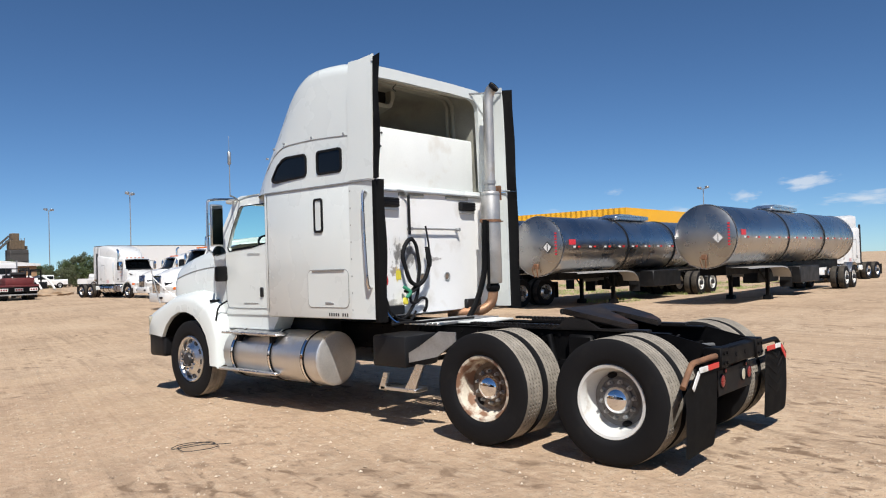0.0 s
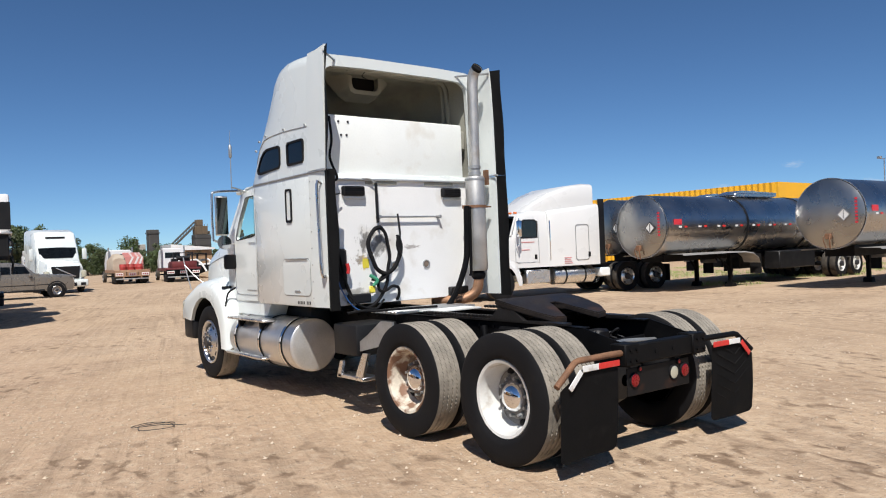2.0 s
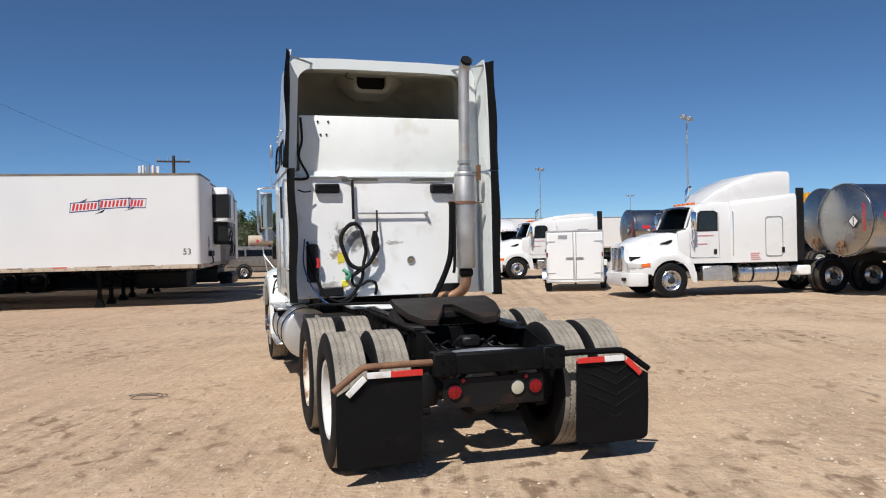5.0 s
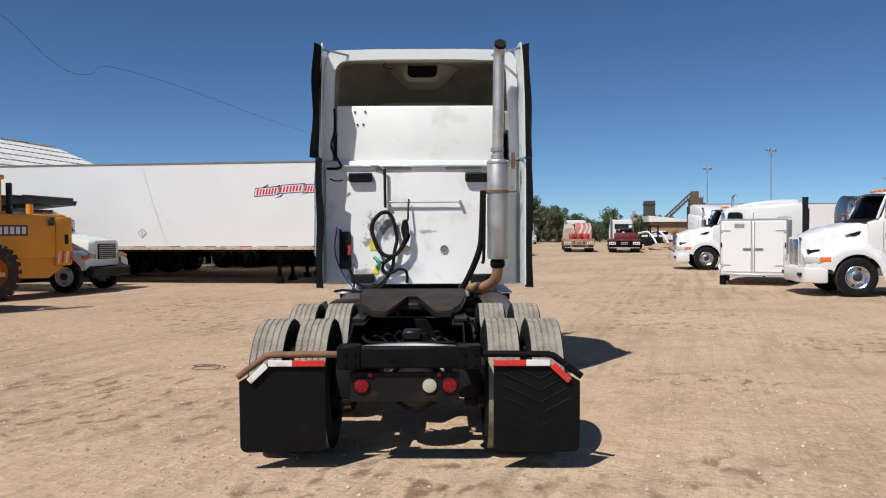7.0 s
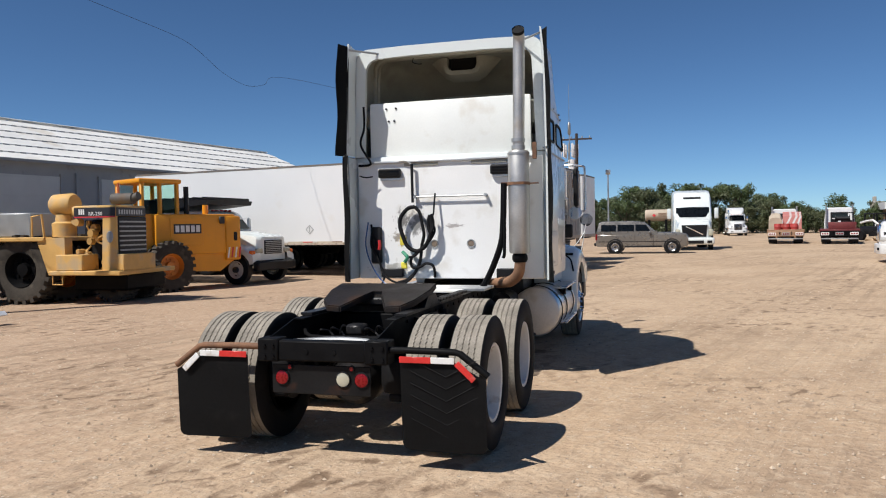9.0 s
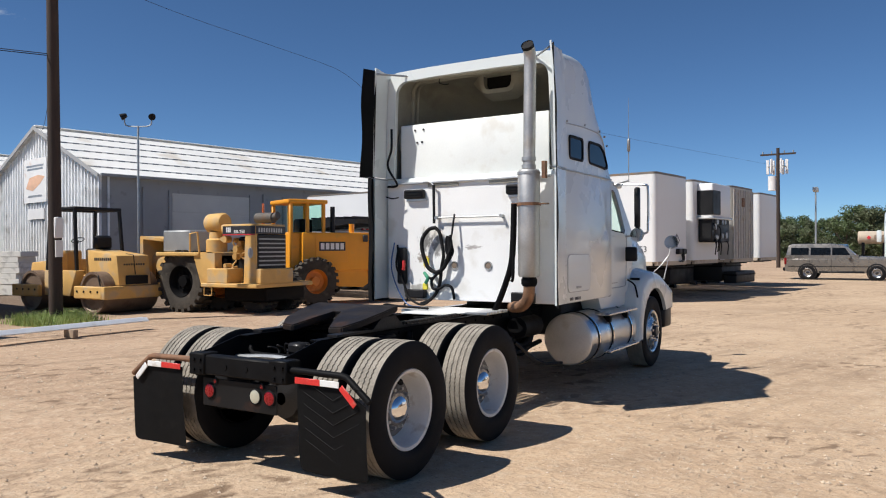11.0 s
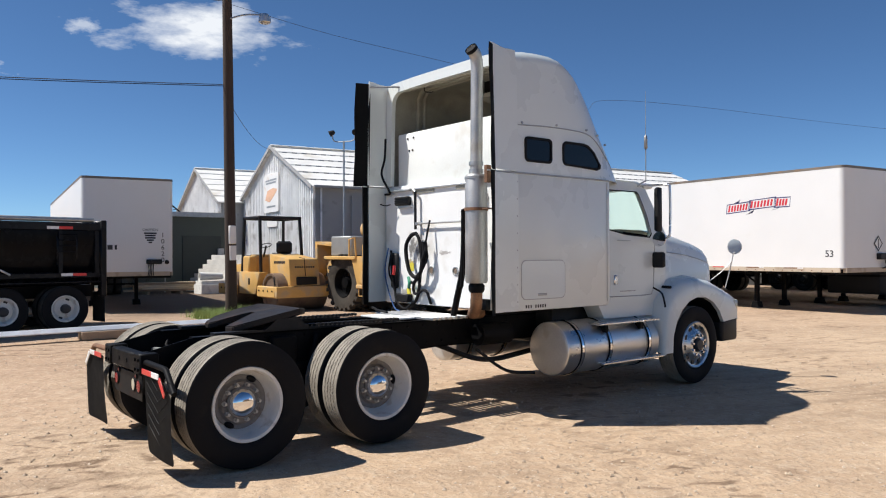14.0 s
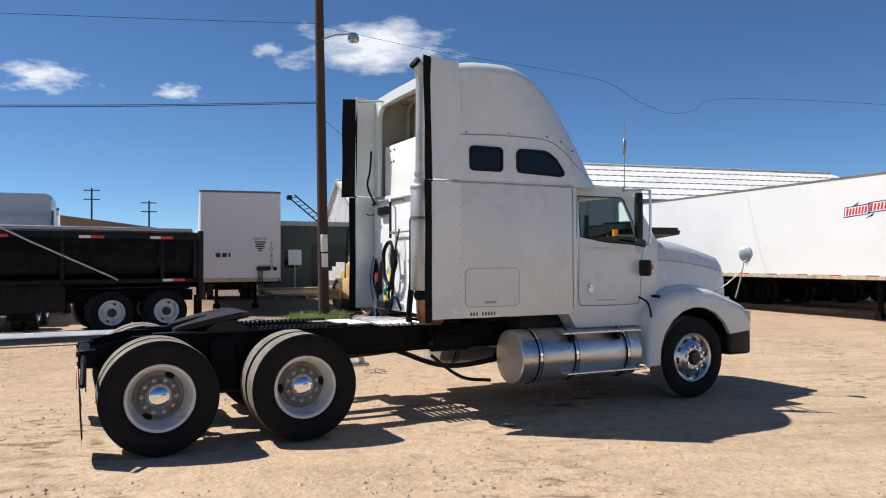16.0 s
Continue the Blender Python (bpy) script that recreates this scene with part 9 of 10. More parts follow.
def flat_truck(m, paint, tail, label):
    t = thing("flatbed_truck", m, label, "truck")
    part("deck", box(B(), -1.25, 1.25, 0.1, 6.6, 0.95, 1.1, 0.02), paint, t)
    for s in (-1, 1):
        part("deck_rail", box(B(), s * 1.25, s * 1.31, 0.1, 6.6, 0.88, 1.12, 0.01), paint, t)
        part("frame_rail", box(B(), s * 0.36, s * 0.46, 0.0, 10.0, 0.66, 0.95), frame_black, t)
        part("mud_flap", box(B(), s * 0.62, s * 1.22, 0.3, 0.32, 0.15, 0.8), flap_rubber, t)
        part("exhaust_stack", cyl(B(), (s * 0.95, 6.9, 1.0), (s * 0.95, 6.9, 3.0), 0.06, n=8), steel_grey, t)
    part("tail_board", box(B(), -1.28, 1.28, 0.0, 0.1, 0.58, 0.98, 0.02), tail, t)
    for x in (-0.95, 0.0, 0.95):
        lp = part("lamp_panel", box(B(), x - 0.27, x + 0.27, -0.015, 0.0, 0.66, 0.88, 0.006), sign_white if x else steel_grey, t)
        for k in (-0.16, 0.0, 0.16):
            part("tail_lamp", lathe(B(), [(0, 0.06), (0.02, 0.055), (0.03, 0)], (x + k, -0.015, 0.77), (0, -1, 0), 10), red_lens, lp)
    part("bumper", box(B(), -1.2, 1.2, -0.04, 0.05, 0.36, 0.45, 0.01), steel_grey, t)
    for s in (-1, 1):
        part("bumper_strut", box(B(), s * 0.6, s * 0.7, -0.02, 0.05, 0.45, 0.6), tail, t)
    for y in (1.3, 2.6):
        axle_pair(t, y, 0.5, 1.2, rim=plastic_black)
    part("cab", loft(B(), [[(x, y, z) for x, z in ((1.08, 0.95), (1.1, 1.7), (1.0, top - 0.18), (0.8, top), (-0.8, top), (-1.0, top - 0.18), (-1.1, 1.7), (-1.08, 0.95))] for y, top in ((7.1, 2.72), (7.3, 2.8), (8.3, 2.78), (8.75, 2.1))], caps=True), white_far, t)
    part("cab_window", box(B(), -0.62, 0.62, 7.07, 7.1, 1.95, 2.42, 0.03), smoke, t)
    part("engine_hood", loft(B(), [[(x, y, z) for x, z in ((0.95, 0.8), (0.9, top - 0.15), (0.7, top), (-0.7, top), (-0.9, top - 0.15), (-0.95, 0.8))] for y, top in ((8.7, 2.02), (10.0, 1.75), (10.3, 1.5))], caps=True), white_far, t)
    axle_pair(t, 9.4, 0.5, 1.2, dual=False)
    return t


red_drum = mat("red_drum_paint", (0.42, 0.05, 0.045), 0.55, var=0.2, dirt=(0.3, 0.15, 0.1), amount=0.2)
winch_truck = flat_truck(heading(14.85, 55.4, 0.2, 1), maroon, frame_black, "maroon flatbed truck with a white cab, carrying a dark winch")
part("load_box", prism(B(), [(0.6, 1.1), (3.8, 1.1), (3.8, 1.5), (2.6, 1.62), (0.6, 1.62)], "x", -0.75, 1.1, 0.02), maroon, winch_truck)
part("winch_drum", lathe(B(), [(-0.5, 0.0), (-0.5, 0.28), (-0.44, 0.28), (-0.44, 0.16), (0.44, 0.16), (0.44, 0.28), (0.5, 0.28), (0.5, 0.0)], (0.2, 1.6, 1.88), (1, 0, 0), 18), plastic_black, winch_truck)
for x in (-0.55, 0.9):
    part("winch_post", box(B(), x - 0.05, x + 0.05, 1.5, 1.65, 1.6, 2.35, 0.01), plastic_black, winch_truck)
part("winch_bar", cyl(B(), (-0.55, 1.58, 2.3), (0.9, 1.58, 2.3), 0.04, n=8), plastic_black, winch_truck)
for x0, x1, z1 in ((-0.6, -0.1, 1.85), (0.1, 0.85, 1.75)):
    part("tool_chest", box(B(), x0, x1, 2.4, 3.2, 1.6, z1, 0.03), plastic_black, winch_truck)

barrier_truck = flat_truck(heading(11.5, 57.3, 0.13, 1), rusty_tan, rusty_tan, "rusty tan flatbed truck carrying striped road barriers and red drums")
for k, (x, y) in enumerate(((-0.55, 1.0), (0.05, 1.1), (0.65, 0.95), (-0.2, 1.65), (0.5, 1.7))):
    part("drum", lathe(B(), [(0.0, 0.0), (0.0, 0.26), (0.2, 0.27), (0.22, 0.28), (0.24, 0.27), (0.46, 0.26), (0.46, 0.0)], (x, y, 1.1), (0, 0, 1), 16), red_drum, barrier_truck, "dented red drum")
for k in range(5):
    y = 2.6 + 0.45 * k
    top = 2.15 + 0.09 * k
    panel = part("road_barrier", box(B(), -0.15, 1.2, y, y + 0.06, 1.12, top, 0.01), pink_load, barrier_truck, "leaning barrier with faded red and white stripes")
    for j in range(3):
        x = -0.1 + 0.42 * j
        part("stripe", prism(B(), [(x, 1.2), (x + 0.16, 1.2), (min(1.19, x + 0.6), top - 0.02), (min(1.05, x + 0.44), top - 0.02)], "y", y - 0.006, y), sign_white, panel)
part("tarpaulin", loft(B(), [[(x, y, 1.1 + hh * w) for x, w in ((-1.22, 0.0), (-1.18, 0.75), (-1.0, 0.96), (-0.65, 1.0), (-0.35, 0.92), (-0.22, 0.7), (-0.2, 0.0))] for y, hh in ((1.9, 0.95), (2.2, 1.25), (3.6, 1.35), (5.0, 1.2), (6.2, 1.05))], caps=True), tan_load, barrier_truck, "tan tarpaulin bundle")

# tan water tank on a low truck, behind the estate car
wt = thing("water_truck", pose(2.05, 62.0, 0, 0, 0, 0), "low truck with a tan water tank, beyond parked cars", "truck")
part("tank", lathe(B(), [(-1.05, 0.0), (-1.05, 0.42), (-0.98, 0.5), (0.98, 0.5), (1.05, 0.42), (1.05, 0.0)], (0, 0, 2.45), (1, 0, 0), 28), tan_load, wt)
part("placard", prism(B(), [(-0.45, 2.45), (-0.3, 2.3), (-0.15, 2.45), (-0.3, 2.6)], "y", -0.53, -0.48), red_paint, wt)
for k, w in enumerate((0.7, 0.6, 0.65)):
    part("lettering_bar", box(B(), 0.05, 0.05 + w, -0.52, -0.47, 2.58 - k * 0.1, 2.61 - k * 0.1), rust, wt)
part("frame", box(B(), -3.4, 2.2, -0.45, 0.45, 0.7, 1.0), frame_black, wt)
for x in (-0.7, 0.7):
    part("cradle", box(B(), x - 0.1, x + 0.1, -0.45, 0.45, 1.0, 2.05), frame_black, wt)
part("cab", box(B(), -3.5, -1.7, -0.95, 0.95, 0.7, 1.95, 0.15, 2), mat("blue_car_paint", (0.06, 0.13, 0.24), 0.35, var=0.1), wt)
for x in (-2.8, 1.0):
    for q in (-1, 1):
        part("wheel", lathe(B(), [(-0.13, 0.0), (-0.13, 0.42), (0.13, 0.42), (0.13, 0.0)], (x, q * 0.85, 0.42), (0, 1, 0), 18), rubber, wt)

rnd = random.Random(31)
bm = bmesh.new()
bmesh.ops.create_icosphere(bm, subdivisions=4, radius=1.0)
for v in bm.verts:
    q = 1 + 0.3 * noise.noise(v.co * 2.3) + 0.12 * noise.noise(v.co * 6)
    v.co = Vector((v.co.x * 1.9 * q, v.co.y * 1.3 * q, max(-0.1, v.co.z * 0.55 * q)))
mound = part("dirt_mound", bm, mat("loose_tan_earth", (0.36, 0.26, 0.17), 0.95, var=0.2, scale=3, fine=30, bump=0.02), None, "", pose(20.6, 64.5, 0))
tagged(mound, "low mound of loose tan earth", "mound")
dg = thing("compact_digger", pose(19.9, 66.5, 0, 0, 0, 25), "small black and white digger beside an earth mound", "machine")
part("body", box(B(), -0.7, 0.7, -1.1, 1.1, 0.5, 1.2, 0.08, 2), plastic_black, dg)
part("cab_roof", box(B(), -0.65, 0.65, -0.6, 0.7, 2.2, 2.32, 0.03), plastic_black, dg)
for x in (-0.58, 0.58):
    for y in (-0.5, 0.6):
        part("cab_post", box(B(), x - 0.05, x + 0.05, y - 0.05, y + 0.05, 1.2, 2.2), plastic_black, dg)
    part("lift_arm", tube(B(), [(x * 1.25, 0.9, 1.5), (x * 1.25, -0.6, 1.7), (x * 1.25, -1.5, 1.0), (x * 1.25, -1.9, 0.4)], 0.09, n=8, k=2), sign_white, dg)
    for y in (-0.7, 0.7):
        part("wheel", lathe(B(), [(-0.15, 0.0), (-0.15, 0.4), (0.15, 0.4), (0.15, 0.0)], (x * 1.35, y, 0.4), (1, 0, 0), 18), rubber, dg)
part("bucket", prism(B(), [(-2.4, 0.05), (-1.8, 0.05), (-1.75, 0.6), (-1.9, 0.6), (-1.95, 0.2)], "x", -0.85, 0.85), steel_grey, dg)

# things lying about
wood_pile = mat("weathered_timber", (0.3, 0.22, 0.15), 0.85, var=0.25, scale=3)
bmL = thing("steel_beam", heading(-9.58, 0.72, -0.04, 1, 0.16), "long pale galvanised guard rail lying on the dirt", "beam")
part("rail", prism(B(), [(-0.13, 0.02), (-0.06, 0.09), (0.0, 0.045), (0.06, 0.09), (0.13, 0.02), (0.12, 0.0), (-0.12, 0.0)], "y", -6.5, 5.2), mat("pale_galvanised_rail", (0.74, 0.76, 0.78), 0.45, 0.15, var=0.08, dirt=(0.4, 0.36, 0.3), amount=0.1), bmL)
for y0, y1 in ((0.5, 1.55), (-4.3, -4.1), (3.3, 3.4)):
    b = part("timber_bearer", box(B(), -0.12, 0.2, y0, y1, 0.0, 0.162, 0.008), wood_pile, None, "", pose(-9.6, 0.72, -0.002))
    tagged(b, "short rusty-brown timber under a guard rail", "timber")
concrete = mat("weathered_concrete", (0.74, 0.72, 0.67), 0.85, var=0.1, scale=2, bump=0.004, dirt=(0.3, 0.28, 0.25), amount=0.2)
def slab_block(x0, x1, y0, y1, z0, z1, turn):
    cx, cy = (x0 + x1) / 2, (y0 + y1) / 2
    b = part("concrete_slab", box(B(), x0 - cx, x1 - cx, y0 - cy, y1 - cy, 0, z1 - z0, 0.008), concrete, None, "", pose(cx, cy, z0, 0, 0, turn))
    tagged(b, "pale precast concrete slab in a stepped stack by a shed", "slab", "stacked concrete slabs")


rnd = random.Random(6)
for k in range(7):
    z0 = 0.0 if k == 0 else 0.42 + 0.21 * (k - 1)
    z1 = 0.42 + 0.21 * k
    u0 = 0.3 * k
    u1 = 4.0 + rnd.uniform(-0.15, 0.15)
    cu = (u0 + u1) / 2
    hl = (u1 - u0) / 2
    b = part("concrete_slab", box(B(), -hl, hl, -0.45, 0.45, 0, z1 - z0 - 0.004, 0.008), concrete, None, "", pose(-28.3 + 0.954 * cu, 10.5 + 0.3 * cu, z0, 0, 0, 17.5 + rnd.uniform(-0.6, 0.6)))
    tagged(b, "pale precast concrete slab in a stepped stack by a shed", "slab", "stacked concrete slabs")
slab_block(-25.6, -24.9, 9.5, 10.75, 0.0, 0.4, 6)
slab_block(-25.55, -25.0, 9.55, 10.7, 0.404, 0.56, 4)
cpipe = part("concrete_pipe", lathe(B(), [(-0.5, 0.2), (-0.5, 0.15), (0.5, 0.11), (0.5, 0.14), (-0.4, 0.17), (-0.5, 0.2)], (-25.28, 10.12, 0.755), (0.1, 1, -0.02), 20), concrete)
tagged(cpipe, "short tapered pale pipe lying on concrete slabs", "pipe")
rnd = random.Random(3)
pale_timber = mat("pale_sawn_timber", (0.62, 0.5, 0.34), 0.8, var=0.18, scale=3, stretch=(6, 0.5, 6))
for k in range(16):
    lay = k // 4
    long = rnd.uniform(1.6, 2.6) if lay < 3 else rnd.uniform(2.6, 3.3)
    b = part("plank", box(B(), -0.07, 0.07, -long / 2, long / 2, 0, 0.09, 0.006), pale_timber if k % 3 else wood_pile, None, "", pose(-26.9 + 0.2 * (k % 4) + rnd.uniform(-0.03, 0.03), 8.4 + rnd.uniform(-0.45, 0.45), 0.12 + 0.095 * lay, 0, 0, rnd.uniform(-7, 7)))
    tagged(b, "sawn timber in a loose pile by the shed", "plank", "pile of planks")
for y in (7.7, 9.1):
    b = part("bearer", box(B(), -0.6, 0.6, -0.06, 0.06, 0, 0.125, 0.006), wood_pile, None, "", pose(-26.6, y, -0.01))
    tagged(b, "short timber bearer under a pile of planks", "plank", "pile of planks")
loopw = part("wire_coil", tube(B(), [(-2.7 + 0.2 * math.cos(a) * (1 + 0.22 * math.sin(1.7 * a)) + 0.012 * k * (k > 20), 3.5 + 0.17 * math.sin(a) * (1 + 0.15 * math.cos(2.3 * a)), 0.004 + 0.012 * k / 20) for k, a in enumerate([0.45 * j for j in range(25)])], 0.0038, n=5, k=3), wire_black)
tagged(loopw, "thin dark wire coil lying on the dirt", "wire")

# ---- trees, grass, clouds, gravel ----
bark = mat("grey_brown_bark", (0.12, 0.09, 0.065), 0.9, var=0.3, scale=5)


def leaf_material(name, a, b):
    m = bpy.data.materials.new(name)
    m.use_nodes = True
    nt = m.node_tree
    g = nt.nodes.new("ShaderNodeNewGeometry")
    r = nt.nodes.new("ShaderNodeValToRGB")
    r.color_ramp.elements[0].color = (*a, 1)
    r.color_ramp.elements[1].color = (*b, 1)
    nt.links.new(g.outputs["Random Per Island"], r.inputs[0])
    bs = nt.nodes["Principled BSDF"]
    nt.links.new(r.outputs[0], bs.inputs["Base Color"])
    bs.inputs["Roughness"].default_value = 0.6
    bs.inputs["Subsurface Weight"].default_value = 0.0
    return m


leaf_a = leaf_material("live_oak_leaves", (0.035, 0.056, 0.014), (0.09, 0.125, 0.04))
leaf_b = leaf_material("dull_olive_leaves", (0.05, 0.064, 0.025), (0.11, 0.125, 0.055))


def tree(seed, leaf, h, spread):
    rnd = random.Random(seed)
    t = thing("tree", I4, "bushy green tree on the edge of the yard", "tree", "trees along the yard's edge")
    bm = cyl(B(), (0, 0, 0), (0.1, 0.05, h * 0.4), h * 0.035, h * 0.022, 8)
    tips = []
    for k in range(7):
        a = k * 0.9 + rnd.uniform(-0.3, 0.3)
        tip = Vector((math.cos(a) * spread * rnd.uniform(0.3, 0.65), math.sin(a) * spread * rnd.uniform(0.3, 0.65), h * rnd.uniform(0.5, 0.85)))
        tube(bm, [(0.1, 0.05, h * rnd.uniform(0.2, 0.4)), tip * 0.5 + Vector((0, 0, h * 0.15)), tip], h * 0.01, n=5, k=3)
        tips.append(tip)
    part("trunk", bm, bark, t)
    vs, fs = [], []
    blobs = []
    for tip in tips + [Vector((0, 0, h * 0.8))]:
        for j in range(3):
            blobs.append((tip + Vector((rnd.gauss(0, spread * 0.2), rnd.gauss(0, spread * 0.2), rnd.gauss(0, h * 0.07))), spread * rnd.uniform(0.18, 0.34)))
    for j in range(16):
        a = rnd.uniform(0, 6.28)
        q = spread * rnd.uniform(0.3, 0.85)
        blobs.append((Vector((math.cos(a) * q, math.sin(a) * q, h * rnd.uniform(0.08, 0.5))), spread * rnd.uniform(0.2, 0.34)))
    for c, r in blobs:
        for k in range(150):
            d = Vector((rnd.gauss(0, 1), rnd.gauss(0, 1), rnd.gauss(0, 1))).normalized()
            p = c + d * r * rnd.uniform(0.55, 1.1)
            u = Vector((rnd.gauss(0, 1), rnd.gauss(0, 1), rnd.gauss(0, 1))).normalized()
            v = (d + u * 0.6).cross(u).normalized()
            s = rnd.uniform(0.09, 0.21)
            i = len(vs)
            vs += [p - u * s, p + v * s * 0.5, p + u * s, p - v * s * 0.5]
            fs.append((i, i + 1, i + 2, i + 3))
    me = bpy.data.meshes.new("crown")
    me.from_pydata([tuple(v) for v in vs], [], fs)
    me.materials.append(leaf)
    o = new("crown", me)
    o.parent = t
    return t


kinds = [tree(1, leaf_a, 6.5, 3.4), tree(2, leaf_b, 5.5, 3.8), tree(3, leaf_a, 7.5, 3.2), tree(4, leaf_b, 6.0, 3.0)]
rnd = random.Random(21)
spots = []
for k in range(72):
    az = radians(-9 + k * 0.53 + rnd.uniform(-0.3, 0.3))
    d = rnd.uniform(120, 142)
    spots.append((2 + math.sin(az) * d, -5 + math.cos(az) * d, rnd.choice((0.62, 0.75, 0.85, 1.0, 1.18)) * (0.7 if az > 0.13 else 1.0)))
for k in range(12):
    az = radians(-9 + k * 1.1)
    spots.append((2 + math.sin(az) * 112, -5 + math.cos(az) * 112, rnd.uniform(0.65, 0.85) * (0.75 if k % 3 else 1)))
for k in range(14):
    spots.append((rnd.uniform(78, 130), 50 + k * 8, rnd.uniform(0.4, 0.7)))
first = {}
for i, (x, y, s) in enumerate(spots):
    k = i % 4
    m = Matrix.Translation((x, y, 0)) @ Matrix.Rotation(rnd.uniform(0, 6.28), 4, "Z") @ Matrix.Scale(s, 4)
    if k not in first:
        kinds[k].matrix_basis = m
        first[k] = True
    else:
        c = copy_thing(kinds[k], I4)
        c.matrix_basis = m

# grass tufts round the pole and under the tankers
grass_mat = leaf_material("dry_green_grass", (0.18, 0.27, 0.05), (0.40, 0.46, 0.16))
vs, fs = [], []
rnd = random.Random(8)


def tuft(x, y, n, h):
    for k in range(n):
        a = rnd.uniform(0, 6.28)
        px, py = x + rnd.gauss(0, 0.08), y + rnd.gauss(0, 0.08)
        l = h * rnd.uniform(0.5, 1.2)
        dx, dy = math.cos(a), math.sin(a)
        i = len(vs)
        vs.extend([(px - dy * 0.008, py + dx * 0.008, -0.01), (px + dy * 0.008, py - dx * 0.008, -0.01), (px + dx * l * 0.5, py + dy * l * 0.5, l)])
        fs.append((i, i + 1, i + 2))


for k in range(620):
    y = rnd.uniform(4.9, 6.6)
    tuft(-12.75 - 0.2 * (y - 4.6) + rnd.gauss(0, 0.42), y, 9, 0.2 if rnd.random() < 0.7 else 0.27)
for k in range(3000):
    x, y = rnd.uniform(19, 42), rnd.uniform(9.5, 24)
    if noise.noise(Vector((x * 0.2, y * 0.2, 3.0))) > 0.02:
        tuft(x, y, 8, 0.11)
me = bpy.data.meshes.new("grass")
me.from_pydata(vs, [], fs)
me.materials.append(grass_mat)
tagged(new("grass", me), "short dry green grass in patches", "grass", kind="stuff")

# loose gravel
pebble = leaf_material("pale_gravel", (0.34, 0.245, 0.165), (0.60, 0.48, 0.35))
vs, fs = [], []
rnd = random.Random(4)
for k in range(42000):
    r = 1.5 + 13 * rnd.random() ** 0.75
    a = rnd.uniform(0, 6.283)
    x, y = 1.0 + math.cos(a) * r, 1.0 + math.sin(a) * r
    if noise.noise(Vector((x * 0.5, y * 0.5, 9.0))) < rnd.uniform(-0.5, 0.25):
        continue
    s = 0.004 + 0.018 * rnd.random() ** 4
    z = ground_height(x, y) + s * 0.2
    i = len(vs)
    q = [rnd.uniform(0.7, 1.3) * s for _ in range(6)]
    vs.extend([(x + q[0], y, z), (x, y + q[1], z), (x - q[2], y, z), (x, y - q[3], z), (x, y, z + q[4] * 0.8), (x, y, z - q[5] * 0.5)])
    for f in ((0, 1, 4), (1, 2, 4), (2, 3, 4), (3, 0, 4), (1, 0, 5), (2, 1, 5), (3, 2, 5), (0, 3, 5)):
        fs.append(tuple(i + j for j in f))
me = bpy.data.meshes.new("gravel")
me.from_pydata(vs, [], fs)
me.materials.append(pebble)
tagged(new("gravel", me), "loose pale gravel and small stones", "gravel", kind="stuff")


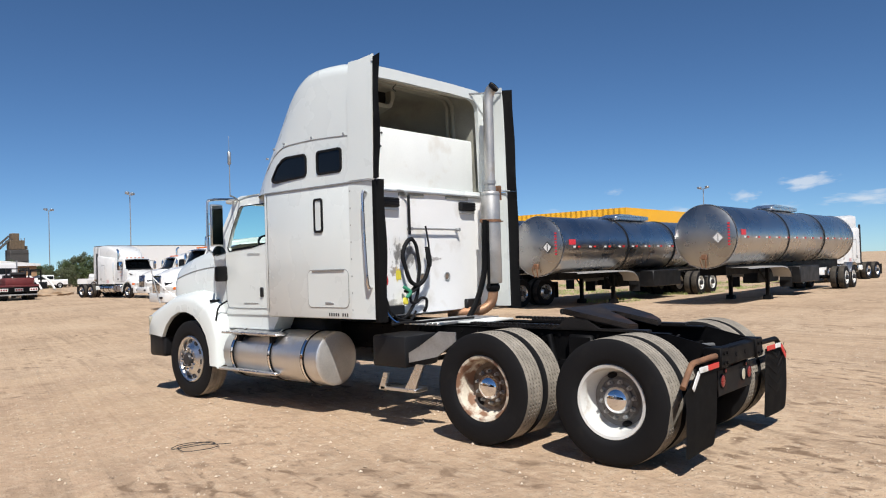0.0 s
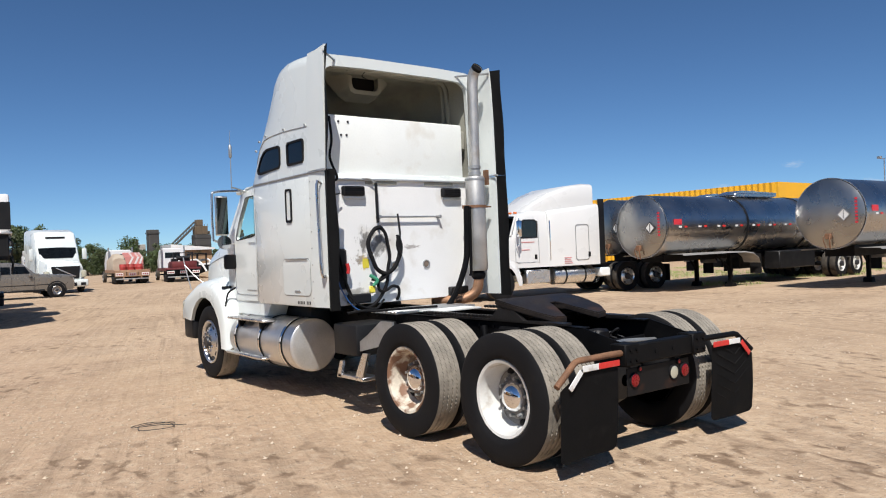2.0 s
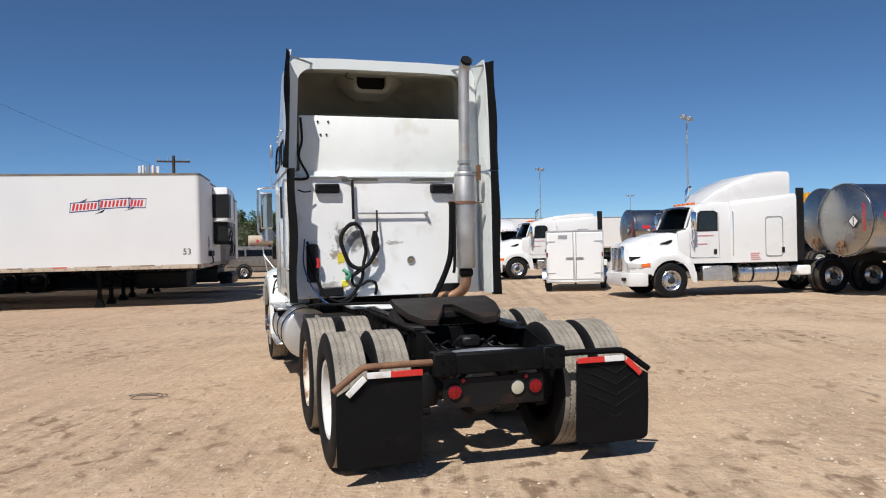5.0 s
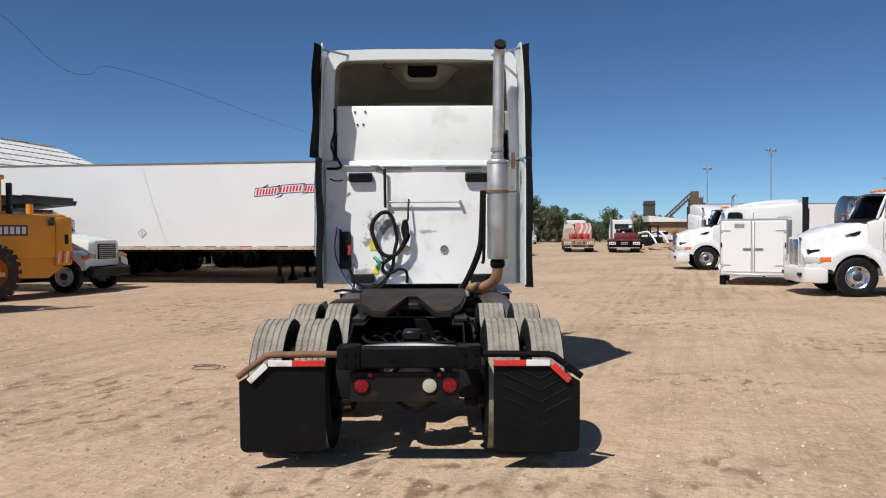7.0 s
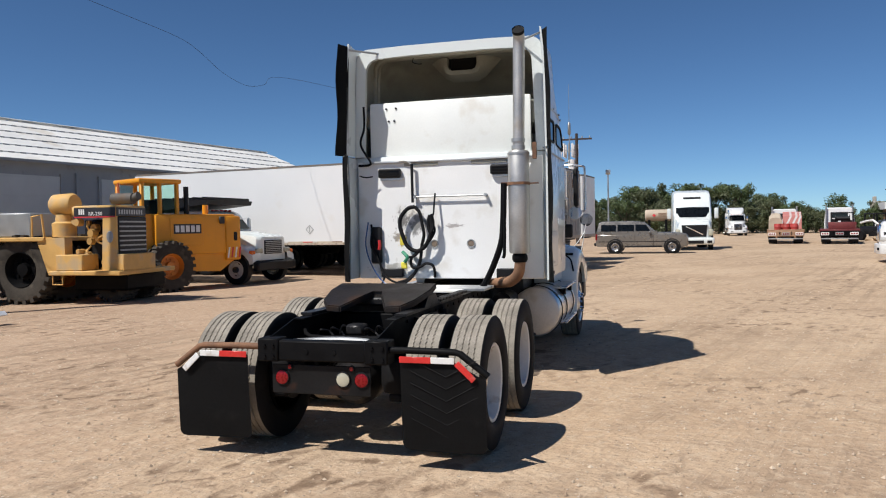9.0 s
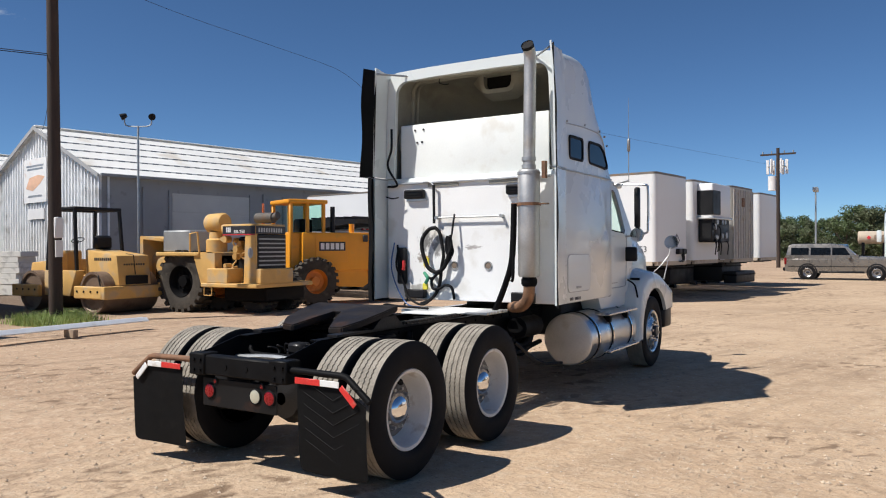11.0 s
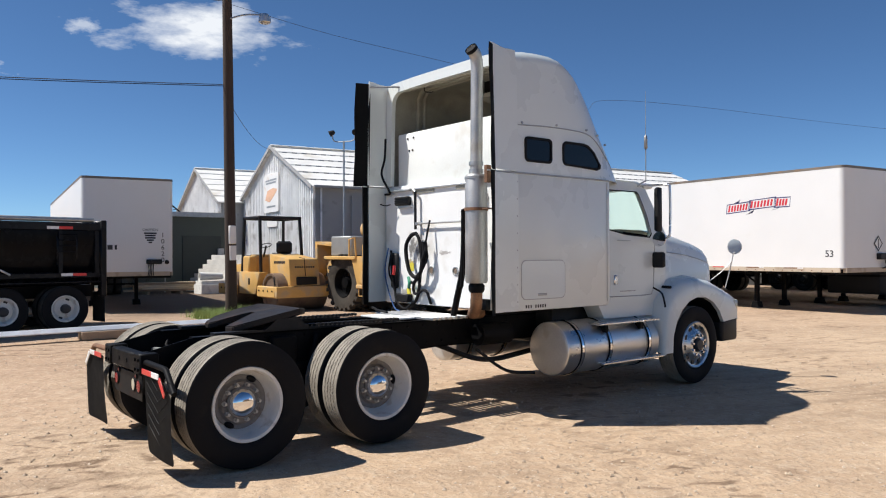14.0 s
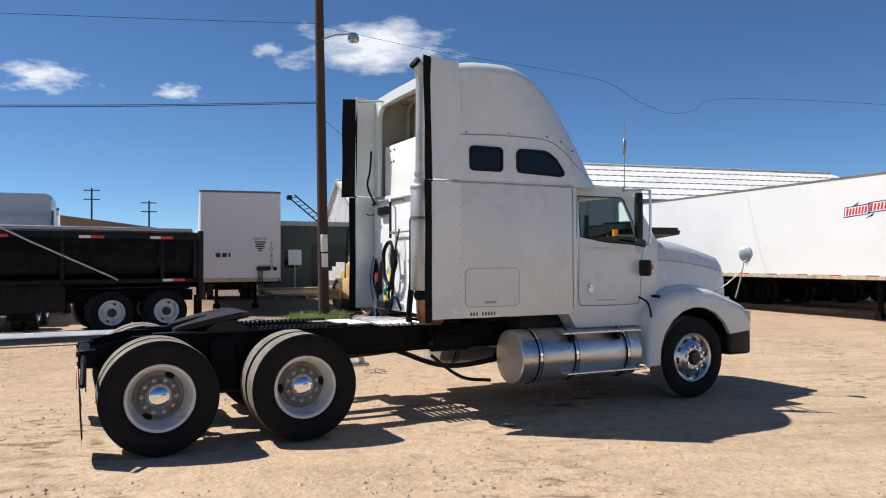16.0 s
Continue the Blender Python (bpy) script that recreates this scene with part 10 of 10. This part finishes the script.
# ---- clouds, far off ----
def cloud_material(seed, density):
    m = bpy.data.materials.new("cloud")
    m.use_nodes = True
    nt = m.node_tree
    N, L = nt.nodes, nt.links.new
    bs = N["Principled BSDF"]
    N.remove(bs)
    co = N.new("ShaderNodeTexCoord").outputs["Object"]
    nz = N.new("ShaderNodeTexNoise")
    nz.noise_dimensions = "4D"
    nz.inputs["W"].default_value = seed
    nz.inputs["Scale"].default_value, nz.inputs["Detail"].default_value, nz.inputs["Roughness"].default_value = 2.2, 9.0, 0.6
    L(co, nz.inputs["Vector"])
    ln = N.new("ShaderNodeVectorMath")
    ln.operation = "LENGTH"
    L(co, ln.inputs[0])
    ad = N.new("ShaderNodeMath")
    ad.operation = "MULTIPLY_ADD"
    L(ln.outputs["Value"], ad.inputs[0])
    ad.inputs[1].default_value = -0.55
    L(nz.outputs["Fac"], ad.inputs[2])
    mr = N.new("ShaderNodeMapRange")
    mr.inputs["From Min"].default_value, mr.inputs["From Max"].default_value = 0.16, 0.46
    mr.inputs["To Max"].default_value = density
    L(ad.outputs[0], mr.inputs["Value"])
    em = N.new("ShaderNodeEmission")
    em.inputs["Color"].default_value = (0.86, 0.89, 0.93, 1)
    em.inputs["Strength"].default_value = 0.95
    tr = N.new("ShaderNodeBsdfTransparent")
    mx = N.new("ShaderNodeMixShader")
    L(mr.outputs[0], mx.inputs[0])
    L(tr.outputs[0], mx.inputs[1])
    L(em.outputs[0], mx.inputs[2])
    L(mx.outputs[0], N["Material Output"].inputs["Surface"])
    return m


def cloud(az, el, wide, tall, seed, density=0.95):
    d = 1900
    a, e = radians(az), radians(el)
    c = Vector((math.sin(a) * math.cos(e), math.cos(a) * math.cos(e), math.sin(e))) * d
    bm = B()
    vs_ = [bm.verts.new((x, y, 0)) for x, y in ((-1, -1), (1, -1), (1, 1), (-1, 1))]
    face(bm, vs_)
    o = part("cloud", bm, cloud_material(seed, density), smooth=0)
    q = (-c).to_track_quat("Z", "Y").to_matrix().to_4x4()
    o.matrix_basis = Matrix.Translation(c) @ q @ Matrix.Diagonal((d * math.tan(radians(wide / 2)), d * math.tan(radians(tall / 2)), 1, 1))
    o.visible_shadow = False
    tagged(o, "small white fair-weather cloud", "cloud", "clouds", "structure")


for az, el, w, h, sd, dn in ((-69.0, 16.0, 19, 7, 1, 0.95), (-92.0, 12.4, 9, 3.4, 2, 0.9), (-83.2, 12.1, 5.5, 2, 3, 0.8), (-77, 15.5, 4, 2, 13, 0.5),
                             (75.6, 4.9, 6, 1.8, 4, 0.6), (79, 3.6, 9, 1.6, 5, 0.6), (71.5, 4.2, 3.4, 1.3, 6, 0.5), (84, 5.5, 8, 2.2, 7, 0.6), (58, 3.6, 2.6, 1.0, 8, 0.25), (67, 3.4, 3.0, 1.0, 14, 0.4), (73.5, 3.2, 5.0, 1.2, 15, 0.45), (62.5, 5.0, 2.2, 0.8, 16, 0.25),
                             (-110, 15, 14, 5, 9, 0.8), (-140, 18, 16, 6, 10, 0.8), (120, 9, 14, 4, 11, 0.7), (160, 12, 16, 5, 12, 0.7)):
    cloud(az, el, w, h, sd, dn)
